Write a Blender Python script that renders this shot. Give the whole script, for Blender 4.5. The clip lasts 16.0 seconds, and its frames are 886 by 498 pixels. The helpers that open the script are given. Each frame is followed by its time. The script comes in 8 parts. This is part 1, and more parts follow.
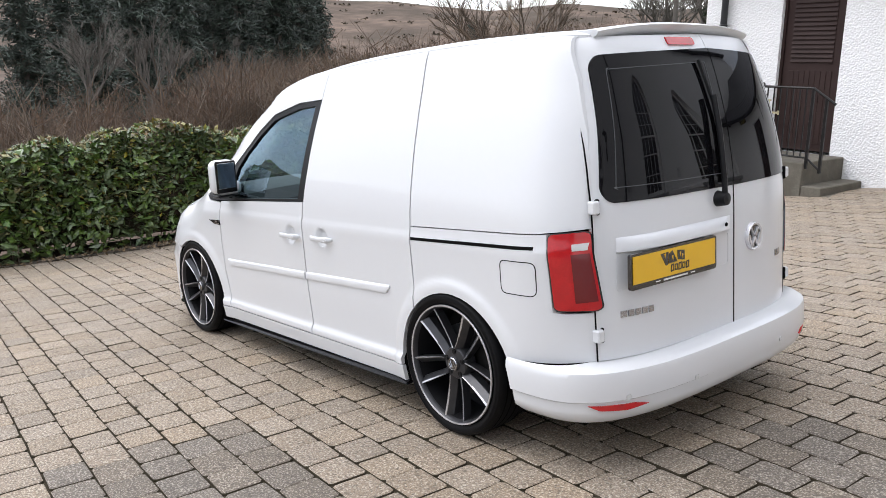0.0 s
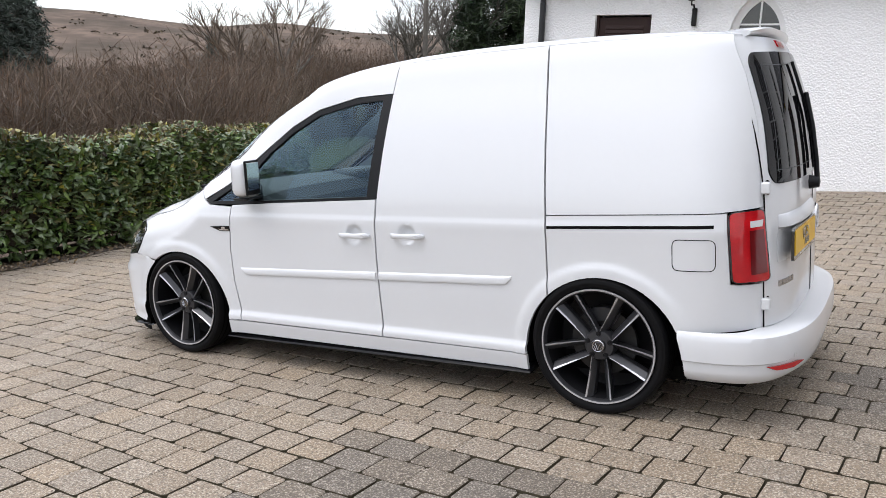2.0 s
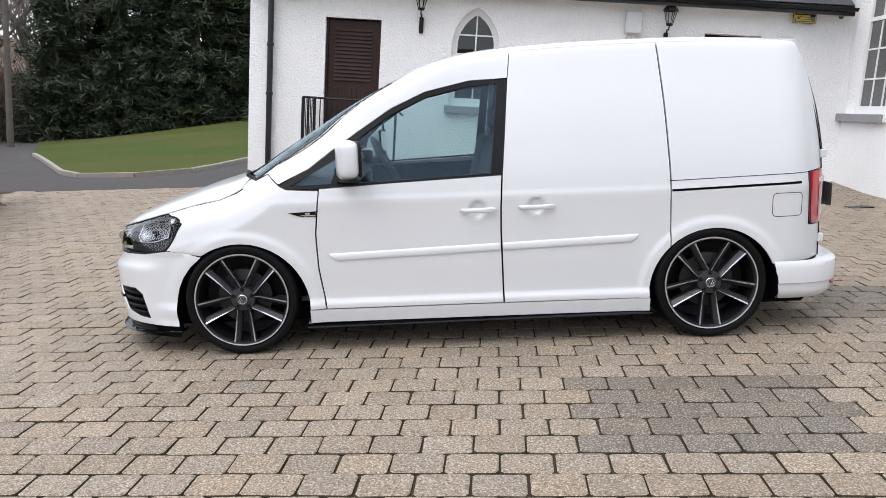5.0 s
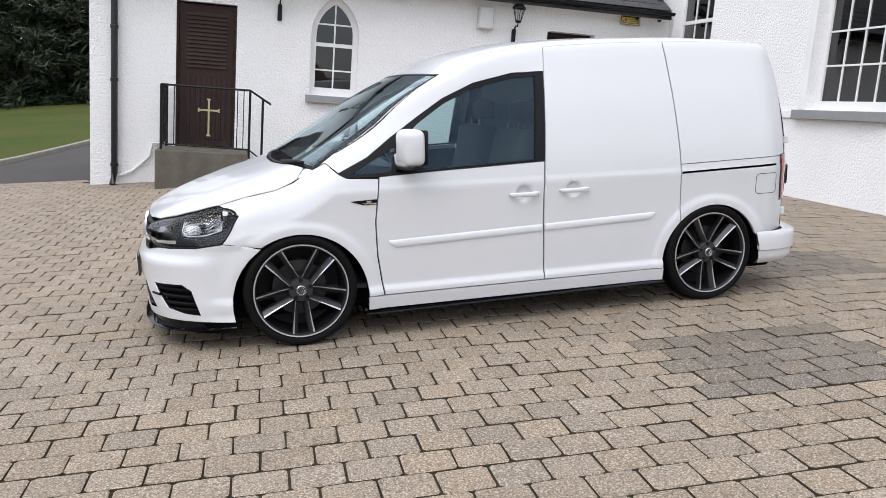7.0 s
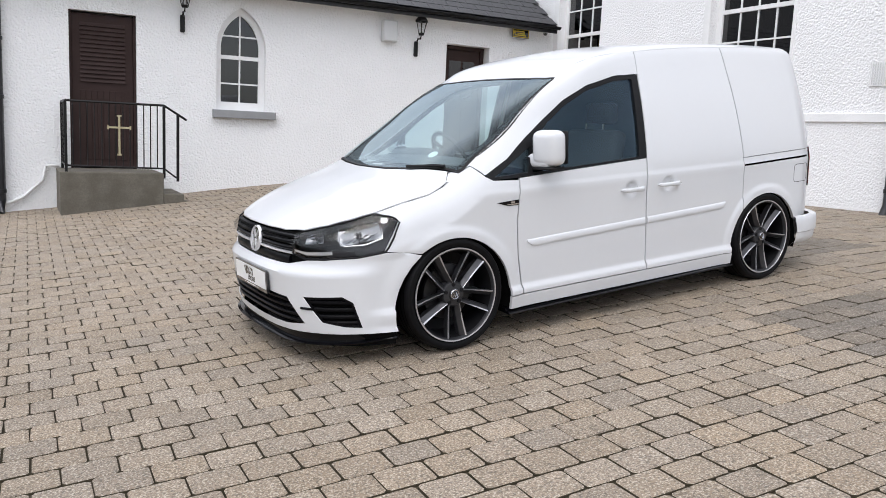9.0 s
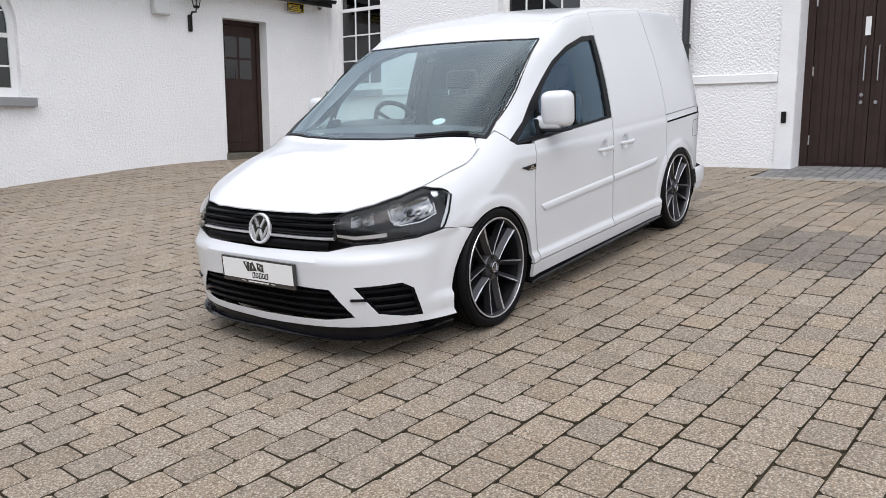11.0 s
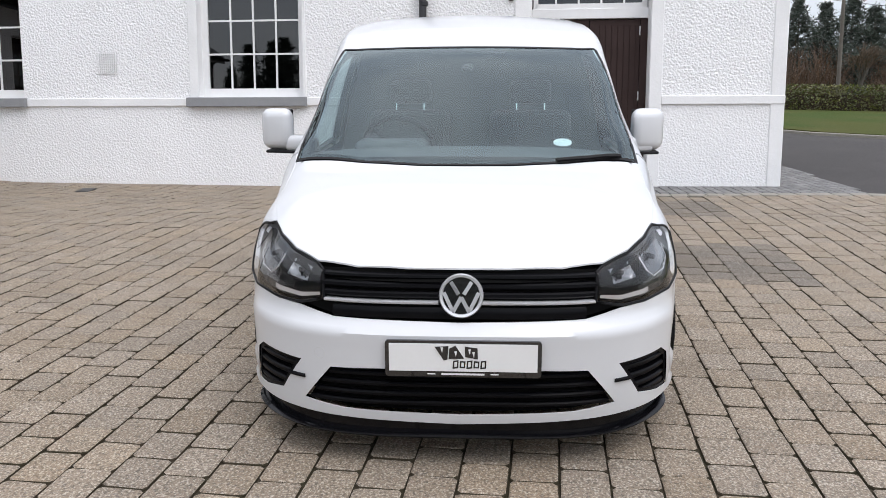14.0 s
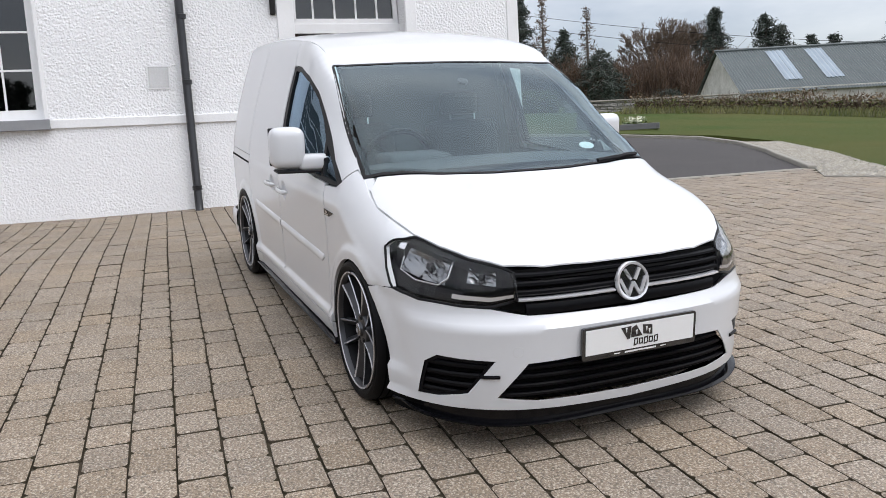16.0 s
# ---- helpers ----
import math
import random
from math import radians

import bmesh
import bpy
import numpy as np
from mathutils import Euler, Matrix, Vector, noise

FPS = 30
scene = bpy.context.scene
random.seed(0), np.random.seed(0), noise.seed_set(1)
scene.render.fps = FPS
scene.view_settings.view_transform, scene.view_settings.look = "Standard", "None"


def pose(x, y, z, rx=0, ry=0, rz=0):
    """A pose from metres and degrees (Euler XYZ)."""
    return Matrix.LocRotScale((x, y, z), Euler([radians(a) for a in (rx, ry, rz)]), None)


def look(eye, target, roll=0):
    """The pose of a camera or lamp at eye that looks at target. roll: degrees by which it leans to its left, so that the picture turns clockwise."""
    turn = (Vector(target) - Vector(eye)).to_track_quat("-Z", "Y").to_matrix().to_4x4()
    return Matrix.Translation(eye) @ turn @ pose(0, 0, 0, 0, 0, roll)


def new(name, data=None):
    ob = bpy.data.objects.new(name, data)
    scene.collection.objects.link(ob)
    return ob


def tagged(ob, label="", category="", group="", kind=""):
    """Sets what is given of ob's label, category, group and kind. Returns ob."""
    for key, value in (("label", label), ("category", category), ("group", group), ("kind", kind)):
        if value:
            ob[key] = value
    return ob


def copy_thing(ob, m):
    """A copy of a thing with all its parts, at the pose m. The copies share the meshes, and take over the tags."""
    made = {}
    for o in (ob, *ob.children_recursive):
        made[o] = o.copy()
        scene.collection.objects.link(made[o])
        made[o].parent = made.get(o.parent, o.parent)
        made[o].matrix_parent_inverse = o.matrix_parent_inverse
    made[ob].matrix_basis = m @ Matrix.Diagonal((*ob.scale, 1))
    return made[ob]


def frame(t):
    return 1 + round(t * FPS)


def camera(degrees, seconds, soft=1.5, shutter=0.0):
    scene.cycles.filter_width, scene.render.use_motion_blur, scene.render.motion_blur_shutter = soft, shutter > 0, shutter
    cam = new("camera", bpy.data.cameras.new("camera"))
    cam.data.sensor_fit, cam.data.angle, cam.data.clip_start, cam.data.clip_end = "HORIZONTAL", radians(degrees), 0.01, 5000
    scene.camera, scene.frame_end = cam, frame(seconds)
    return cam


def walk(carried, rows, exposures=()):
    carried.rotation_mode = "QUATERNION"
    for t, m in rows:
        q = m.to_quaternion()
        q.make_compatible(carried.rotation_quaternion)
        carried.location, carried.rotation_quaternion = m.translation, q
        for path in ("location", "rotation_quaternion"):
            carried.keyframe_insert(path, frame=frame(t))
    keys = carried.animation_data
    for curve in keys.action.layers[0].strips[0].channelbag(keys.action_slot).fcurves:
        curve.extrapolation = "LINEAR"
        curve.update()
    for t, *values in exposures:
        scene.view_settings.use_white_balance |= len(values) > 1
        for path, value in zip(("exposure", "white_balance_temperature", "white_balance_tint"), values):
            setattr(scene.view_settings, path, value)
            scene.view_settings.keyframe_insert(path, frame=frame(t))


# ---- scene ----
# The yard slopes: the van, the paving and the camera's path are given in a frame that leans with it.
YARD = pose(0, 0, 0, 0, 5.5, 0)
cam = camera(58.1, 16.0, soft=0.85)
PATH = [
    (0, (-2.58, 3.005, 1.409), (-1.059, 1.751, 1.07), -3.5),
    (0.5, (-2.293, 3.347, 1.424), (-0.889, 1.964, 1.08), -3.6),
    (1, (-1.913, 3.6, 1.397), (-0.637, 2.1, 1.05), -3.4),
    (1.5, (-1.571, 3.936, 1.394), (-0.425, 2.333, 1.054), -3.0),
    (2, (-1.201, 4.213, 1.387), (-0.193, 2.518, 1.057), -2.9),
    (2.5, (-0.816, 4.517, 1.426), (0.039, 2.739, 1.094), -3.0),
    (3, (-0.399, 4.784, 1.448), (0.295, 2.939, 1.112), -3.0),
    (3.5, (0.097, 4.968, 1.447), (0.606, 3.064, 1.11), -2.9),
    (4, (0.599, 5.162, 1.449), (0.925, 3.219, 1.108), -2.5),
    (4.2, (0.797, 5.188, 1.416), (1.054, 3.234, 1.076), -2.4),
    (6.3, (2.653, 5.446, 1.442), (2.247, 3.53, 1.038), -1.5),
    (6.5, (2.799, 5.418, 1.435), (2.343, 3.513, 1.029), -1.5),
    (7, (3.208, 5.268, 1.44), (2.627, 3.397, 1.037), -1.2),
    (7.5, (3.675, 5.141, 1.449), (2.986, 3.306, 1.054), -1.1),
    (8, (4.13, 4.951, 1.442), (3.337, 3.155, 1.061), -1.3),
    (8.5, (4.602, 4.797, 1.44), (3.698, 3.052, 1.071), -1.6),
    (9, (5.006, 4.541, 1.422), (3.979, 2.867, 1.043), -2.1),
    (9.2, (5.169, 4.44, 1.419), (4.089, 2.802, 1.033), -2.2),
    (11.3, (6.161, 2.799, 1.395), (4.54, 1.722, 0.933), -3.33),
    (11.5, (6.171, 2.584, 1.404), (4.513, 1.567, 0.941), -3.22),
    (12, (6.26, 2.067, 1.419), (4.513, 1.204, 0.971), -2.79),
    (12.5, (6.266, 1.575, 1.408), (4.445, 0.875, 0.969), -2.23),
    (13, (6.24, 1.095, 1.401), (4.361, 0.576, 0.955), -1.38),
    (13.5, (6.241, 0.589, 1.421), (4.317, 0.275, 0.975), -0.59),
    (14, (6.179, 0.081, 1.411), (4.232, -0.017, 0.965), -0.15),
    (14.5, (6.198, -0.443, 1.421), (4.252, -0.316, 0.977), -0.27),
    (15, (6.126, -0.91, 1.41), (4.206, -0.56, 0.971), -0.63),
    (15.5, (6.089, -1.405, 1.43), (4.221, -0.837, 0.997), -1.05),
    (16, (6.008, -1.884, 1.44), (4.216, -1.105, 1.014), -1.13),
]
EXPOSURE = 0.0
walk(cam, [(t, YARD @ look(eye, target, roll)) for t, eye, target, roll in PATH], [(t, EXPOSURE + e, 6450, 10.3) for t, e in ((0.0, 0.38), (1.5, 0.25), (3.0, 0.23), (4.2, 0.23), (7.0, 0.14), (9.2, 0.10), (11.5, -0.02), (16.0, -0.01))])


# ---- sky and sun: bright overcast ----
world = bpy.data.worlds.new("overcast_sky")
scene.world = world
world.use_nodes = True
wt = world.node_tree
for n in list(wt.nodes):
    wt.nodes.remove(n)


def wnode(kind, **kw):
    n = wt.nodes.new(kind)
    for k, v in kw.items():
        n.inputs[k].default_value = v
    return n


SUN_AZ, SUN_EL = 38.0, 54.0
w_sky = wnode("ShaderNodeTexSky")
w_sky.sky_type = "NISHITA"
w_sky.sun_disc = False
w_sky.sun_elevation, w_sky.sun_rotation = radians(SUN_EL), radians(90 - SUN_AZ)
w_coord = wnode("ShaderNodeTexCoord")
w_sep = wnode("ShaderNodeSeparateXYZ")
w_ramp = wnode("ShaderNodeMapRange")
w_ramp.inputs["From Min"].default_value, w_ramp.inputs["From Max"].default_value = -0.02, 1.0
w_ramp.inputs["To Min"].default_value, w_ramp.inputs["To Max"].default_value = 0.72, 1.95
w_map = wnode("ShaderNodeMapping")
w_map.inputs["Scale"].default_value = (1.0, 1.0, 3.5)
w_noise = wnode("ShaderNodeTexNoise", Scale=2.3, Detail=7.0, Roughness=0.55)
w_cloud = wnode("ShaderNodeValToRGB")
w_cloud.color_ramp.elements[0].position, w_cloud.color_ramp.elements[0].color = 0.34, (0.62, 0.655, 0.735, 1)
w_cloud.color_ramp.elements[1].position, w_cloud.color_ramp.elements[1].color = 0.62, (1.12, 1.11, 1.13, 1)
w_mul = wnode("ShaderNodeVectorMath")
w_mul.operation = "SCALE"
# the cloud is brighter on the sun's side
w_dot = wnode("ShaderNodeVectorMath")
w_dot.operation, w_dot.inputs[1].default_value = "DOT_PRODUCT", (math.cos(radians(SUN_AZ)), math.sin(radians(SUN_AZ)), 0.0)
w_side = wnode("ShaderNodeMapRange")
w_side.inputs["From Min"].default_value, w_side.inputs["To Min"].default_value, w_side.inputs["To Max"].default_value = -1.0, 0.82, 1.18
w_lit = wnode("ShaderNodeMath")
w_lit.operation = "MULTIPLY"
# and thickens over the low land to the north-west
w_dot2 = wnode("ShaderNodeVectorMath")
w_dot2.operation, w_dot2.inputs[1].default_value = "DOT_PRODUCT", (math.cos(radians(-40)), math.sin(radians(-40)), 0.0)
w_thick = wnode("ShaderNodeMapRange")
w_thick.interpolation_type = "SMOOTHSTEP"
w_thick.inputs["From Min"].default_value, w_thick.inputs["From Max"].default_value, w_thick.inputs["To Min"].default_value = -1.0, -0.15, 0.70
w_lit2 = wnode("ShaderNodeMath")
w_lit2.operation = "MULTIPLY"
w_bg1, w_bg2, w_add = wnode("ShaderNodeBackground", Strength=1.0), wnode("ShaderNodeBackground", Strength=0.05), wnode("ShaderNodeAddShader")
w_out = wnode("ShaderNodeOutputWorld")
for a, b in ((w_coord.outputs["Generated"], w_sep.inputs[0]), (w_sep.outputs["Z"], w_ramp.inputs["Value"]), (w_coord.outputs["Generated"], w_map.inputs["Vector"]),
             (w_map.outputs[0], w_noise.inputs["Vector"]), (w_noise.outputs["Fac"], w_cloud.inputs["Fac"]), (w_cloud.outputs["Color"], w_mul.inputs[0]),
             (w_coord.outputs["Generated"], w_dot.inputs[0]), (w_dot.outputs["Value"], w_side.inputs["Value"]), (w_ramp.outputs[0], w_lit.inputs[0]), (w_side.outputs[0], w_lit.inputs[1]), (w_coord.outputs["Generated"], w_dot2.inputs[0]),
             (w_dot2.outputs["Value"], w_thick.inputs["Value"]), (w_lit.outputs[0], w_lit2.inputs[0]), (w_thick.outputs[0], w_lit2.inputs[1]), (w_lit2.outputs[0], w_mul.inputs["Scale"]), (w_mul.outputs["Vector"], w_bg1.inputs["Color"]), (w_sky.outputs["Color"], w_bg2.inputs["Color"]),
             (w_bg1.outputs[0], w_add.inputs[0]), (w_bg2.outputs[0], w_add.inputs[1]), (w_add.outputs[0], w_out.inputs["Surface"])):
    wt.links.new(a, b)

sun = new("sun", bpy.data.lights.new("sun", "SUN"))
sun.data.energy, sun.data.angle, sun.data.color = 0.95, radians(36), (1.0, 0.955, 0.92)
sun.matrix_world = look((20 * math.cos(radians(SUN_AZ)), 20 * math.sin(radians(SUN_AZ)), 20 * math.tan(radians(SUN_EL))), (0, 0, 0))


# ---- materials ----
def lin(*rgb):
    """Linear colour from 0-255 screen values."""
    return tuple((c / 255 / 12.92 if c <= 10 else ((c / 255 + 0.055) / 1.055) ** 2.4) for c in rgb) + (1.0,)


def mat(name, colour, rough=0.6, metal=0.0, second=None, scale=6.0, fine=80.0, mix=0.5, bump=0.0, bump_scale=60.0, coat=0.0, spec=0.5,
        random_tint=0.0, island_tint=0.0, spread=(0.35, 0.65), speck=0.0, pebbles=0.0, broad=0.0):
    """A surface with a second colour in large patches, fine grain and relief; random_tint varies it from object to object."""
    m = bpy.data.materials.new(name)
    m.use_nodes = True
    t = m.node_tree
    b = t.nodes["Principled BSDF"]
    b.inputs["Roughness"].default_value, b.inputs["Metallic"].default_value = rough, metal
    b.inputs["Coat Weight"].default_value, b.inputs["Specular IOR Level"].default_value = coat, spec
    b.inputs["Coat Roughness"].default_value = 0.03
    co = t.nodes.new("ShaderNodeTexCoord")
    where = co.outputs["Object"]
    if random_tint:
        own, far = t.nodes.new("ShaderNodeObjectInfo"), t.nodes.new("ShaderNodeVectorMath")
        far.operation, far.inputs[1].default_value = "MULTIPLY_ADD", (61.0, 47.0, 53.0)
        t.links.new(own.outputs["Random"], far.inputs[0])
        t.links.new(where, far.inputs[2])
        where = far.outputs["Vector"]

    def noise_at(s, detail=5.0):
        n = t.nodes.new("ShaderNodeTexNoise")
        n.inputs["Scale"].default_value, n.inputs["Detail"].default_value = s, detail
        t.links.new(where, n.inputs["Vector"])
        return n

    grit = (0.50, 0.63)

    def blend(a, c, fac_socket, amount, reach=spread, mode="MIX"):
        x = t.nodes.new("ShaderNodeMix")
        x.data_type, x.blend_type = "RGBA", mode
        r = t.nodes.new("ShaderNodeMapRange")
        r.inputs["From Min"].default_value, r.inputs["From Max"].default_value = reach
        r.inputs["To Max"].default_value = amount
        t.links.new(fac_socket, r.inputs["Value"])
        t.links.new(r.outputs[0], x.inputs["Factor"])
        for sock, v in ((x.inputs["A"], a), (x.inputs["B"], c)):
            if isinstance(v, tuple):
                sock.default_value = v
            else:
                t.links.new(v, sock)
        return x.outputs["Result"]

    out = colour
    if second:
        out = blend(out, second, noise_at(scale).outputs["Fac"], mix)
        out = blend(out, second, noise_at(fine, 3.0).outputs["Fac"], mix * 0.6)
    if broad:
        out = blend(out, second, noise_at(0.8, 6.0).outputs["Fac"], broad)
    if speck:
        out = blend(out, (0.62, 0.56, 0.47, 1), noise_at(120.0, 3.0).outputs["Fac"], speck, grit)
        out = blend(out, (0.035, 0.03, 0.027, 1), noise_at(85.0, 3.0).outputs["Fac"], speck, grit)
    if random_tint or island_tint:
        info = t.nodes.new("ShaderNodeObjectInfo" if random_tint else "ShaderNodeNewGeometry")
        socket = info.outputs["Random" if random_tint else "Random Per Island"]
        hsv = t.nodes.new("ShaderNodeHueSaturation")
        amount = random_tint or island_tint
        r = t.nodes.new("ShaderNodeMapRange")
        r.inputs["To Min"].default_value, r.inputs["To Max"].default_value = 1 - amount, 1 + amount
        t.links.new(socket, r.inputs["Value"])
        t.links.new(r.outputs[0], hsv.inputs["Value"])
        w = t.nodes.new("ShaderNodeTexWhiteNoise")
        w.noise_dimensions = "1D"
        t.links.new(socket, w.inputs["W"])
        r2 = t.nodes.new("ShaderNodeMapRange")
        r2.inputs["To Min"].default_value, r2.inputs["To Max"].default_value = 1 - amount * 0.9, 1 + amount * 0.9
        t.links.new(w.outputs["Value"], r2.inputs["Value"])
        t.links.new(r2.outputs[0], hsv.inputs["Saturation"])
        if isinstance(out, tuple):
            hsv.inputs["Color"].default_value = out
        else:
            t.links.new(out, hsv.inputs["Color"])
        out = hsv.outputs["Color"]
    if isinstance(out, tuple):
        b.inputs["Base Color"].default_value = out
    else:
        t.links.new(out, b.inputs["Base Color"])
    if bump:
        bp = t.nodes.new("ShaderNodeBump")
        bp.inputs["Distance"].default_value, bp.inputs["Strength"].default_value = bump, 1.0
        height = noise_at(bump_scale, 6.0).outputs["Fac"]
        if pebbles:
            cells = t.nodes.new("ShaderNodeTexVoronoi")
            cells.feature, cells.inputs["Scale"].default_value = "SMOOTH_F1", pebbles
            t.links.new(co.outputs["Object"], cells.inputs["Vector"])
            both_h = t.nodes.new("ShaderNodeMath")
            both_h.operation = "SUBTRACT"
            t.links.new(height, both_h.inputs[0])
            t.links.new(cells.outputs["Distance"], both_h.inputs[1])
            height = both_h.outputs[0]
        t.links.new(height, bp.inputs["Height"])
        t.links.new(bp.outputs[0], b.inputs["Normal"])
    return m


def glass(name, tint, least=0.07, sheen=(1.0, 1.0, 1.0)):
    """A thin pane: tinted see-through with mirror gloss that grows towards grazing angles."""
    m = bpy.data.materials.new(name)
    m.use_nodes = True
    t = m.node_tree
    t.nodes.remove(t.nodes["Principled BSDF"])
    clear, gloss, f, p, r, x = (t.nodes.new(k) for k in ("ShaderNodeBsdfTransparent", "ShaderNodeBsdfGlossy", "ShaderNodeLayerWeight", "ShaderNodeMath", "ShaderNodeMapRange", "ShaderNodeMixShader"))
    clear.inputs[0].default_value = (*tint, 1)
    gloss.inputs["Roughness"].default_value = 0.01
    gloss.inputs["Color"].default_value = (*sheen, 1)
    f.inputs["Blend"].default_value = 0.5
    p.operation, p.inputs[1].default_value = "POWER", 3.4
    r.inputs["To Min"].default_value = least
    t.links.new(f.outputs["Facing"], p.inputs[0])
    t.links.new(p.outputs[0], r.inputs["Value"])
    t.links.new(r.outputs[0], x.inputs[0])
    t.links.new(clear.outputs[0], x.inputs[1])
    t.links.new(gloss.outputs[0], x.inputs[2])
    t.links.new(x.outputs[0], t.nodes["Material Output"].inputs["Surface"])
    return m


M_PAINT = mat("white_van_paint", (0.652, 0.662, 0.678, 1), rough=0.32, coat=0.7, second=(0.634, 0.643, 0.658, 1), scale=3.0, fine=40.0, mix=0.4)
M_BLACK = mat("black_plastic", (0.006, 0.006, 0.007, 1), rough=0.45, spec=0.2, second=(0.009, 0.009, 0.010, 1), scale=20, bump=0.0004, bump_scale=300)
M_GLOSSBLACK = mat("gloss_black", (0.012, 0.012, 0.013, 1), rough=0.12, coat=1.0, second=(0.016, 0.016, 0.018, 1))
M_GRILLE = mat("black_grille_plastic", (0.004, 0.004, 0.005, 1), rough=0.32, spec=0.08, second=(0.006, 0.006, 0.007, 1), scale=20)
M_SKIRT = mat("gloss_black_trim", (0.003, 0.003, 0.004, 1), rough=0.10, spec=0.22, second=(0.005, 0.005, 0.006, 1), scale=14)
M_SILVER = mat("bright_trim", (0.80, 0.80, 0.82, 1), rough=0.16, metal=0.55, second=(0.70, 0.70, 0.72, 1), scale=30)
M_REFL = mat("lamp_reflector", (0.24, 0.245, 0.25, 1), rough=0.16, metal=1.0, second=(0.16, 0.16, 0.165, 1), scale=60)
M_EDGE = mat("machined_edge", (0.60, 0.60, 0.62, 1), rough=0.22, metal=0.6, second=(0.44, 0.44, 0.46, 1), scale=40)
M_LAMPBLACK = mat("black_lamp_housing", (0.006, 0.006, 0.007, 1), rough=0.35, spec=0.12, second=(0.010, 0.010, 0.011, 1))
M_LAMPGREY = mat("grey_lamp_bezel", (0.030, 0.031, 0.033, 1), rough=0.3, spec=0.25, second=(0.02, 0.02, 0.022, 1), scale=30)
M_GAP = mat("dark_gap", (0.003, 0.003, 0.003, 1), rough=0.9, spec=0.1)
M_RUBBER = mat("tyre_rubber", (0.005, 0.005, 0.006, 1), rough=0.5, spec=0.10, second=(0.008, 0.008, 0.008, 1), scale=12, bump=0.0006, bump_scale=200)
M_ALLOY = mat("grey_alloy", (0.045, 0.046, 0.05, 1), rough=0.35, metal=0.6, second=(0.06, 0.06, 0.064, 1), scale=15)
M_CUT = mat("machined_alloy", (0.46, 0.46, 0.48, 1), rough=0.25, metal=1.0, second=(0.38, 0.38, 0.40, 1), scale=40)
M_CHROME = mat("chrome", (0.75, 0.75, 0.77, 1), rough=0.08, metal=1.0)
M_DISC = mat("brake_disc", (0.045, 0.045, 0.045, 1), rough=0.5, metal=0.6, second=(0.03, 0.026, 0.024, 1), scale=25)
M_SCREEN = glass("windscreen_glass", (0.72, 0.85, 0.86), 0.045, (0.80, 0.93, 0.98))
M_TINT = glass("tinted_glass", (0.03, 0.032, 0.034))
M_DOORGLASS = glass("door_glass", (0.62, 0.74, 0.74), 0.048, (0.58, 0.78, 1.0))
M_LENS = glass("clear_lens", (0.92, 0.93, 0.94), 0.022)
M_RED = mat("red_lens", (0.52, 0.007, 0.012, 1), rough=0.12, coat=0.5, second=(0.36, 0.004, 0.008, 1), scale=18, fine=160, mix=0.6)
M_DARKRED = mat("dark_red_lens", (0.13, 0.003, 0.005, 1), rough=0.15, coat=0.6)
M_YELLOW = mat("yellow_plate", (0.80, 0.47, 0.015, 1), rough=0.35, second=(0.74, 0.43, 0.015, 1))
M_WHITEPLATE = mat("white_plate", (0.80, 0.80, 0.79, 1), rough=0.35, second=(0.76, 0.76, 0.75, 1))
M_CABIN = mat("grey_cabin_trim", (0.075, 0.08, 0.085, 1), rough=0.75, second=(0.055, 0.058, 0.062, 1), scale=8, bump=0.0006, bump_scale=250)
M_FABRIC = mat("dark_seat_fabric", (0.05, 0.052, 0.056, 1), rough=0.9, second=(0.075, 0.077, 0.08, 1), scale=25, bump=0.001, bump_scale=300)
M_BULK = mat("grey_bulkhead", (0.13, 0.16, 0.17, 1), rough=0.6, second=(0.11, 0.135, 0.145, 1))
M_ORANGE = mat("amber_lens", (0.75, 0.22, 0.02, 1), rough=0.2, coat=1.0)
M_PAPER = mat("white_sticker", (0.75, 0.78, 0.77, 1), rough=0.6, second=(0.5, 0.62, 0.6, 1), scale=60)

M_RENDER = mat("white_roughcast", (0.87, 0.87, 0.87, 1), rough=0.85, second=(0.82, 0.825, 0.825, 1), scale=1.3, fine=30.0, mix=0.55, bump=0.013, bump_scale=34.0, spec=0.2, pebbles=40.0)
M_SMOOTH = mat("white_smooth_render", (0.85, 0.85, 0.85, 1), rough=0.7, second=(0.72, 0.725, 0.72, 1), scale=2.0, bump=0.003, bump_scale=30, spec=0.3)
M_BAND = mat("smooth_plinth_render", (0.86, 0.86, 0.86, 1), rough=0.75, second=(0.80, 0.80, 0.80, 1), scale=1.5, fine=30.0, bump=0.009, bump_scale=36, spec=0.2, pebbles=42.0)
M_FRAME = mat("white_window_paint", (0.80, 0.80, 0.80, 1), rough=0.4, second=(0.74, 0.74, 0.73, 1), scale=9)
M_SILL = mat("grey_painted_sill", (0.23, 0.235, 0.245, 1), rough=0.6, second=(0.29, 0.295, 0.30, 1), scale=7, bump=0.002, bump_scale=60)
M_BROWN = mat("dark_brown_door_paint", (0.030, 0.017, 0.015, 1), rough=0.6, spec=0.2, second=(0.048, 0.029, 0.026, 1), scale=4, fine=60, bump=0.0006, bump_scale=120)
M_PIPE = mat("black_downpipe_paint", (0.010, 0.010, 0.012, 1), rough=0.3, second=(0.02, 0.02, 0.022, 1), scale=9)
M_IRON = mat("black_wrought_iron", (0.006, 0.006, 0.0065, 1), rough=0.4, second=(0.014, 0.012, 0.011, 1), scale=15, bump=0.0006, bump_scale=150, spec=0.25)
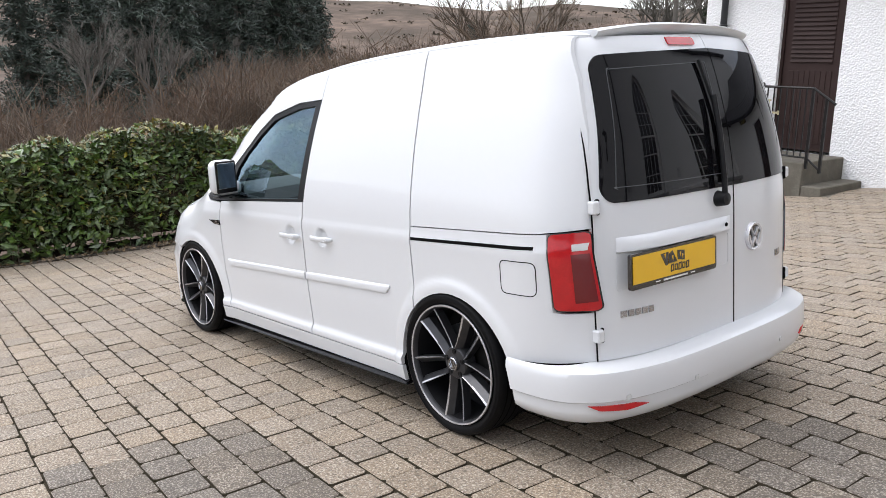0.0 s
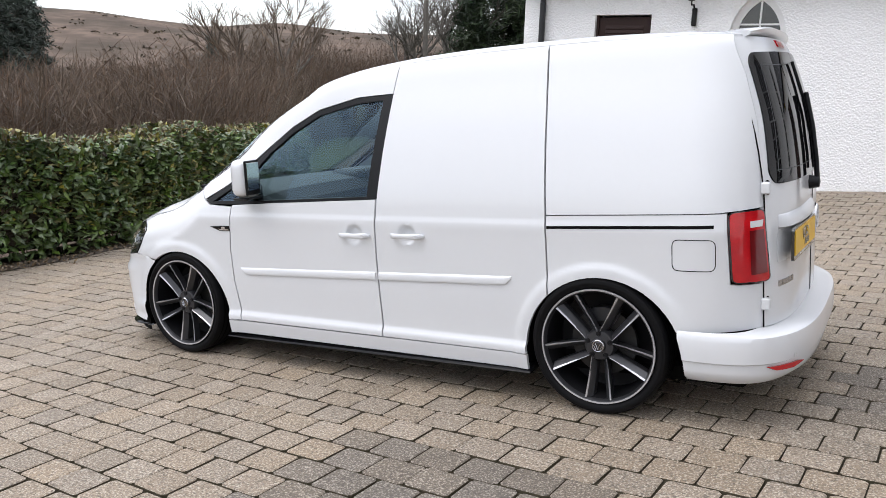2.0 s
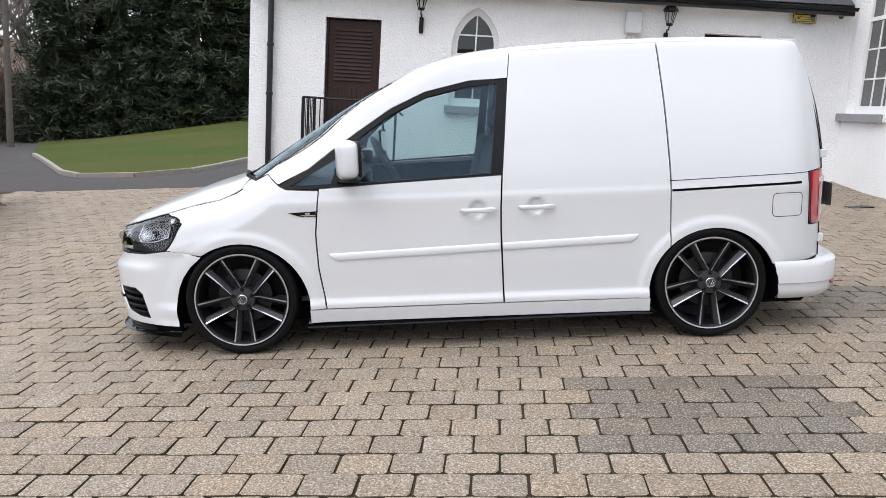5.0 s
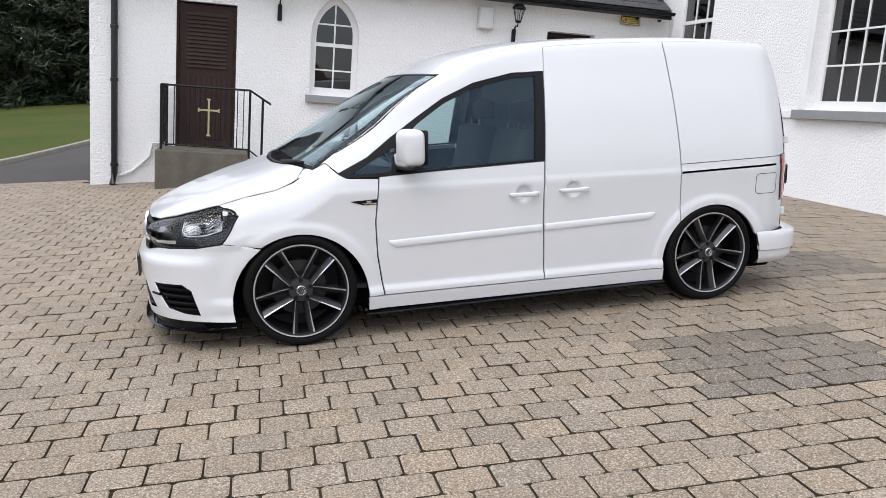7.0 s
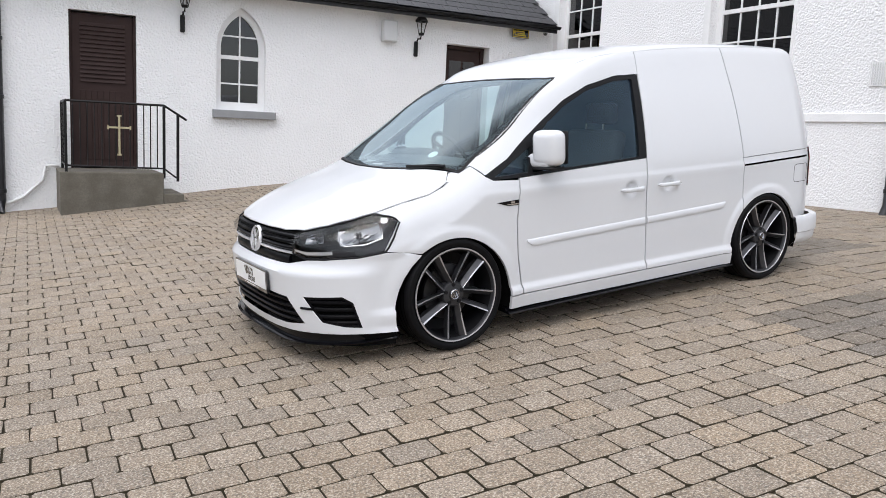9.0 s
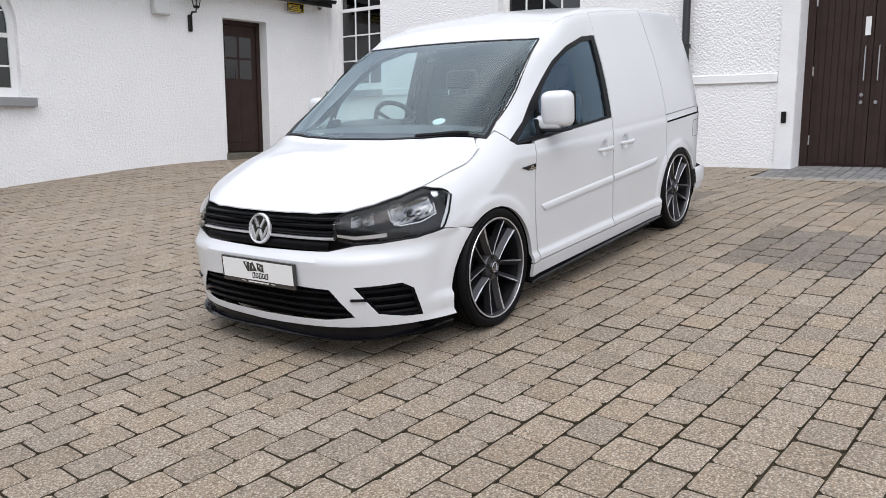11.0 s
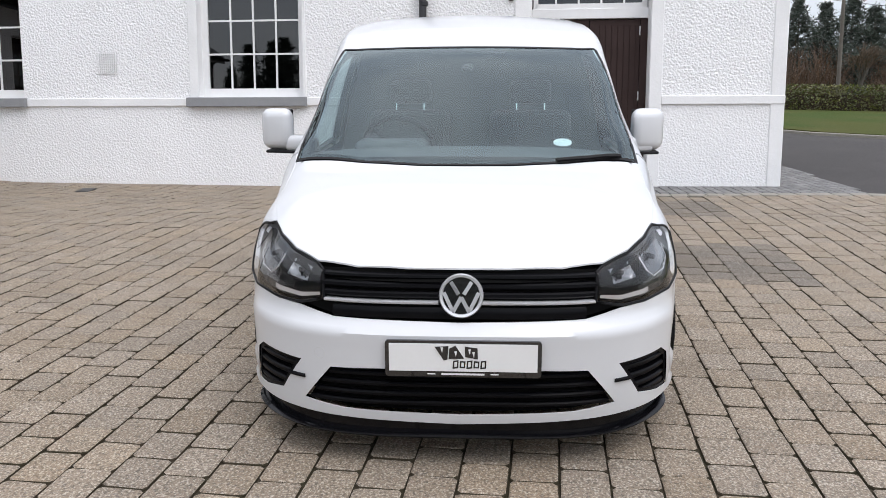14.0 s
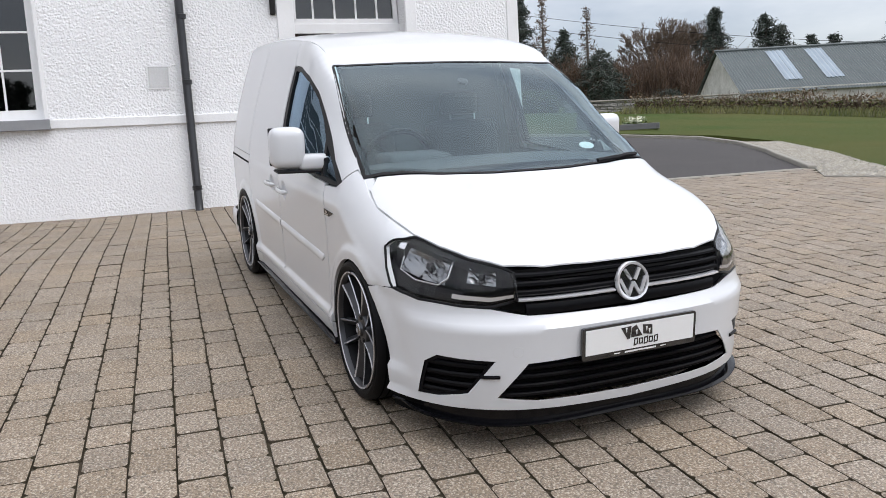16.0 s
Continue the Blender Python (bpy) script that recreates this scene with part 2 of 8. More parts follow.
M_SLATE = mat("dark_roof_slate", (0.04, 0.041, 0.046, 1), rough=0.6, second=(0.065, 0.064, 0.066, 1), scale=5, fine=50, bump=0.003, bump_scale=40, island_tint=0.25)
M_STEP = mat("weathered_concrete", (0.15, 0.135, 0.11, 1), rough=0.9, second=(0.085, 0.078, 0.06, 1), scale=5, fine=45, mix=0.7, bump=0.004, bump_scale=70)
M_WINGLASS = glass("window_glass", (0.10, 0.105, 0.11))
M_ROOM_SHADE = mat("unlit_room_shade", (0.035, 0.033, 0.032, 1), rough=0.9, second=(0.06, 0.05, 0.045, 1), scale=1.5)
M_BRASS = mat("pale_brass", (0.56, 0.50, 0.33, 1), rough=0.35, metal=0.6, second=(0.46, 0.40, 0.24, 1), scale=20)
M_STEEL = mat("brushed_steel", (0.6, 0.6, 0.6, 1), rough=0.3, metal=1.0)
M_GREYBOX = mat("white_plastic_box", (0.62, 0.63, 0.63, 1), rough=0.5, second=(0.55, 0.56, 0.56, 1))
M_SIGNYEL = mat("sign_yellow", (0.62, 0.45, 0.03, 1), rough=0.5)

M_PAVER = mat("buff_block_paver", (0.282, 0.216, 0.151, 1), rough=0.72, second=(0.200, 0.161, 0.119, 1), scale=5, fine=40, mix=0.5, bump=0.006, bump_scale=110, random_tint=0.10, spec=0.42, speck=0.54, broad=0.5)
M_PAVERJ = mat("buff_block_paving", (0.282, 0.216, 0.151, 1), rough=0.72, second=(0.200, 0.161, 0.119, 1), scale=5, fine=40, mix=0.5, bump=0.006, bump_scale=110, island_tint=0.10, spec=0.42, speck=0.54, broad=0.6)
M_DARKPAVER = mat("charcoal_block_paver", (0.142, 0.116, 0.090, 1), rough=0.72, second=(0.104, 0.087, 0.069, 1), scale=7, fine=70, mix=0.5, bump=0.006, bump_scale=110, random_tint=0.12, spec=0.42, speck=0.42)
M_JOINT = mat("dark_joint_sand", (0.060, 0.047, 0.034, 1), rough=1.0, second=(0.034, 0.034, 0.018, 1), scale=8, fine=60, bump=0.004, bump_scale=120, spec=0.1)
M_SETT = mat("grey_granite_sett", (0.17, 0.17, 0.17, 1), rough=0.85, second=(0.12, 0.12, 0.12, 1), scale=9, fine=80, bump=0.004, bump_scale=80, random_tint=0.18, spec=0.3, speck=0.25)
M_TARMAC = mat("worn_tarmac", (0.074, 0.068, 0.066, 1), rough=0.92, second=(0.055, 0.051, 0.05, 1), scale=0.7, fine=90, mix=0.6, bump=0.004, bump_scale=160, spec=0.3)
M_LAWN = mat("mown_grass", (0.041, 0.073, 0.015, 1), rough=0.95, second=(0.094, 0.086, 0.03, 1), scale=0.25, fine=14, mix=0.65, bump=0.02, bump_scale=40, spec=0.1)
M_FIELD = mat("rough_moorland", (0.175, 0.132, 0.106, 1), rough=1.0, second=(0.075, 0.062, 0.050, 1), scale=0.014, fine=0.06, mix=0.85, bump=0.3, bump_scale=0.6, spec=0.05, spread=(0.38, 0.60))
M_KERB = mat("pale_kerb_stone", (0.32, 0.30, 0.26, 1), rough=0.9, second=(0.22, 0.205, 0.17, 1), scale=5, fine=50, bump=0.004, bump_scale=60)
M_GRAVEL = mat("pale_gravel", (0.51, 0.475, 0.405, 1), rough=0.95, second=(0.30, 0.28, 0.24, 1), scale=9, fine=40, mix=0.9, bump=0.02, bump_scale=28, island_tint=0.25)


# ---- building helpers ----
def mesh_of(name, bm, material, smooth=False):
    me = bpy.data.meshes.new(name)
    bm.normal_update()
    bm.to_mesh(me)
    bm.free()
    me.materials.append(material)
    if smooth:
        me.polygons.foreach_set("use_smooth", [True] * len(me.polygons))
        me.set_sharp_from_angle(angle=radians(38))
    return me


def part(name, bm, material, parent, label="", smooth=False):
    """Links a bmesh as one mesh object under a thing or a part; with no parent it is a thing."""
    ob = new(name, mesh_of(name, bm, material, smooth))
    ob.parent = parent
    return tagged(ob, label)


def thing(name, label, category, m=None, group="", kind=""):
    ob = new(name)
    ob.matrix_world = m if m is not None else Matrix()
    return tagged(ob, label, category, group, kind)


def raw(verts, faces):
    bm = bmesh.new()
    vs = [bm.verts.new(v) for v in verts]
    for f in faces:
        try:
            bm.faces.new([vs[i] for i in f])
        except ValueError:
            pass
    return bm


def box(x0, x1, y0, y1, z0, z1, bevel=0.0, bm=None, seg=1):
    bm = bm or bmesh.new()
    made = bmesh.ops.create_cube(bm, size=1.0)["verts"]
    for v in made:
        v.co = ((x0 + x1) / 2 + v.co.x * (x1 - x0), (y0 + y1) / 2 + v.co.y * (y1 - y0), (z0 + z1) / 2 + v.co.z * (z1 - z0))
    if bevel:
        edges = list({e for v in made for e in v.link_edges})
        bmesh.ops.bevel(bm, geom=edges, offset=bevel, segments=seg, affect="EDGES", profile=0.5)
    return bm


def tube(points, radius, sides=8, bm=None, closed=False, ends=None):
    """A tube of given radius (or radii) along points."""
    bm = bm or bmesh.new()
    pts = [Vector(p) for p in points]
    n = len(pts)
    rings = []
    for i, p in enumerate(pts):
        a, b = pts[(i - 1) % n if closed else max(0, i - 1)], pts[(i + 1) % n if closed else min(n - 1, i + 1)]
        d = (b - a).normalized() if (b - a).length > 1e-9 else Vector((0, 0, 1))
        s = d.cross(Vector((0, 0, 1)) if abs(d.z) < 0.9 else Vector((1, 0, 0))).normalized()
        u = s.cross(d)
        r = radius[i] if isinstance(radius, (list, tuple)) else radius
        rings.append([bm.verts.new(p + (s * math.cos(2 * math.pi * k / sides) + u * math.sin(2 * math.pi * k / sides)) * r) for k in range(sides)])
    for i in range(n if closed else n - 1):
        for k in range(sides):
            bm.faces.new((rings[i][k], rings[i][(k + 1) % sides], rings[(i + 1) % n][(k + 1) % sides], rings[(i + 1) % n][k]))
    if not closed:
        bm.faces.new(rings[0][::-1])
        bm.faces.new(rings[-1])
    bmesh.ops.recalc_face_normals(bm, faces=bm.faces)
    return bm


def lathe(profile, axis="y", sides=48, bm=None, closed=False):
    """Turns (radius, offset) points about the y or z axis."""
    bm = bm or bmesh.new()
    rings = []
    for r, o in profile:
        ring = []
        for k in range(sides):
            a = 2 * math.pi * k / sides
            c, s = r * math.cos(a), r * math.sin(a)
            ring.append(bm.verts.new((c, o, s) if axis == "y" else (c, s, o)))
        rings.append(ring)
    for i in range(len(rings) - (0 if closed else 1)):
        a, b = rings[i], rings[(i + 1) % len(rings)]
        for k in range(sides):
            bm.faces.new((a[k], a[(k + 1) % sides], b[(k + 1) % sides], b[k]))
    bmesh.ops.recalc_face_normals(bm, faces=bm.faces)
    return bm


def prism(outline, depth, place, bm=None, bevel=0.0):
    """A flat outline (a, b) given depth; place(a, b, d) puts a point into space."""
    bm = bm or bmesh.new()
    top_ring = [bm.verts.new(place(a, b, depth)) for a, b in outline]
    low_ring = [bm.verts.new(place(a, b, 0.0)) for a, b in outline]
    n = len(outline)
    f_top = bm.faces.new(top_ring)
    bm.faces.new(low_ring[::-1])
    for i in range(n):
        bm.faces.new((low_ring[i], low_ring[(i + 1) % n], top_ring[(i + 1) % n], top_ring[i]))
    if bevel:
        bmesh.ops.bevel(bm, geom=list(f_top.edges), offset=bevel, segments=2, affect="EDGES", profile=0.5)
    bmesh.ops.recalc_face_normals(bm, faces=bm.faces)
    return bm


def area2(pts):
    return sum(pts[i][0] * pts[(i + 1) % len(pts)][1] - pts[(i + 1) % len(pts)][0] * pts[i][1] for i in range(len(pts))) / 2


def inset(pts, d):
    """The outline moved inwards by d."""
    sign = 1 if area2(pts) > 0 else -1
    out = []
    n = len(pts)
    for i in range(n):
        p, a, b = Vector(pts[i]), Vector(pts[i - 1]), Vector(pts[(i + 1) % n])
        e1, e2 = (p - a), (b - p)
        e1 = e1.normalized() if e1.length > 1e-9 else e2.normalized()
        e2 = e2.normalized() if e2.length > 1e-9 else e1
        n1, n2 = Vector((-e1.y, e1.x)) * sign, Vector((-e2.y, e2.x)) * sign
        m = n1 + n2
        m = m.normalized() if m.length > 1e-6 else n1
        out.append(tuple(p + m * (d / max(0.35, m.dot(n1)))))
    return out


def rounded(pts, r, seg=4):
    """The outline with its corners rounded."""
    out = []
    n = len(pts)
    for i in range(n):
        p, a, b = Vector(pts[i]), Vector(pts[i - 1]), Vector(pts[(i + 1) % n])
        d = min(r, (a - p).length * 0.45, (b - p).length * 0.45)
        s, e = p + (a - p).normalized() * d, p + (b - p).normalized() * d
        for k in range(seg + 1):
            t = k / seg
            q = s * (1 - t) ** 2 + p * 2 * t * (1 - t) + e * t * t
            out.append((q.x, q.y))
    return out


def arc(cx, cy, r, a0, a1, n=12):
    return [(cx + r * math.cos(radians(a0 + (a1 - a0) * k / n)), cy + r * math.sin(radians(a0 + (a1 - a0) * k / n))) for k in range(n + 1)]


def sheet(outlines, place, step, inward=None, mirror=None, flip=False):
    """Flat outlines cut on a grid of the given step and laid onto a surface by place(a, b); inward gives the edges their depth."""
    bm = bmesh.new()
    for pts in outlines:
        clean = [p for i, p in enumerate(pts) if (Vector(p) - Vector(pts[i - 1])).length > 1e-5]
        bm.faces.new([bm.verts.new((a, b, 0)) for a, b in clean])
    lo = [min(p[k] for o in outlines for p in o) for k in (0, 1)]
    hi = [max(p[k] for o in outlines for p in o) for k in (0, 1)]
    steps = step if isinstance(step, tuple) else (step, step)
    for k in (0, 1):
        c = math.ceil(lo[k] / steps[k] + 1e-4) * steps[k]
        while c < hi[k] - 1e-4:
            bmesh.ops.bisect_plane(bm, geom=bm.verts[:] + bm.edges[:] + bm.faces[:], dist=1e-5,
                                   plane_co=(c, 0, 0) if k == 0 else (0, c, 0), plane_no=(1, 0, 0) if k == 0 else (0, 1, 0))
            c += steps[k]
    bmesh.ops.remove_doubles(bm, verts=bm.verts, dist=2e-4)
    bmesh.ops.triangulate(bm, faces=[f for f in bm.faces if len(f.verts) > 4])
    for v in bm.verts:
        v.co = place(v.co.x, v.co.y)
    bm.normal_update()
    if inward:
        rim = [e for e in bm.edges if e.is_boundary]
        made = bmesh.ops.extrude_edge_only(bm, edges=rim)["geom"]
        for v in (g for g in made if isinstance(g, bmesh.types.BMVert)):
            v.co += Vector(inward)
    if mirror is not None:
        both = bmesh.ops.duplicate(bm, geom=bm.verts[:] + bm.edges[:] + bm.faces[:])["geom"]
        for v in (g for g in both if isinstance(g, bmesh.types.BMVert)):
            v.co.y = -v.co.y
        bmesh.ops.remove_doubles(bm, verts=bm.verts, dist=2e-4)
    bmesh.ops.recalc_face_normals(bm, faces=bm.faces)
    return bm


def resample(pts, step, closed=True):
    out = []
    n = len(pts)
    for i in range(n if closed else n - 1):
        a, b = Vector(pts[i]), Vector(pts[(i + 1) % n])
        k = max(1, int((b - a).length / step))
        out += [tuple(a + (b - a) * j / k) for j in range(k)]
    return out if closed else out + [tuple(pts[-1])]


def band(pts, width, place, lift=0.004, step=0.03):
    """A raised strip of the given width just inside a closed outline, laid onto a surface by place(a, b, out)."""
    outer = resample(pts, step)
    inner = inset(outer, width)
    bm = bmesh.new()
    n = len(outer)
    rows = [[bm.verts.new(place(a, b, h)) for a, b in ring] for ring, h in ((outer, 0.0), (outer, lift), (inner, lift), (inner, 0.0))]
    for i in range(n):
        for r in range(3):
            bm.faces.new((rows[r][i], rows[r][(i + 1) % n], rows[r + 1][(i + 1) % n], rows[r + 1][i]))
    bmesh.ops.recalc_face_normals(bm, faces=bm.faces)
    return bm


def soup(name, verts, faces, material, parent=None, smooth=False):
    """One mesh straight from arrays, for stuff that nobody could count."""
    me = bpy.data.meshes.new(name)
    me.from_pydata(verts, [], faces)
    me.materials.append(material)
    if smooth:
        me.polygons.foreach_set("use_smooth", [True] * len(me.polygons))
    me.update()
    ob = new(name, me)
    ob.parent = parent
    return ob


# ---- the lie of the land ----
SLOPE = math.tan(radians(5.5))


def ease(v, a, b):
    t = min(1, max(0, (v - a) / (b - a)))
    return t * t * (3 - 2 * t)


def land(x, y):
    """Height of the ground: the sloping yard, the fall to the valley and the far hills."""
    if x > 9.5:
        d = x - 9.5
        near = -SLOPE * 9.5 - 0.10 * min(d, 8) - 0.05 * max(0, min(d - 8, 90))
    elif x > -45:
        near = -SLOPE * x
    else:
        near = SLOPE * 45 + 0.02 * (min(-x, 300) - 45)
    near += 0.035 * max(0, min(-y, 60) - 14) * (1 - ease(x, 9, 22))
    near -= (0.11 + 0.015 * min(6.0, max(0.0, 3.9 - y))) * ease(-x, 0.5, 4.7) * ease(y, -10.5, -6.0)
    near -= 0.0185 * min(110.0, max(0.0, math.hypot(x - 6.1, y + 1.5) - 11.2)) * ease(-x, 3.0, 6.0) * ease(y, -6.0, 2.0)
    near += 0.07 * ease(-y, 5.6, 7.9) * (1 - ease(-y, 8.6, 10)) * ease(x, -4.6, -1.5) * (1 - ease(x, 0.5, 4.6))
    r, az = math.hypot(x, y), math.degrees(math.atan2(y, x))
    if r < 120:
        return near
    ridge = 3.1 + 0.18 * math.sin(az * 0.23 + 1.0) + 0.12 * math.sin(az * 0.61) - 0.9 * ease(-az, 56, 75) + 0.6 * ease(az, -46, -36)
    lump = 7 * noise.noise((x * 0.005, y * 0.005, 0.3)) + 3 * noise.noise((x * 0.018, y * 0.018, 1.7))
    hill = (math.tan(radians(ridge)) * 1150 + lump) * ease(r, 560, 1150) * (1 - 0.5 * ease(r, 1300, 2600))
    if x < 0:
        hill *= 0.35
    return near * (1 - ease(r, 120, 500)) + (-6 if x > 0 else 5) * ease(r, 120, 500) + hill + lump * 0.25 * ease(r, 120, 300)


def drape(name, outline, lift, step, material, thick=0.0):
    bm = sheet([outline], lambda a, b: Vector((a, b, land(a, b) + lift)), step, inward=(0, 0, -thick) if thick else None)
    for f in bm.faces:
        if f.normal.z < -0.2:
            f.normal_flip()
    return new(name, mesh_of(name, bm, material))


# ---- ground, drives, lawns ----
radii = [0.0] + [1.5 * 1.13 ** k for k in range(46)] + [1.5 * 1.13 ** 45 * 1.04 ** k for k in range(1, 60)]
gverts, gfaces, SPOKES = [], [], 216
for r in radii:
    for k in range(SPOKES):
        a = 2 * math.pi * k / SPOKES
        gverts.append((r * math.cos(a), r * math.sin(a), land(r * math.cos(a), r * math.sin(a)) - (0.07 if r < 90 else 0.0)))
for i in range(len(radii) - 1):
    for k in range(SPOKES):
        gfaces.append((i * SPOKES + k, (i + 1) * SPOKES + k, (i + 1) * SPOKES + (k + 1) % SPOKES, i * SPOKES + (k + 1) % SPOKES))
tagged(soup("ground", gverts, gfaces, M_FIELD, smooth=True), "rough brown moorland falling to a valley with hills beyond", "ground", kind="structure")

EAST_LAWN = [(10.6, -14.3), (9.6, -13.0), (8.2, -12.6), (7.2, -13.4), (6.2, -16.5), (4.6, -22), (3.0, -30), (3.0, -46), (26, -46), (22, -37), (14.5, -21)]
EAST_DRIVE = [(4.4, -9.15), (9.9, -9.75), (10.6, -11.0), (13.4, -15.6), (23, -31), (38, -55), (-6, -58), (-8, -20), (-6, -13.0), (4.2, -13.0)]
WEST_DRIVE = [(-3.05, 4.75), (-2.85, 8.15), (-4.2, 9.2), (-6.4, 10.9), (-8.6, 12.2), (-10.6, 12.75), (-12.6, 11.6), (-15.4, 8.7), (-31, 2.0), (-31, -4), (-12, 0.5), (-9, 4.6)]
WEST_LAWN = [(-2.0, 8.6), (-3.2, 9.5), (-5.6, 11.6), (-8.2, 13.2), (-10.9, 13.7), (-13.4, 12.2), (-16, 9.3), (-33, 3.0), (-60, 4), (-60, 60), (-20, 60), (12, 30), (12, 12), (2, 9)]
tagged(drape("drive_east", EAST_DRIVE, -0.03, 2.0, M_TARMAC), "grey tarmac drive leaving the yard", "drive", kind="structure")
tagged(drape("drive_west", WEST_DRIVE, -0.03, 2.0, M_TARMAC), "grey tarmac drive beside the building", "drive", kind="structure")
tagged(drape("lawn_east", EAST_LAWN, 0.05, 2.0, M_LAWN, 0.1), "green mown lawn with bare brown patches", "lawn", kind="structure")
tagged(drape("lawn_west", WEST_LAWN, 0.02, 2.0, M_LAWN, 0.1), "green mown lawn beyond the drive", "lawn", kind="structure")
tagged(drape("verge", [(10.4, -9.6), (11.4, -10.8), (14.2, -15.4), (24, -31), (40, -55), (46, -55), (30, -30), (17, -12), (12.5, -8.5)], 0.03, 2.0, M_LAWN, 0.1), "grass verge along the drive", "verge", kind="structure")


def kerb_run(name, line, label, w=0.12, h=0.07, piece=0.9):
    """A kerb of single stones along a line on the ground."""
    top_ob = thing(name, label, "kerb", kind="structure")
    pts = resample(line, piece, closed=False)
    for p, q in zip(pts, pts[1:]):
        d = Vector(q) - Vector(p)
        n = Vector((-d.y, d.x)).normalized() * (w / 2)
        g = d.normalized() * 0.006
        c = [Vector(p) + g + n, Vector(q) - g + n, Vector(q) - g - n, Vector(p) + g - n]
        z = [land(v.x, v.y) for v in c]
        verts = [(v.x, v.y, k - 0.1) for v, k in zip(c, z)] + [(v.x, v.y, k + h) for v, k in zip(c, z)]
        bm = raw(verts, [(3, 2, 1, 0), (4, 5, 6, 7), (0, 1, 5, 4), (1, 2, 6, 5), (2, 3, 7, 6), (3, 0, 4, 7)])
        bmesh.ops.bevel(bm, geom=[e for e in bm.edges if abs(e.verts[0].co.z - e.verts[1].co.z) < 0.09], offset=0.015, segments=1, affect="EDGES")
        part("kerb_stone", bm, M_KERB, top_ob)


kerb_run("kerb_east", [(14.5, -21), (10.6, -14.3), (9.6, -13.0), (8.2, -12.6), (7.2, -13.4), (6.2, -16.5), (4.6, -22), (3.0, -30)], "pale concrete kerb round the lawn")
kerb_run("kerb_west", WEST_DRIVE[1:8] + [(-31, 2.0)], "pale concrete kerb along the drive", h=0.05)
kerb_run("paving_edging", [(-2.93, 8.1), (-3.1, 4.85)], "flush pale edging where paving meets the drive", w=0.11, h=0.010, piece=0.6)

# gravel margin between the drive and the lawn
gravel_bed = [(-2.85, 8.2), (-4.2, 9.3), (-6.4, 11.0), (-8.6, 12.3), (-8.3, 13.2), (-5.6, 11.7), (-3.2, 9.6), (-2.0, 8.8), (-1.2, 7.9), (-1.9, 7.3)]
tagged(drape("gravel_strip", gravel_bed, 0.012, 0.6, M_GRAVEL, 0.12), "strip of pale gravel beside the drive", "gravel", kind="structure")
rng = random.Random(5)


def inside(p, poly):
    hit = False
    for i in range(len(poly)):
        (x0, y0), (x1, y1) = poly[i - 1], poly[i]
        if (y0 > p[1]) != (y1 > p[1]) and p[0] < (x1 - x0) * (p[1] - y0) / (y1 - y0) + x0:
            hit = not hit
    return hit


pv, pf = [], []
while len(pv) < 6 * 5200:
    x, y = rng.uniform(-8.6, -1.2), rng.uniform(7.3, 13.2)
    if not inside((x, y), gravel_bed):
        continue
    s, z = rng.uniform(0.012, 0.03), land(x, y) + 0.018
    b = len(pv)
    for dx, dy, dz in ((1, 0, 0), (0, 1, 0), (-1, 0, 0), (0, -1, 0), (0, 0, 0.8), (0, 0, -0.8)):
        pv.append((x + dx * s * rng.uniform(0.7, 1.2), y + dy * s * rng.uniform(0.7, 1.2), z + dz * s))
    pf += [(b + i, b + (i + 1) % 4, b + 4) for i in range(4)]
tagged(soup("gravel", pv, pf, M_GRAVEL), "loose pale pebbles", "gravel", kind="stuff")


# ---- the white chapel building: a low wing and the taller main block ----
WING = Matrix.Translation((-5.46, -7.77, 0)) @ pose(0, 0, 0, 0, 0, -3.8)
MAIN = Matrix.Translation(WING @ Vector((0.45, 0, 0))) @ pose(0, 0, 0, 0, 0, -3.8)
WING_END, EAVE = 10.25, 3.1


def gothic(a0, a1, b0, spring, apex, n=10):
    """Outline of a pointed-arch opening, anticlockwise from its lower left corner."""
    mid, half = (a0 + a1) / 2, (a1 - a0) / 2
    rise = apex - spring
    r = (half * half + rise * rise) / (2 * half)
    out = [(a0, b0), (a1, b0)]
    top_a = math.degrees(math.atan2(rise, r - half))
    out += [(a1 - r + r * math.cos(radians(top_a * k / n)), spring + r * math.sin(radians(top_a * k / n))) for k in range(n + 1)]
    out += [(a0 + r - r * math.cos(radians(top_a * k / n)), spring + r * math.sin(radians(top_a * k / n))) for k in range(n - 1, -1, -1)]
    return out


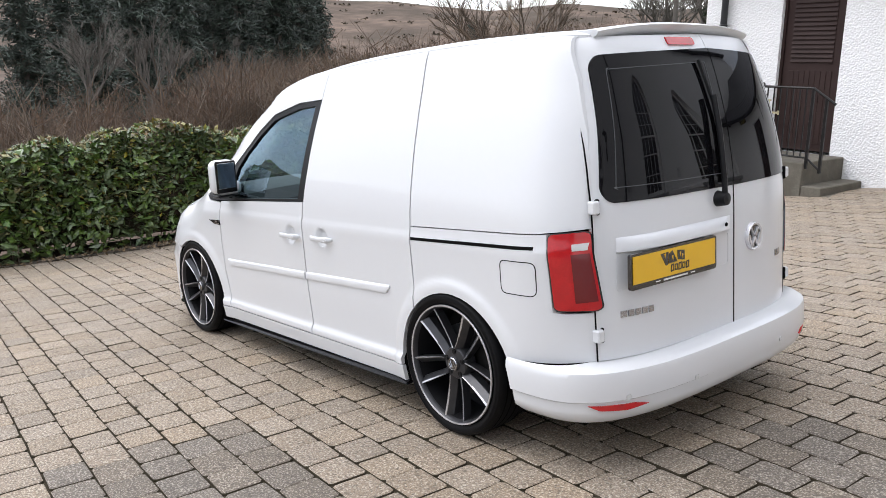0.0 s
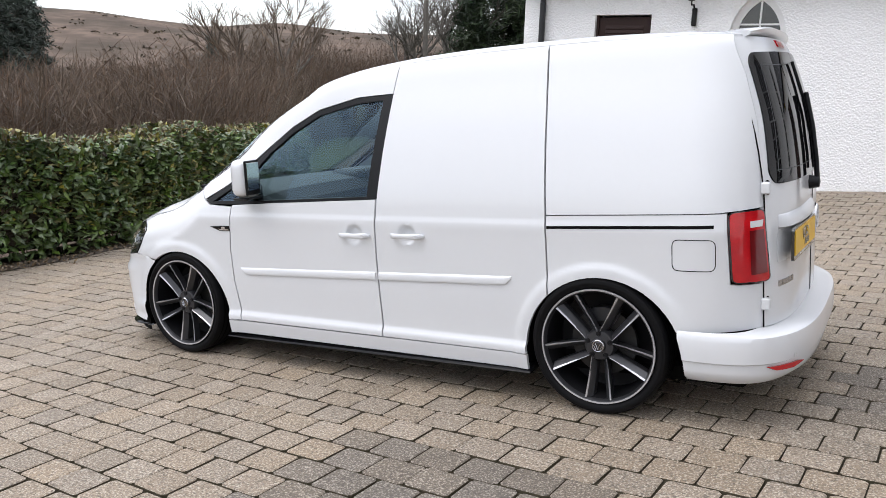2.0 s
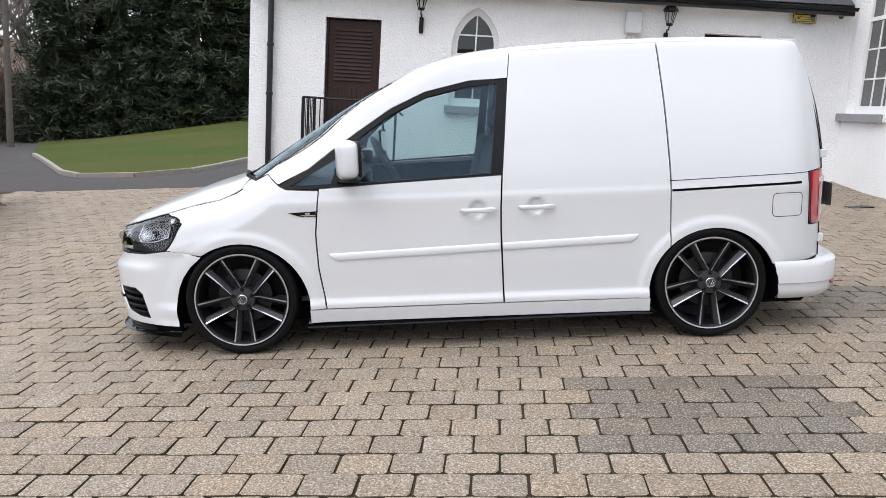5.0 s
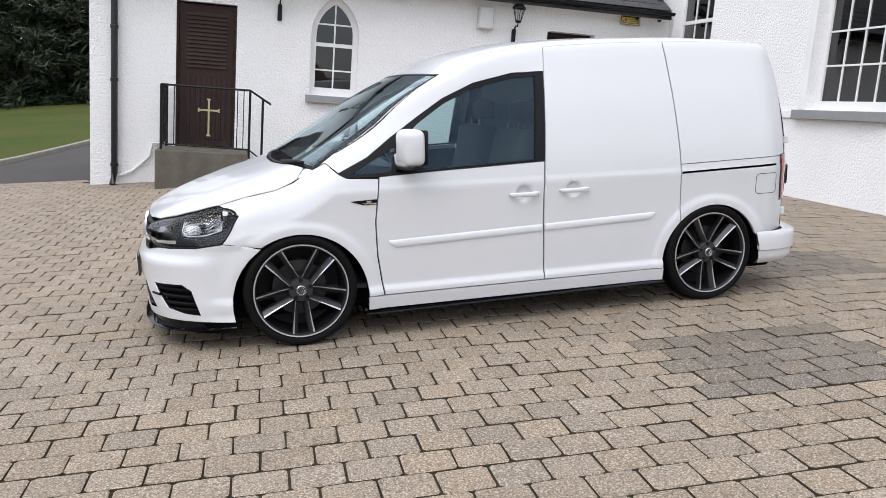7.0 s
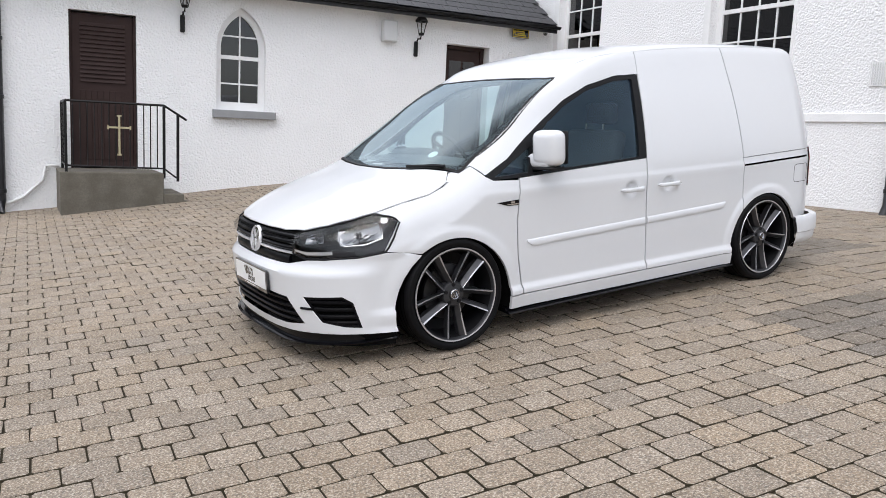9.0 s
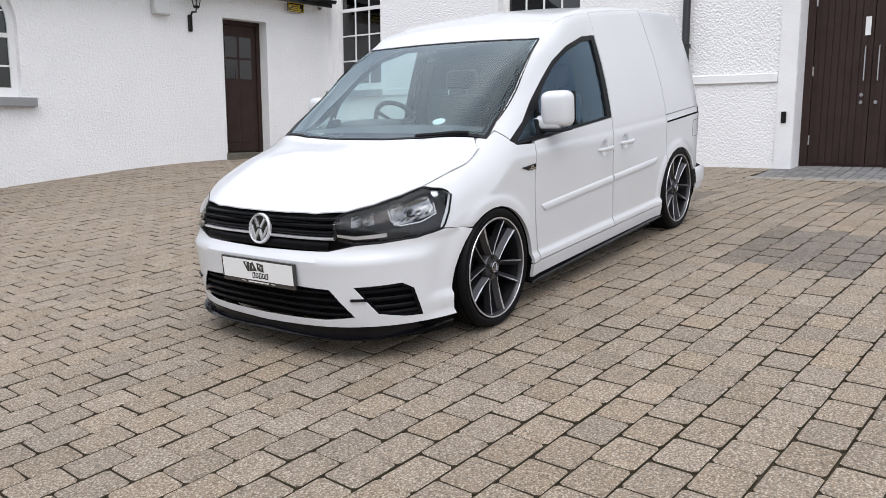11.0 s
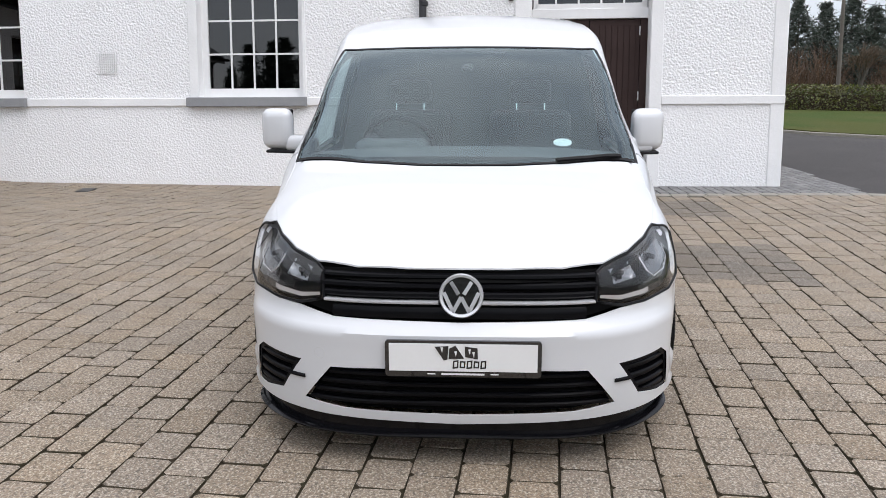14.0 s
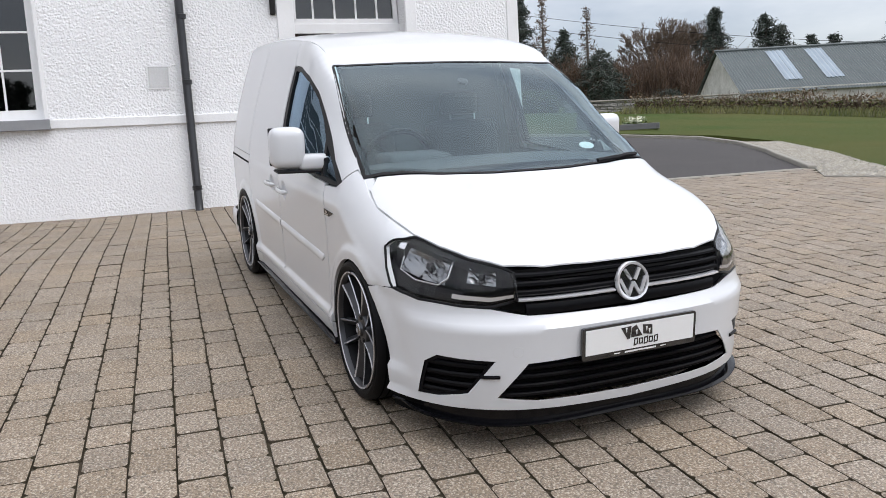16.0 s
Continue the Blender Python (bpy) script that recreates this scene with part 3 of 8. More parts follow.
def wall_with_holes(a0, a1, b0, b1, holes, place, depth):
    """A wall slab of the given depth, its openings cut through with their reveals. Holes are outlines that climb from a flat base."""
    bm = bmesh.new()
    cuts = sorted([(min(p[0] for p in h), max(p[0] for p in h), h) for h in holes])
    pieces, x = [], a0
    for h0, h1, h in cuts:
        if h0 > x:
            pieces.append([(x, b0), (h0, b0), (h0, b1), (x, b1)])
        base = min(p[1] for p in h)
        pieces.append([(h0, b0), (h1, b0), (h1, base), (h0, base)])
        up = h[1:] + [h[0]]
        pieces.append(up + [(h0, b1), (h1, b1)])
        x = h1
    pieces.append([(x, b0), (a1, b0), (a1, b1), (x, b1)])
    for d in (0.0, -depth):
        for p in pieces:
            q = [v for i, v in enumerate(p) if (Vector(v) - Vector(p[i - 1])).length > 1e-5]
            if len(q) > 2:
                f = bm.faces.new([bm.verts.new(place(a, b, d)) for a, b in q])
    for h in holes + [[(a0, b0), (a1, b0), (a1, b1), (a0, b1)]]:
        n = len(h)
        for i in range(n):
            p, q = h[i], h[(i + 1) % n]
            if p[1] == b0 and q[1] == b0 and any(min(v[1] for v in k) == b0 for k in holes):
                continue
            bm.faces.new([bm.verts.new(place(*p, 0)), bm.verts.new(place(*q, 0)), bm.verts.new(place(*q, -depth)), bm.verts.new(place(*p, -depth))])
    bmesh.ops.remove_doubles(bm, verts=bm.verts, dist=1e-4)
    bmesh.ops.triangulate(bm, faces=[f for f in bm.faces if len(f.verts) > 4])
    bmesh.ops.recalc_face_normals(bm, faces=bm.faces)
    return bm


on_wing = lambda a, b, d: Vector((a, d, b))
on_main = lambda a, b, d: Vector((d, a, b))

CDOOR, GWIN, WDOOR = (8.06, 8.98, 0.22, 2.51), (6.10, 6.88, 1.20, 2.18, 2.80), (1.90, 2.80, 0.30, 2.60)
rect = lambda a0, a1, b0, b1: [(a0, b0), (a1, b0), (a1, b1), (a0, b1)]
wing_wall = tagged(new("wall_wing", mesh_of("wall_wing", wall_with_holes(0.45, WING_END, -1.2, 3.12, [rect(*CDOOR), gothic(*GWIN), rect(*WDOOR)], on_wing, 0.35), M_RENDER)),
                   "white roughcast wall of the low chapel wing", "wall", kind="structure")
wing_wall.matrix_world = WING
gable = tagged(new("wall_wing_end", mesh_of("wall_wing_end", raw(
    [(WING_END, -0.36, -1.3), (WING_END, -5.6, -1.3), (WING_END, -5.6, 3.1), (WING_END, -2.9, 5.2), (WING_END, -0.36, 3.1), (WING_END - 0.3, -0.36, -1.3), (WING_END - 0.3, -5.6, -1.3), (WING_END - 0.3, -5.6, 3.1),
     (WING_END - 0.3, -2.9, 5.2), (WING_END - 0.3, -0.36, 3.1)], [(0, 1, 2, 3, 4), (9, 8, 7, 6, 5), (0, 5, 6, 1), (1, 6, 7, 2), (2, 7, 8, 3), (3, 8, 9, 4), (4, 9, 5, 0)]), M_RENDER)),
    "white roughcast gable end of the wing", "wall", kind="structure")
gable.matrix_world = WING
rear_wall = tagged(new("wall_wing_back", mesh_of("wall_wing_back", box(-3, WING_END - 0.3, -5.6, -5.3, -1.3, 3.1), M_RENDER)), "white roughcast rear wall of the wing", "wall", kind="structure")
rear_wall.matrix_world = WING

# slated roof of the wing, laid in courses, with a black gutter
roof = thing("roof_wing", "dark slate roof with a black gutter along the eaves", "roof", WING, kind="structure")
part("roof_deck", raw([(0.62, 0.30, 3.09), (WING_END + 0.1, 0.30, 3.09), (WING_END + 0.1, -2.9, 5.33), (0.62, -2.9, 5.33), (0.62, 0.30, 3.03), (WING_END + 0.1, 0.30, 3.03), (WING_END + 0.1, -2.9, 5.25), (0.62, -2.9, 5.25)],
                      [(0, 1, 2, 3), (7, 6, 5, 4), (0, 4, 5, 1), (1, 5, 6, 2), (2, 6, 7, 3), (3, 7, 4, 0)]), M_SLATE, roof)
part("roof_deck_rear", raw([(0.62, -6.0, 3.09), (WING_END + 0.1, -6.0, 3.09), (WING_END + 0.1, -2.9, 5.33), (0.62, -2.9, 5.33)], [(3, 2, 1, 0)]), M_SLATE, roof)
run = math.atan2(5.33 - 3.09, 3.2)
slate_mesh = mesh_of("slate", box(-0.148, 0.148, -0.02, 0.24, 0, 0.012, 0.003), M_SLATE)
for row in range(6):
    for k in range(33):
        u = 0.78 + k * 0.3 + (0.15 if row % 2 else 0)
        if u > WING_END:
            continue
        o = new("slate", slate_mesh)
        o.parent = roof
        s = 0.03 + row * 0.2
        o.matrix_basis = pose(u, 0.30 - s * math.cos(run) + 0.03, 3.098 + s * math.sin(run), 0, 0, 180) @ pose(0, 0, 0, math.degrees(run) - 2.2, 0, 0)
gut = bmesh.new()
prof = [(0.055 * math.cos(radians(a)), 0.055 * math.sin(radians(a))) for a in range(180, 361, 20)]
rows = [[gut.verts.new((u, 0.36 + c, 3.07 + s)) for c, s in prof] for u in (0.6, WING_END + 0.12)]
for k in range(len(prof) - 1):
    gut.faces.new((rows[0][k], rows[0][k + 1], rows[1][k + 1], rows[1][k]))
bmesh.ops.solidify(gut, geom=gut.faces[:], thickness=0.006)
part("gutter", gut, M_PIPE, roof, "black half-round gutter")
part("fascia", box(0.6, WING_END + 0.1, 0.24, 0.285, 2.96, 3.085), M_PIPE, roof, "black fascia board")
part("soffit", box(0.6, WING_END + 0.1, 0.0, 0.24, 3.02, 3.05), M_FRAME, roof, "white soffit board")

# main block
MAIN_END, MAIN_TOP = 11.72, 8.0
WIN1, WIN2, DOOR = (0.13, 1.37, 1.462, 3.88, 4.8), (3.97, 5.44, 1.462, 3.88, 5.0), (8.52, 10.04, 0.22, 2.78, 4.1)
main_wall = tagged(new("wall_main", mesh_of("wall_main", wall_with_holes(-6.0, MAIN_END, 1.45, MAIN_TOP, [gothic(*WIN1), gothic(*WIN2), gothic(DOOR[0], DOOR[1], 1.45, DOOR[3], DOOR[4])], on_main, 0.45), M_RENDER)),
                   "white roughcast wall of the main chapel block", "wall", kind="structure")
main_wall.matrix_world = MAIN
for a0, a1 in ((-0.4, DOOR[0]), (DOOR[1], MAIN_END)):
    plinth = tagged(new("plinth_main", mesh_of("plinth_main", box(-0.45, 0.0, a0, a1, -0.4, 1.45), M_BAND)), "smoother white plinth of the main wall", "wall", kind="structure")
    plinth.matrix_world = MAIN
for a0, a1 in ((0.0, 8.29), (10.2, MAIN_END + 0.02)):
    s = tagged(new("trim_string_course", mesh_of("trim_string_course", box(-0.02, 0.03, a0, a1, 1.345, 1.457, 0.008), M_SMOOTH)), "white moulded string course", "trim", kind="structure")
    s.matrix_world = MAIN
for nm, y0, y1, x0, x1 in (("wall_main_end", MAIN_END - 0.4, MAIN_END, -8.0, -0.452), ("wall_main_far", -6.4, -6.0, -8.0, 0.0)):
    w = tagged(new(nm, mesh_of(nm, box(x0, x1, y0, y1, -0.4, MAIN_TOP), M_RENDER)), "white roughcast end wall of the main block", "wall", kind="structure")
    w.matrix_world = MAIN
mroof = tagged(new("roof_main", mesh_of("roof_main", raw([(0.35, -6.6, MAIN_TOP), (0.35, MAIN_END + 0.3, MAIN_TOP), (-4.0, MAIN_END + 0.3, MAIN_TOP + 3.4), (-4.0, -6.6, MAIN_TOP + 3.4), (-8.3, -6.6, MAIN_TOP), (-8.3, MAIN_END + 0.3, MAIN_TOP),
    (0.35, -6.6, MAIN_TOP - 0.15), (0.35, MAIN_END + 0.3, MAIN_TOP - 0.15), (-8.3, -6.6, MAIN_TOP - 0.15), (-8.3, MAIN_END + 0.3, MAIN_TOP - 0.15)],
    [(0, 1, 2, 3), (3, 2, 5, 4), (0, 6, 7, 1), (4, 5, 9, 8), (6, 8, 9, 7), (1, 7, 9, 5, 2), (0, 3, 4, 8, 6)]), M_SLATE)), "dark slate roof of the main block", "roof", kind="structure")
mroof.matrix_world = MAIN
# quoin strips at the corner of the main block
quoin = tagged(new("trim_quoin", mesh_of("trim_quoin", box(-0.3, 0.018, MAIN_END - 0.16, MAIN_END + 0.018, -0.3, MAIN_TOP - 0.2, 0.01), M_SMOOTH)), "smooth white corner strip", "trim", kind="structure")
quoin.matrix_world = MAIN
# closed box, coloured dark for the lack of light in the rooms
rooms = tagged(new("interior_main", mesh_of("interior_main", box(-3.0, -0.9, -0.8, 7.0, 0.3, 6.0), M_ROOM_SHADE)), "dark box standing for the unlit rooms behind the windows", "interior", kind="structure")
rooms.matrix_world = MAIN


def sash_window(name, m, place, spec, cols, rows_at, label, back_d=0.14, meet=None):
    """A pointed sash window set back in its opening: frame, glazing bars, panes, stone sill."""
    a0, a1, b0, spring, apex = spec
    w = thing(name, label, "window", m, kind="structure")
    outer = gothic(a0, a1, b0, spring, apex)
    inner_a = (a0 + 0.09, a1 - 0.09, b0 + 0.13, spring, apex - 0.11)
    fr = bmesh.new()
    ring = [outer, gothic(*inner_a)]
    for d0, d1 in ((-back_d, -back_d - 0.06),):
        v = [[fr.verts.new(place(a, b, d)) for a, b in r] for r in ring for d in (d0, d1)]
        n = len(outer)
        for p, q in ((0, 2), (2, 3), (3, 1), (1, 0)):
            for i in range(n):
                fr.faces.new((v[p][i], v[p][(i + 1) % n], v[q][(i + 1) % n], v[q][i]))
    bmesh.ops.recalc_face_normals(fr, faces=fr.faces)
    part("window_frame", fr, M_FRAME, w, "white painted frame")
    ia0, ia1, ib0 = inner_a[0], inner_a[1], inner_a[2]
    mid, half = (ia0 + ia1) / 2, (ia1 - ia0) / 2

    def height_at(a):
        rise = inner_a[4] - spring
        r = (half * half + rise * rise) / (2 * half)
        off = abs(a - mid)
        return spring + math.sqrt(max(0, r * r - (r - half + off) ** 2))

    def half_at(b):
        if b <= spring:
            return half
        rise = inner_a[4] - spring
        r = (half * half + rise * rise) / (2 * half)
        return max(0.03, math.sqrt(max(0, r * r - (b - spring) ** 2)) - (r - half))

    for k in range(1, cols):
        a = ia0 + (ia1 - ia0) * k / cols
        part("glazing_bar", prism(rect(a - 0.012, a + 0.012, ib0, height_at(a)), 0.035, lambda p, q, d: place(p, q, d - back_d - 0.05)), M_FRAME, w)
    for b in rows_at:
        h = half_at(b)
        t = 0.03 if meet and abs(b - meet) < 0.02 else 0.012
        part("glazing_bar", prism(rect(mid - h, mid + h, b - t, b + t), 0.035 if t < 0.02 else 0.05, lambda p, q, d: place(p, q, d - back_d - 0.048)), M_FRAME, w)
    levels = [ib0] + list(rows_at)
    for i, b in enumerate(levels):
        nb = levels[i + 1] if i + 1 < len(levels) else None
        for k in range(cols):
            p0, p1 = ia0 + (ia1 - ia0) * k / cols, ia0 + (ia1 - ia0) * (k + 1) / cols
            if nb:
                h = half_at(nb)
                if p0 > mid + h or p1 < mid - h:
                    continue
                o = rect(p0, p1, b, nb)
            else:
                o = [(p0, b), (p1, b)] + [(p1 + (p0 - p1) * j / 6, max(b + 0.02, height_at(p1 + (p0 - p1) * j / 6))) for j in range(7)]
            pane = part("pane", prism(o, 0.005, lambda p, q, d: place(p, q, d - back_d - 0.037)), M_WINGLASS, w)
            pane.visible_shadow = False
    part("window_sill", prism(rect(a0 - 0.16, a1 + 0.06, b0 - 0.125, b0 - 0.002), back_d + 0.09, lambda p, q, d: place(p, q, d - back_d + 0.01), bevel=0.008), M_SILL, w, "grey painted stone sill")
    return w


sash_window("window_1", MAIN, on_main, WIN1, 3, (2.01, 2.47, 2.93, 3.39, 3.85), "tall pointed sash window with white bars and a grey sill", meet=2.93)
sash_window("window_2", MAIN, on_main, WIN2, 4, (2.06, 2.51, 2.96, 3.41, 3.86), "tall pointed sash window with white bars and a grey sill", meet=2.96)
sash_window("window_3", WING, on_wing, GWIN, 2, (1.62, 2.03, 2.36), "small pointed window with white bars and a grey sill", back_d=0.1, meet=2.03)
# same dark box: the unlit depth behind this window is in its colour
wing_room = tagged(new("interior_wing", mesh_of("interior_wing", box(5.6, 7.4, -2.0, -0.6, 0.6, 3.0), M_ROOM_SHADE)), "dark box standing for the unlit room behind the small window", "interior", kind="structure")
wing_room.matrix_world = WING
# smooth surrounds beside the large windows
for a0, a1, z1 in ((WIN2[0] - 0.13, WIN2[0] - 0.002, 3.98), (WIN2[1] + 0.002, WIN2[1] + 0.05, 3.98), (DOOR[0] - 0.22, DOOR[0] - 0.003, 2.9), (DOOR[1] + 0.003, DOOR[1] + 0.16, 2.9), (WIN1[0] - 0.15, WIN1[0] - 0.002, 3.98)):
    low = 1.463 if a0 < 7 else 0.1
    s = tagged(new("trim_surround", mesh_of("trim_surround", box(-0.02, 0.026, a0, a1, low, z1, 0.006), M_SMOOTH)), "smooth white surround", "trim", kind="structure")
    s.matrix_world = MAIN

# boarded double door with its pointed fanlight
DOOR_W = (DOOR[1] - DOOR[0]) / 1.70
dd = thing("door_1", "closed dark brown double door of vertical boards with steel pulls", "door", MAIN @ Matrix.Translation((0, DOOR[0] - 8.45 * DOOR_W, -0.183)) @ Matrix.Diagonal((1, DOOR_W, 0.998, 1)), kind="structure")
DB = -0.30
for lo, hi in ((8.56, 9.295), (9.305, 10.04)):
    leaf = part("door_leaf", box(DB - 0.05, DB, lo, hi, 0.47, 2.66, 0.004), M_BROWN, dd)
    for k in range(7):
        a = lo + 0.06 + (hi - lo - 0.12) * k / 7
        part("board", box(DB - 0.004, DB + 0.010, a + 0.004, a + (hi - lo - 0.12) / 7 - 0.004, 0.52, 2.58, 0.003), M_BROWN, leaf)
    for z in (0.75, 1.6, 2.45):
        a = lo if lo < 9 else hi
        part("hinge", box(DB, DB + 0.014, a - 0.012, a + 0.012, z, z + 0.12, 0.003), M_STEEL, leaf)
for a in (9.22, 9.39):
    part("pull_handle", tube([(DB, a, 1.52), (DB + 0.05, a, 1.53), (DB + 0.05, a, 1.93), (DB, a, 1.94)], 0.009), M_STEEL, dd, "long steel pull handle", True)
part("push_plate", box(DB + 0.010, DB + 0.016, 9.19, 9.26, 2.06, 2.28, 0.002), M_WHITEPLATE, dd, "white notice plate")
for a, z in ((9.20, 1.36), (9.20, 1.27), (9.38, 1.27)):
    part("lock", lathe([(0.0, 0.026), (0.02, 0.026), (0.024, 0.012), (0.024, 0.0)], "z", 16), M_STEEL, dd, "round steel lock", True).matrix_basis = Matrix.Translation((DB, a, z)) @ pose(0, 0, 0, 0, 90, 0)
part("door_frame", box(DB - 0.09, DB + 0.02, 8.45, 8.555, 0.42, 2.7, 0.005), M_BROWN, dd)
part("door_frame", box(DB - 0.09, DB + 0.02, 10.045, 10.15, 0.42, 2.7, 0.005), M_BROWN, dd)
part("transom", box(DB - 0.09, DB + 0.04, 8.45, 10.15, 2.67, 2.80, 0.005), M_FRAME, dd, "white painted transom")
fan_o = gothic(8.47, 10.13, 2.80, 3.0, 4.33)
fan = part("fanlight", prism(fan_o, 0.006, lambda a, b, d: on_main(a, b, d + DB - 0.02)), M_WINGLASS, dd, "pointed fanlight above the door")
fan.visible_shadow = False
part("fan_frame", band(fan_o, 0.07, lambda a, b, h: on_main(a, b, DB - 0.04 + h), 0.06), M_FRAME, fan)
for k in range(1, 5):
    a = 8.47 + 1.66 * k / 5
    part("glazing_bar", prism(rect(a - 0.014, a + 0.014, 2.80, 3.0), 0.03, lambda p, q, d: on_main(p, q, d + DB - 0.02)), M_FRAME, fan)
    for sgn in (-1, 1):
        pts = [on_main(a + sgn * 0.33 * (1 - math.cos(radians(t))), 3.0 + 0.8 * math.sin(radians(t)), DB) for t in range(0, 71, 10)]
        part("tracery", tube(pts, 0.014, 6), M_FRAME, fan)
# added box behind the fanlight, its dark colour standing for indoor shade
room_d = tagged(new("interior_porch", mesh_of("interior_porch", box(-2.0, -0.6, 8.2, 10.4, 2.0, 4.6), M_ROOM_SHADE)), "dark box standing for the unlit porch behind the fanlight", "interior", kind="structure")
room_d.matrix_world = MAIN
for a, z in ((8.40, 0.84),):
    s = thing("key_safe", "small dark metal fitting on the door surround", "fitting", MAIN)
    part("case", box(0.026, 0.05, a - 0.03, a + 0.03, z, z + 0.14, 0.006), M_IRON, s)

# side door of the wing, set back in its opening
wd = thing("door_2", "closed dark brown side door with four small panes", "door", WING @ Matrix.Translation((0, 0, -0.037)) @ Matrix.Diagonal((1, 1, 0.962, 1)), kind="structure")
part("door_leaf", box(1.98, 2.72, -0.27, -0.23, 0.42, 2.66, 0.004), M_BROWN, wd)
for a0, a1 in ((2.08, 2.33), (2.37, 2.62)):
    for z0, z1 in ((1.72, 2.06), (2.10, 2.46)):
        part("pane", box(a0, a1, -0.232, -0.224, z0, z1), M_WINGLASS, wd)
    part("door_panel", box(a0, a1, -0.234, -0.222, 0.58, 1.55, 0.006), M_BROWN, wd)
for a0, a1 in ((1.90, 1.975), (2.725, 2.80)):
    part("door_frame", box(a0, a1, -0.30, -0.2, 0.35, 2.74, 0.004), M_BROWN, wd)
part("door_frame", box(1.976, 2.724, -0.30, -0.2, 2.665, 2.74, 0.004), M_BROWN, wd)
part("threshold", box(1.88, 2.82, -0.34, 0.06, 0.24, 0.40, 0.008), M_STEP, wd, "worn stone threshold")

# louvred chapel door
cd = thing("door_3", "closed dark brown door with louvres above boards", "door", WING, kind="structure")
part("door_leaf", box(8.10, 8.94, -0.13, -0.09, 0.26, 2.48, 0.004), M_BROWN, cd)
for k in range(14):
    z = 1.50 + k * 0.062
    part("louvre", prism([(-0.09, z), (-0.066, z), (-0.09, z + 0.05)], 0.62, lambda a, b, d: Vector((8.21 + d, a, b))), M_BROWN, cd)
for k in range(8):
    a = 8.2 + 0.64 * k / 8
    part("board", box(a + 0.003, a + 0.077, -0.092, -0.08, 0.36, 1.38, 0.003), M_BROWN, cd)
for a0, a1 in ((8.06, 8.098), (8.942, 8.98)):
    part("door_frame", box(a0, a1, -0.2, -0.06, 0.22, 2.51, 0.004), M_BROWN, cd)

# concrete steps and iron railing before the louvred door
steps = thing("steps", "weathered concrete steps up to the louvred door", "steps", WING, kind="structure")
part("landing", box(7.84, 9.18, 0.004, 1.05, -1.0, 0.235, 0.012), M_STEP, steps)
part("tread", box(7.56, 7.836, 0.004, 1.05, -1.0, -0.06, 0.012), M_STEP, steps)
part("tread", box(7.30, 7.556, 0.004, 1.05, -1.0, -0.16, 0.010), M_STEP, steps)
rail = thing("railing", "black iron railing with a pale brass cross beside the steps", "railing", WING)
RV = 1.0
part("top_rail", tube([(9.10, 0.10, 1.19), (9.10, RV, 1.19), (7.83, RV, 1.19), (7.52, RV, 1.0)], 0.018, 6), M_IRON, rail)
part("bottom_rail", tube([(9.10, 0.10, 0.32), (9.10, RV, 0.32), (7.83, RV, 0.30), (7.66, RV, 0.17)], 0.014, 6), M_IRON, rail)
for a, v, z0, z1 in ((9.10, RV, 0.2, 1.19), (7.83, RV, 0.16, 1.19), (7.64, RV, 0.12, 1.07), (9.10, 0.10, 0.2, 1.19)):
    part("post", box(a - 0.018, a + 0.018, v - 0.018, v + 0.018, z0, z1, 0.003), M_IRON, rail)
for k in range(1, 14):
    a = 9.10 - 1.27 * k / 14
    part("baluster", box(a - 0.007, a + 0.007, RV - 0.007, RV + 0.007, 0.31, 1.185), M_IRON, rail)
for k in range(1, 8):
    v = 0.10 + 0.9 * k / 8
    part("baluster", box(9.093, 9.107, v - 0.007, v + 0.007, 0.31, 1.185), M_IRON, rail)
cx, cz = 8.425, 0.855
cr = bmesh.new()
prism(rect(cx - 0.013, cx + 0.013, cz - 0.36, cz + 0.15), 0.012, lambda a, b, d: Vector((a, RV + 0.012 + d, b)), cr)
prism(rect(cx - 0.135, cx - 0.0135, cz - 0.013, cz + 0.013), 0.012, lambda a, b, d: Vector((a, RV + 0.012 + d, b)), cr)
prism(rect(cx + 0.0135, cx + 0.135, cz - 0.013, cz + 0.013), 0.012, lambda a, b, d: Vector((a, RV + 0.012 + d, b)), cr)
for a0, a1, b0, b1 in ((cx - 0.03, cx + 0.03, cz + 0.15, cz + 0.17), (cx - 0.03, cx + 0.03, cz - 0.385, cz - 0.36), (cx - 0.155, cx - 0.135, cz - 0.028, cz + 0.028), (cx + 0.135, cx + 0.155, cz - 0.028, cz + 0.028)):
    prism(rect(a0, a1, b0, b1), 0.012, lambda a, b, d: Vector((a, RV + 0.012 + d, b)), cr)
part("cross", cr, M_BRASS, rail, "pale brass cross")


def downpipe(m, pts, label):
    ob = thing("downpipe", label, "downpipe", m)
    part("pipe", tube(pts, 0.050, 12), M_PIPE, ob, smooth=True)
    for z in (pts[-1][2] + 0.28, pts[-1][2] + 1.6, pts[-1][2] + 2.4):
        c = pts[-2]
        part("collar", lathe([(0.051, 0.0), (0.061, 0.005), (0.061, 0.055), (0.051, 0.06)], "z", 14), M_PIPE, ob, smooth=True).matrix_basis = Matrix.Translation((c[0], c[1], z))
    return ob


downpipe(WING, [(9.88, 0.30, 3.06), (9.88, 0.10, 2.9), (9.88, 0.08, 2.7), (9.88, 0.08, -0.25), (9.90, 0.16, -0.42)], "black downpipe by the end of the wing")
downpipe(MAIN, [(0.09, 7.08, 7.9), (0.09, 7.09, 4.0), (0.09, 7.11, 0.36), (0.16, 7.11, 0.22)], "black downpipe on the main wall")
waste = thing("waste_pipe", "white painted pipe low on the wing wall", "pipe", WING)
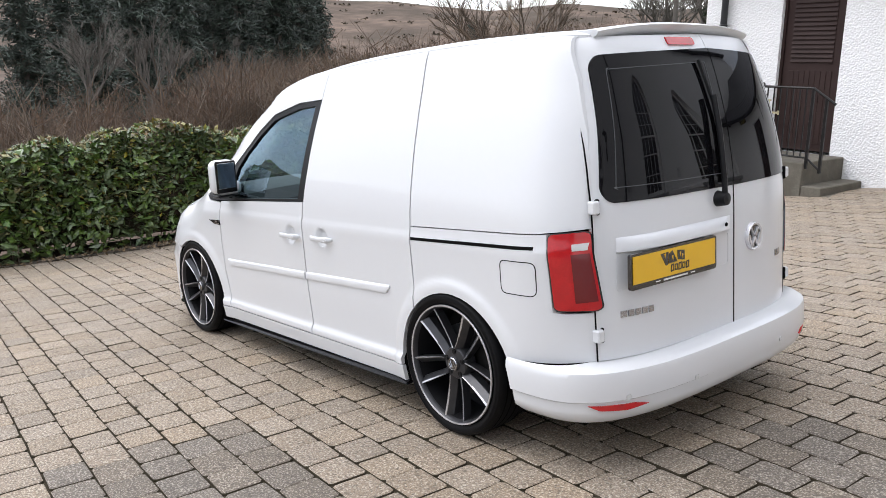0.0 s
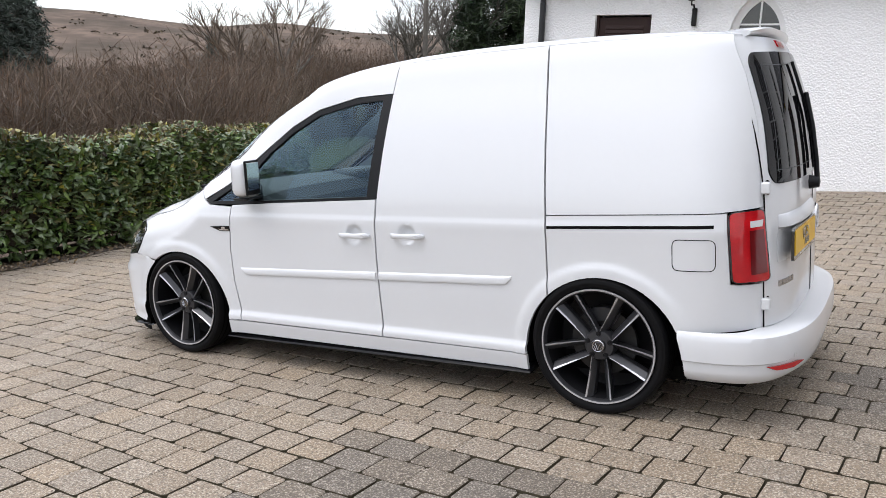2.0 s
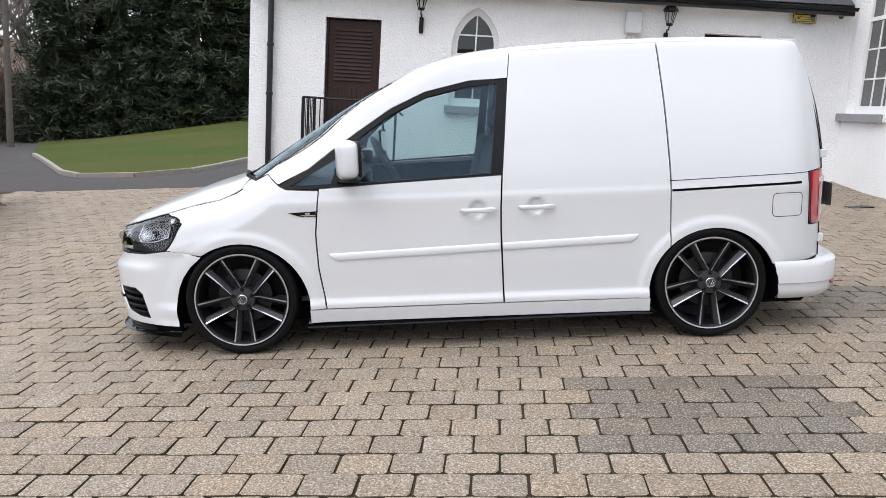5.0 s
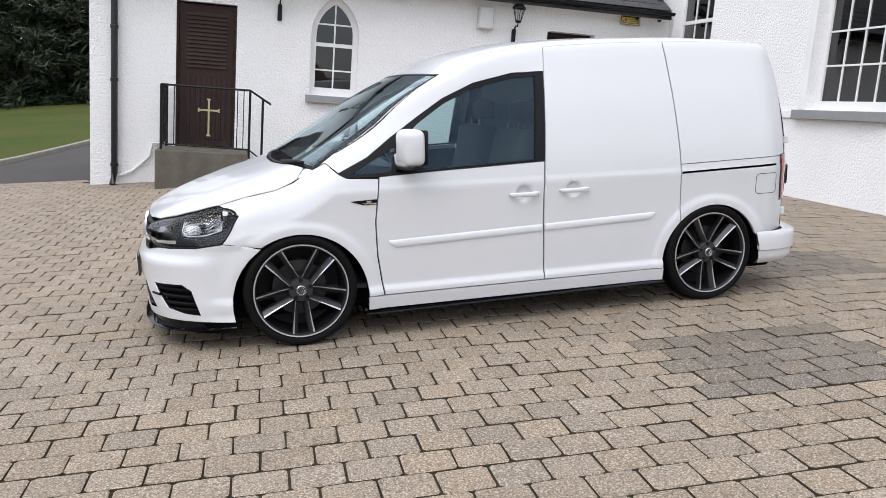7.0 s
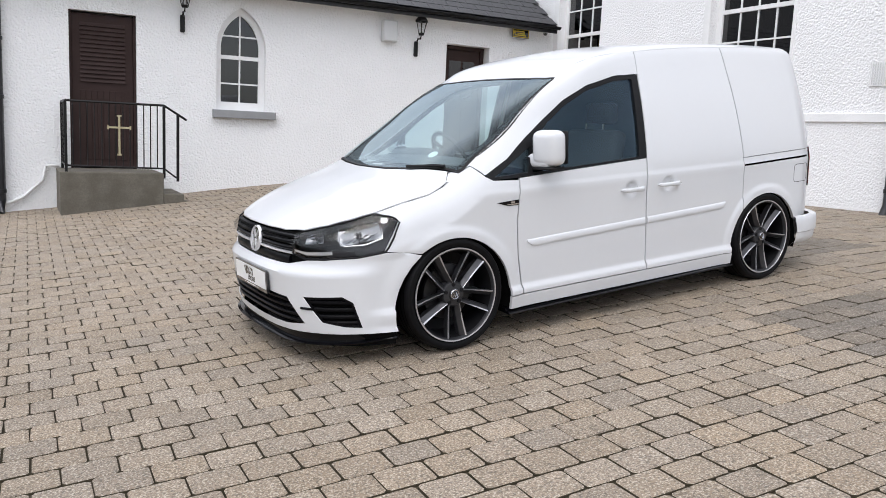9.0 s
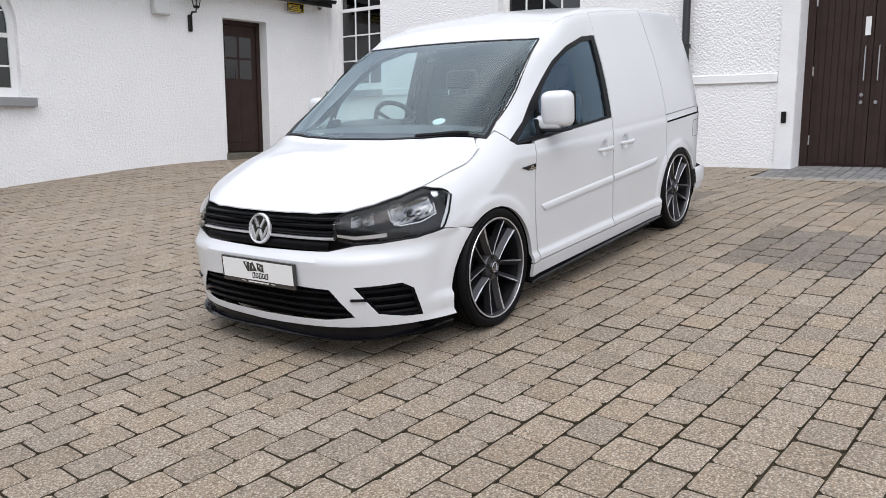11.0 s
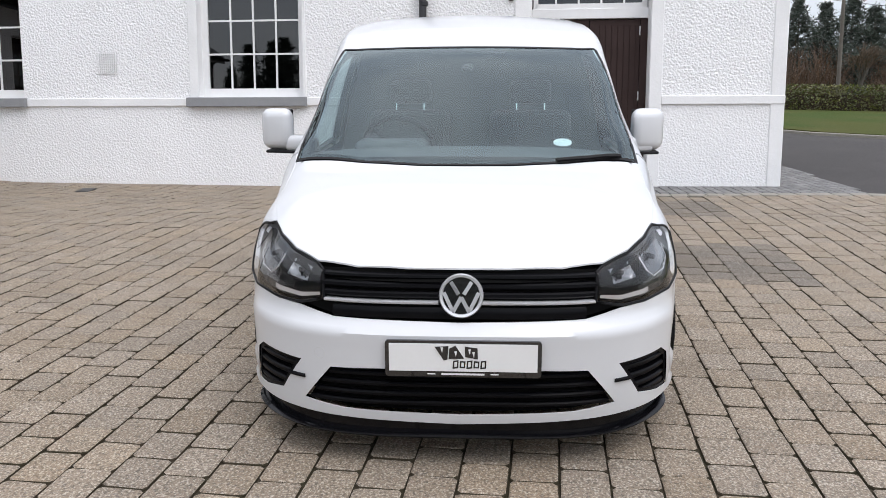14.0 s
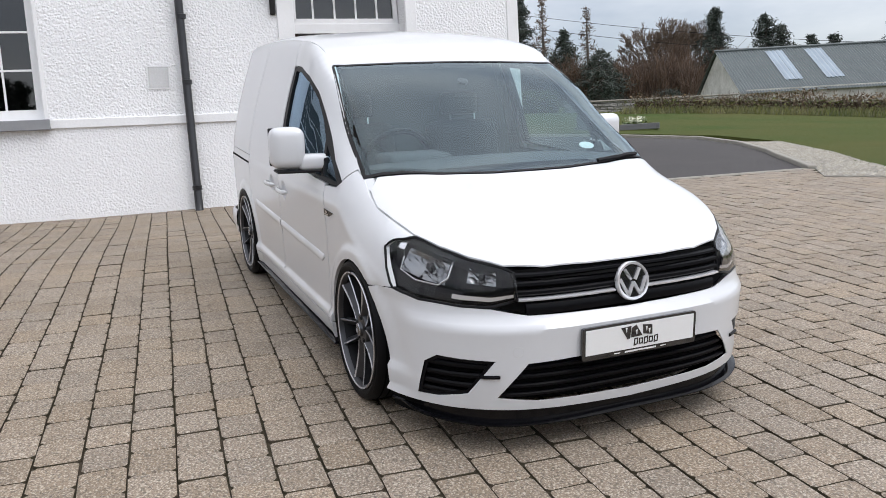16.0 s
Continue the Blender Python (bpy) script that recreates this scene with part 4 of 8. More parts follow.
part("pipe", tube([(9.15, 0.04, 0.27), (9.32, 0.04, 0.26), (9.36, 0.04, 0.05), (9.62, 0.04, -0.2), (9.9, 0.05, -0.32)], 0.022, 8), M_SMOOTH, waste, smooth=True)


def wall_lantern(a, z):
    """A black coach lantern on a wall bracket."""
    l = thing("wall_lantern", "black coach lantern on a wall bracket", "wall lamp", WING @ Matrix.Translation((a, 0, z)), group="wall lanterns")
    part("back_plate", box(-0.035, 0.035, 0.0, 0.05, 0.0, 0.26, 0.012), M_IRON, l)
    part("bracket", tube([(0, 0.03, 0.22), (0, 0.10, 0.30), (0, 0.20, 0.29), (0, 0.22, 0.36)], 0.014, 8), M_IRON, l, smooth=True)
    part("gallery", lathe([(0.0, 0.34), (0.045, 0.345), (0.06, 0.38), (0.05, 0.385), (0.0, 0.385)], "z", 6), M_IRON, l).matrix_basis = Matrix.Translation((0, 0.22, 0))
    g = part("glass_shade", lathe([(0.05, 0.385), (0.10, 0.58)], "z", 6), M_LENS, l)
    g.matrix_basis = Matrix.Translation((0, 0.22, 0))
    for k in range(6):
        c, s = math.cos(k * math.pi / 3), math.sin(k * math.pi / 3)
        part("rib", tube([(0.051 * c, 0.22 + 0.051 * s, 0.385), (0.102 * c, 0.22 + 0.102 * s, 0.585)], 0.006, 4), M_IRON, l)
    part("lid", lathe([(0.125, 0.575), (0.118, 0.60), (0.06, 0.67), (0.035, 0.69), (0.03, 0.72), (0.012, 0.735), (0.018, 0.76), (0.0, 0.785)], "z", 6), M_IRON, l).matrix_basis = Matrix.Translation((0, 0.22, 0))
    return l


lamp = wall_lantern(7.40, 2.33)
copy_thing(lamp, WING @ Matrix.Translation((3.43, 0, 2.31)))
copy_thing(lamp, MAIN @ Matrix.Translation((0, 8.25, 2.68)) @ pose(0, 0, 0, 0, 0, -90))
floodbox = thing("meter_box", "white plastic box on the wing wall", "box", WING)
part("case", box(3.83, 4.10, 0.0, 0.12, 2.51, 2.87, 0.012), M_GREYBOX, floodbox)
part("lid", box(3.845, 4.085, 0.121, 0.135, 2.525, 2.855, 0.006), M_GREYBOX, floodbox)
copy_thing(floodbox, WING @ Matrix.Translation((5.6, 0, 0.27)))
sign = thing("alarm_sign", "small black sign with yellow border and lettering", "sign", WING)
part("board", box(1.10, 1.47, 0.06, 0.085, 2.83, 3.0, 0.004), M_GLOSSBLACK, sign)
part("border", band(rect(1.11, 1.46, 2.84, 2.99), 0.012, lambda a, b, h: Vector((a, 0.085 + h, b)), 0.002), M_SIGNYEL, sign)
for b0, a0, a1 in ((2.935, 1.20, 1.42), (2.90, 1.20, 1.36), (2.868, 1.17, 1.42)):
    part("letter_bar", box(a0, a1, 0.085, 0.088, b0, b0 + 0.022), M_SIGNYEL, sign)
part("emblem", box(1.405, 1.445, 0.085, 0.088, 2.90, 2.955), M_SIGNYEL, sign)
part("bracket", box(1.24, 1.32, 0.0, 0.06, 2.88, 2.95), M_IRON, sign)
cctv = thing("security_camera", "small white dome security camera under the eaves", "security camera", WING)
part("mount", lathe([(0.0, 0.0), (0.05, 0.0), (0.05, 0.03), (0.04, 0.06)], "z", 16), M_GREYBOX, cctv, smooth=True).matrix_basis = Matrix.Translation((0.72, 0.07, 2.97))
part("dome", lathe([(0.042, 0.0), (0.036, -0.025), (0.02, -0.04), (0.0, -0.045)], "z", 16), M_GLOSSBLACK, cctv, "dark dome", True).matrix_basis = Matrix.Translation((0.72, 0.07, 2.972))


def air_vent(a, z):
    v = thing("air_vent", "white square air vent grille in the main wall", "vent", MAIN @ Matrix.Translation((0, a, z)), group="air vents")
    part("backing", box(-0.01, 0.006, 0, 0.265, 0, 0.285), M_GAP, v)
    for k in range(9):
        part("slat", box(0.006, 0.016, 0, 0.265, k * 0.0335, k * 0.0335 + 0.016), M_SMOOTH, v)
        part("slat", box(0.006, 0.018, k * 0.031, k * 0.031 + 0.016, 0, 0.285), M_SMOOTH, v)
    return v


vent = air_vent(2.51, 1.795)
copy_thing(vent, MAIN @ Matrix.Translation((0, 6.645, 1.785)))


# ---- the van: skin of the body ----
def table(v, pts):
    """Smooth monotone interpolation through (v, value) points."""
    if v <= pts[0][0]:
        return pts[0][1]
    if v >= pts[-1][0]:
        return pts[-1][1]
    n = len(pts)
    d = [(pts[i + 1][1] - pts[i][1]) / (pts[i + 1][0] - pts[i][0]) for i in range(n - 1)]
    m = [d[0]] + [0.0 if d[i - 1] * d[i] <= 0 else 2 * d[i - 1] * d[i] / (d[i - 1] + d[i]) for i in range(1, n - 1)] + [d[-1]]
    for i in range(n - 1):
        if v <= pts[i + 1][0]:
            h = pts[i + 1][0] - pts[i][0]
            t = (v - pts[i][0]) / h
            a, b = pts[i][1], pts[i + 1][1]
            return (2 * t ** 3 - 3 * t ** 2 + 1) * a + (t ** 3 - 2 * t ** 2 + t) * h * m[i] + (3 * t ** 2 - 2 * t ** 3) * b + (t ** 3 - t ** 2) * h * m[i + 1]


TOPLINE = [(-0.80, 1.40), (-0.70, 1.56), (-0.64, 1.655), (-0.56, 1.69), (-0.45, 1.712), (-0.2, 1.728), (0.2, 1.740), (0.6, 1.737), (1.0, 1.722),
           (1.3, 1.693), (1.52, 1.648), (1.64, 1.609), (1.72, 1.563), (1.94, 1.455), (2.34, 1.215), (2.70, 1.004), (2.78, 0.978), (2.95, 0.932), (3.08, 0.890), (3.2, 0.851), (3.37, 0.784), (3.5, 0.714), (3.6, 0.63)]
CABIN = [(0, 0.868), (0.12, 0.856), (0.35, 0.816), (0.55, 0.770), (0.76, 0.712), (0.86, 0.684), (0.92, 0.662), (0.95, 0.635), (0.968, 0.55), (0.983, 0.38), (0.995, 0.19), (1, 0)]
CABIN_FRONT = [(0, 0.868), (0.12, 0.858), (0.35, 0.824), (0.55, 0.790), (0.72, 0.755), (0.80, 0.741), (0.88, 0.722), (0.93, 0.700), (0.955, 0.668), (0.975, 0.55), (0.989, 0.37), (0.997, 0.19), (1, 0)]
NOSE = [(0, 0.868), (0.25, 0.855), (0.5, 0.825), (0.7, 0.775), (0.84, 0.69), (0.93, 0.56), (0.98, 0.36), (1, 0)]
LOWER = [(0.05, 0.82), (0.16, 0.852), (0.2, 0.860), (0.245, 0.868), (0.275, 0.870), (0.306, 0.855), (0.36, 0.857), (0.5, 0.864), (0.65, 0.8675), (0.80, 0.871), (0.852, 0.8735), (0.868, 0.872), (0.90, 0.868)]


ARCHES = ((-0.015, 0.27, 0.368), (2.68, 0.255, 0.387))


def topline(x):
    return table(x, TOPLINE)


def belt(x):
    return min(0.88, topline(x) - 0.26)


def plan(x):
    """How far the sides are drawn in towards both ends."""
    if x > 2.9:
        return max(0.0, 1 - min(1, (x - 2.9) / 0.66) ** (1 / 0.55)) ** (1 / 3.6) * 0.99 + 0.01
    if x < -0.4:
        return max(0.0, 1 - min(1, (-0.4 - x) / 0.375) ** 2) ** 0.25
    return 1.0


def arch_flare(x, z):
    """Swelling round the wheel arches."""
    g = 0.0
    for cx, cz, rr in ARCHES:
        r = math.hypot(x - cx, z - cz)
        g += 0.012 * (1 - ease(r - rr, 0.035, 0.075))
    return g


def side(x, z):
    """Half width of the body at station x and height z."""
    zb, zt = belt(x), topline(x)
    if z <= zb:
        y = table(z + 0.88 - zb if z > 0.6 else z, LOWER)
    else:
        u = min(1, (z - zb) / (zt - zb))
        k = min(1, max(0, (x - 2.1) / 0.8))
        w = min(1, max(0, (x - 1.1) / 0.55))
        w = w * w * (3 - 2 * w)
        y = (table(u, CABIN) * (1 - w) + table(u, CABIN_FRONT) * w) * (1 - k) + table(u, NOSE) * k
    return (y + arch_flare(x, z)) * plan(x)


def top(x, y):
    """Height of the body's upper skin at station x and offset y from the middle."""
    a, b = belt(x), topline(x)
    for _ in range(22):
        m = (a + b) / 2
        a, b = (m, b) if side(x, m) > abs(y) else (a, m)
    return (a + b) / 2


FACE = [(0.05, -0.06), (0.2, -0.026), (0.30, -0.012), (0.40, -0.007), (0.47, -0.003), (0.494, 0.001), (0.503, -0.002), (0.545, -0.036), (0.58, -0.044), (0.62, -0.048), (0.70, -0.065), (0.76, -0.09), (0.9, -0.2)]


def front(y, z):
    """Station of the front fascia."""
    return 2.9 + 0.66 * max(0, 1 - (abs(y) / 0.89) ** 3.6) ** 0.55 + table(z, FACE)


TAIL = [(0.2, 0.0), (0.9, 0.0), (1.0, 0.002), (1.25, 0.03), (1.48, 0.085), (1.63, 0.14), (1.70, 0.19)]


def back(y, z):
    """Station of the rear doors."""
    w = 0.87 - 0.16 * max(0, (z - 0.9) / 0.8) ** 1.5
    return -0.4 - 0.375 * max(0, 1 - (abs(y) / w) ** 4) ** 0.5 + table(z, TAIL)


def plan_table():
    """Points along the nose's outline seen from above: arc length, x, y."""
    pts = []
    for k in range(401):
        y = 0.89 * math.sin(math.pi / 2 * k / 400)
        pts.append((2.9 + 0.66 * max(0, 1 - (y / 0.89) ** 3.6) ** 0.55, y))
    out, s = [(0.0, *pts[0])], 0.0
    for p, q in zip(pts, pts[1:]):
        s += math.hypot(q[0] - p[0], q[1] - p[1])
        out.append((s, *q))
    out.append((s + 0.5, out[-1][1] - 0.5, out[-1][2]))
    return out


NOSE_PLAN = plan_table()


def along(v, key, want):
    """Looks up the nose outline by one column and gives another."""
    for p, q in zip(NOSE_PLAN, NOSE_PLAN[1:]):
        lo, hi = p[key], q[key]
        if min(lo, hi) <= v <= max(lo, hi) and lo != hi:
            t = (v - lo) / (hi - lo)
            return p[want] + (q[want] - p[want]) * t
    return NOSE_PLAN[-1][want] if (v > NOSE_PLAN[-1][key]) == (key != 1) else NOSE_PLAN[0][want]


def by_y(*pts):
    return [(along(y, 2, 0), z) for y, z in pts]


def by_x(*pts):
    return [(along(x, 1, 0), z) for x, z in pts]


def nose_p(s, z, out=0.0, sgn=1):
    """A point of the nose skin at arc length s and height z."""
    a, b = max(0.0, s - 0.01), s + 0.01
    x, y = along(s, 0, 1), along(s, 0, 2)
    tx, ty = along(b, 0, 1) - along(a, 0, 1), along(b, 0, 2) - along(a, 0, 2)
    n = math.hypot(tx, ty) or 1
    nx, ny = ty / n, -tx / n
    k = table(z, FACE) * max(0.0, nx) + out
    px, py = x + nx * k, y + ny * k
    if z > 0.56 and px < 3.5:
        py = min(py, side(px, z) + out * max(0.0, ny) - 0.001)
    if z > 0.19 and px < 3.26:
        k = ease(3.26 - px, 0.0, 0.18)
        py = py * (1 - k) + (side(px, z) + out * max(0.0, ny)) * k
    return Vector((px, sgn * py, z))


def side_p(x, z, out=0.0, sgn=1):
    y = side(x, z)
    e = 0.006
    dx, dz = (side(x + e, z) - side(x - e, z)) / (2 * e), (side(x, z + e) - side(x, z - e)) / (2 * e)
    n = Vector((-dx, 1, -dz)).normalized()
    v = Vector((x, y, z)) + n * out
    return Vector((v.x, v.y * sgn, v.z))


def top_p(x, y, out=0.0):
    return Vector((x, y, top(x, y) + out))


def back_p(y, z, out=0.0):
    e = 0.006
    dy, dz = (back(y + e, z) - back(y - e, z)) / (2 * e), (back(y, z + e) - back(y, z - e)) / (2 * e)
    n = Vector((-1, dy, dz)).normalized()
    return Vector((back(y, z), y, z)) + n * out


GAP = 0.0019
van = thing("van", "lowered white panel van with dark alloy wheels and tinted rear glass", "van", YARD)


CUPS = ((1.325, 0.792), (0.995, 0.800))


def side_sheet(name, outline, material, sgn, out=0.0, step=(0.05, 0.014), gap=GAP, parent=None, label="", depth=0.02, cup=None):
    o = inset(outline, gap) if gap else outline
    dent = (lambda a, b: -0.018 * (1 - ease(math.hypot(a - cup[0], b - cup[1]), 0.032, 0.053))) if cup else (lambda a, b: 0.0)
    bm = sheet([o], lambda a, b: side_p(a, b, out + dent(a, b), sgn), step, inward=(0, -sgn * depth, 0) if depth else None)
    return part(name, bm, material, parent or van, label, True)


roof_edge = lambda x: table(x, [(-0.56, 0.57), (-0.45, 0.63), (-0.2, 0.65), (1.1, 0.655), (1.4, 0.662), (1.66, 0.666), (1.8, 0.677), (1.9, 0.694), (2.05, 0.720), (2.2, 0.742), (2.4, 0.763), (2.5, 0.770), (2.62, 0.777)])
F_ARCH, R_ARCH = ARCHES[1], ARCHES[0]


def at_arch(a, z):
    return a[0] + math.sqrt(a[2] ** 2 - (z - a[1]) ** 2), a[0] - math.sqrt(a[2] ** 2 - (z - a[1]) ** 2)


WING_PANEL = [(2.203, 0.249), (2.237, 0.485), (2.242, 0.683), (2.212, 0.925), (2.392, 0.936), (2.436, 0.960), (2.50, 1.02), (2.58, top(2.58, 0.772)), (2.68, top(2.68, 0.785)), (2.78, top(2.78, 0.79)), (2.95, top(2.95, 0.775)), (3.09, top(3.09, 0.745)),
              (3.06, 0.800), (3.02, 0.787), (2.998, 0.763), (3.095, 0.615)] + arc(*F_ARCH, 57.5, 181.0, 22)
DOOR_PANEL = [(2.198, 0.249), (2.232, 0.485), (2.237, 0.683), (2.207, 0.936), (1.80, 0.954), (1.186, 0.977), (1.196, 0.80), (1.198, 0.662), (1.189, 0.249)]
MID_PANEL = [(1.183, 0.249), (1.192, 0.662), (1.190, 0.80), (1.180, 0.977), (1.131, 1.508), (1.112, top(1.11, 0.655)), (0.7, top(0.7, 0.655)), (0.283, top(0.283, 0.655)), (0.262, 1.363), (0.241, 0.917)] + arc(*R_ARCH, 46.8, -3.6, 10)
UPPER_QUARTER = [(0.236, 0.9135), (0.257, 1.363), (0.278, top(0.278, 0.655)), (0.0, top(0.0, 0.652)), (-0.2, top(-0.2, 0.65)), (-0.36, top(-0.36, 0.64)), (-0.46, top(-0.46, 0.625)), (-0.53, top(-0.53, 0.59)),
                 (-0.548, 1.60), (-0.588, 1.50), (-0.640, 1.30), (-0.668, 1.1), (-0.676, 0.946), (-0.60, 0.9385), (-0.545, 0.9345), (-0.527, 0.932)]
LOWER_QUARTER = [(0.236, 0.9125), (-0.527, 0.931), (-0.551, 0.933), (-0.566, 0.632), (-0.60, 0.628), (-0.686, 0.626), (-0.686, 0.432), (-0.52, 0.424), (-0.36, 0.420)] + arc(*R_ARCH, 156.5, 47.5, 16)
FRAME_TOP = [(2.264, 1.047), (2.126, 1.147), (1.957, 1.259), (1.791, 1.364), (1.597, 1.449), (1.347, 1.502), (1.132, 1.510)]
CANT = [(2.436, 0.966)] + FRAME_TOP + [(1.114, top(1.11, 0.655))] + [(x, top(x, roof_edge(x) - (0.008 if x > 1.78 else 0.0))) for x in (1.3, 1.5, 1.64, 1.775, 1.80, 1.9, 2.0, 2.1, 2.2, 2.3, 2.4, 2.52, 2.57)] + [(2.50, 1.024)]
GLASS_TOP = [(2.045, 1.141), (1.95, 1.226), (1.79, 1.331), (1.60, 1.418), (1.35, 1.472), (1.19, 1.483)]
MAIN_GLASS = [(2.105, 0.957), (1.245, 0.990)] + GLASS_TOP[::-1]
QUARTER_GLASS = [(2.375, 0.953), (2.14, 0.962), (2.085, 1.108), (2.255, 1.016)]

for sgn in (1, -1):
    wing = side_sheet("front_wing", WING_PANEL, M_PAINT, sgn, step=(0.025, 0.014))
    door = side_sheet("front_door", DOOR_PANEL, M_PAINT, sgn, step=(0.0125, 0.0125), cup=CUPS[0])
    mid = side_sheet("sliding_door", MID_PANEL, M_PAINT, sgn, step=(0.0125, 0.0125), cup=CUPS[1])
    side_sheet("upper_side_panel", UPPER_QUARTER, M_PAINT, sgn)
    quarter = side_sheet("lower_side_panel", LOWER_QUARTER, M_PAINT, sgn, step=(0.025, 0.014))
    side_sheet("roof_pillar", CANT, M_PAINT, sgn, gap=0.0015)
    # black frame round the door glass
    frame_polys = [[(1.134, 1.506), (1.180, 0.979), (1.245, 0.990), (1.19, 1.481)],
                   [(1.134, 1.506), (1.19, 1.481)] + GLASS_TOP[::-1][1:] + [(2.085, 1.108), (2.126, 1.145)] + FRAME_TOP[2:-1],
                   [(1.180, 0.979), (1.80, 0.957), (2.207, 0.939), (2.390, 0.939), (2.375, 0.953), (2.14, 0.962), (2.105, 0.957), (1.245, 0.990)],
                   [(2.045, 1.141), (2.105, 0.957), (2.14, 0.962), (2.085, 1.108)],
                   [(2.126, 1.145), (2.085, 1.108), (2.255, 1.016), (2.375, 0.953), (2.390, 0.939), (2.432, 0.961), (2.264, 1.045)]]
    bm = sheet(frame_polys, lambda a, b: side_p(a, b, -0.004, sgn), 0.05, inward=(0, -sgn * 0.03, 0))
    part("window_frame", bm, M_BLACK, door, "black window surround", True)
    for nm, o in (("door_glass", MAIN_GLASS), ("quarter_glass", QUARTER_GLASS)):
        g = part(nm, sheet([o], lambda a, b: side_p(a, b, -0.014, sgn), 0.06), M_DOORGLASS, door, "lightly tinted glass", True)
        g.visible_shadow = False
    # door pulls across their scooped cups: a flat grip with a round-ended key end
    for owner, (cx, cz) in ((door, CUPS[0]), (mid, CUPS[1])):
        hb = bmesh.new()
        n, sec = 18, 12
        rings = []
        for i in range(n + 1):
            t = i / n
            x = cx + 0.098 - 0.200 * t
            end = min(1.0, min(t, 1 - t) / 0.09) ** 0.5
            lift = 0.003 + 0.024 * min(1.0, min(t, 1 - t) / 0.16) ** 0.6
            h = (0.0135 + 0.003 * ease(t, 0.62, 0.78)) * (0.35 + 0.65 * end)
            rings.append([hb.verts.new(side_p(x, cz - 0.004 + 0.0015 * (1 - t) + h * math.copysign(abs(math.sin(2 * math.pi * k / sec)) ** 0.7, math.sin(2 * math.pi * k / sec)), lift + 0.008 * math.cos(2 * math.pi * k / sec), sgn)) for k in range(sec)])
        for i in range(n):
            for k in range(sec):
                hb.faces.new((rings[i][k], rings[i][(k + 1) % sec], rings[i + 1][(k + 1) % sec], rings[i + 1][k]))
        hb.faces.new(rings[0]), hb.faces.new(rings[-1])
        bmesh.ops.recalc_face_normals(hb, faces=hb.faces)
        grip = part("door_handle", hb, M_PAINT, owner, "white body-colour handle", True)
        part("key_cap", band([(cx - 0.074 + 0.017 * math.cos(k * math.pi / 8), cz - 0.003 + 0.0085 * math.sin(k * math.pi / 8)) for k in range(16)], 0.003, lambda a, b, h: side_p(a, b, 0.033 + h, sgn), 0.0025, 0.02), M_PAINT, grip, smooth=True)
    # rubbing strips
    for owner, x0, x1, z0, z1 in ((door, 1.207, 2.168, 0.576, 0.548), (mid, 0.422, 1.186, 0.599, 0.5765)):
        rs = bmesh.new()
        n = 24
        rings = []
        for i in range(n + 1):
            x = x0 + (x1 - x0) * i / n
            z = z0 + (z1 - z0) * i / n
            e = 0.3 if (owner is mid and i < 1) or (owner is door and i > n - 1) else 1.0
            rings.append([rs.verts.new(side_p(x, z + 0.0205 - (0.0205 - dz) * e, o * (0.5 + 0.5 * e), sgn)) for dz, o in ((-0.0205, 0.0), (-0.020, 0.0075), (-0.012, 0.0095), (0.010, 0.0085), (0.018, 0.004), (0.0205, 0.0))])
        for i in range(n):
            for k in range(5):
                rs.faces.new((rings[i][k], rings[i][k + 1], rings[i + 1][k + 1], rings[i + 1][k]))
        rs.faces.new(rings[0]), rs.faces.new(rings[-1])
        bmesh.ops.recalc_face_normals(rs, faces=rs.faces)
        part("rubbing_strip", rs, M_PAINT, owner, "white rubbing strip", True)
    # sliding-door rail, fuel flap, wing badge
    part("door_rail", sheet([[(0.232, 0.853), (0.232, 0.866), (-0.503, 0.884), (-0.503, 0.871)]], lambda a, b: side_p(a, b, 0.0015, sgn), 0.05, inward=(0, -sgn * 0.004, 0)), M_GAP, quarter, "dark sliding-door rail")
    if sgn > 0:
        part("fuel_flap", band(rounded(rect(-0.512, -0.335, 0.688, 0.824), 0.03), 0.0035, lambda a, b, h: side_p(a, b, h, sgn), 0.0008), M_GAP, quarter, "round-cornered fuel flap")
    part("wing_badge", sheet([[(2.23, 0.783), (2.31, 0.784), (2.385, 0.808), (2.23, 0.814)]], lambda a, b: side_p(a, b, 0.004, sgn), 0.05, inward=(0, -sgn * 0.006, 0)), M_SKIRT, wing, "black wing badge")
    part("badge_bar", sheet([[(2.232, 0.787), (2.30, 0.788), (2.318, 0.794), (2.232, 0.794)]], lambda a, b: side_p(a, b, 0.006, sgn), 0.05), M_CHROME, wing)
    part("badge_bar", sheet([rect(2.262, 2.290, 0.797, 0.808)], lambda a, b: side_p(a, b, 0.006, sgn), 0.05), M_CHROME, wing)
    # sill and black skirt
    a_f, a_r = at_arch(F_ARCH, 0.22)[1], at_arch(R_ARCH, 0.22)[0]
    side_sheet("sill", [(a_r, 0.168), (a_f, 0.168), (a_f, 0.244), (a_r, 0.244)], M_PAINT, sgn, gap=0.0)
    sk = bmesh.new()
    rings = []
    for i in range(25):
        x = 0.335 + (2.315 - 0.335) * i / 24
        z = 0.0 + 0.012 * (1 - i / 24)
        rings.append([sk.verts.new((x, sgn * (0.80 + o), z + zz)) for o, zz in ((-0.10, 0.146), (0.036, 0.140), (0.072, 0.138), (0.078, 0.143), (0.074, 0.149), (0.040, 0.156), (0.030, 0.168), (-0.10, 0.180))])
    for i in range(24):
        for k in range(7):
            sk.faces.new((rings[i][k], rings[i][k + 1], rings[i + 1][k + 1], rings[i + 1][k]))
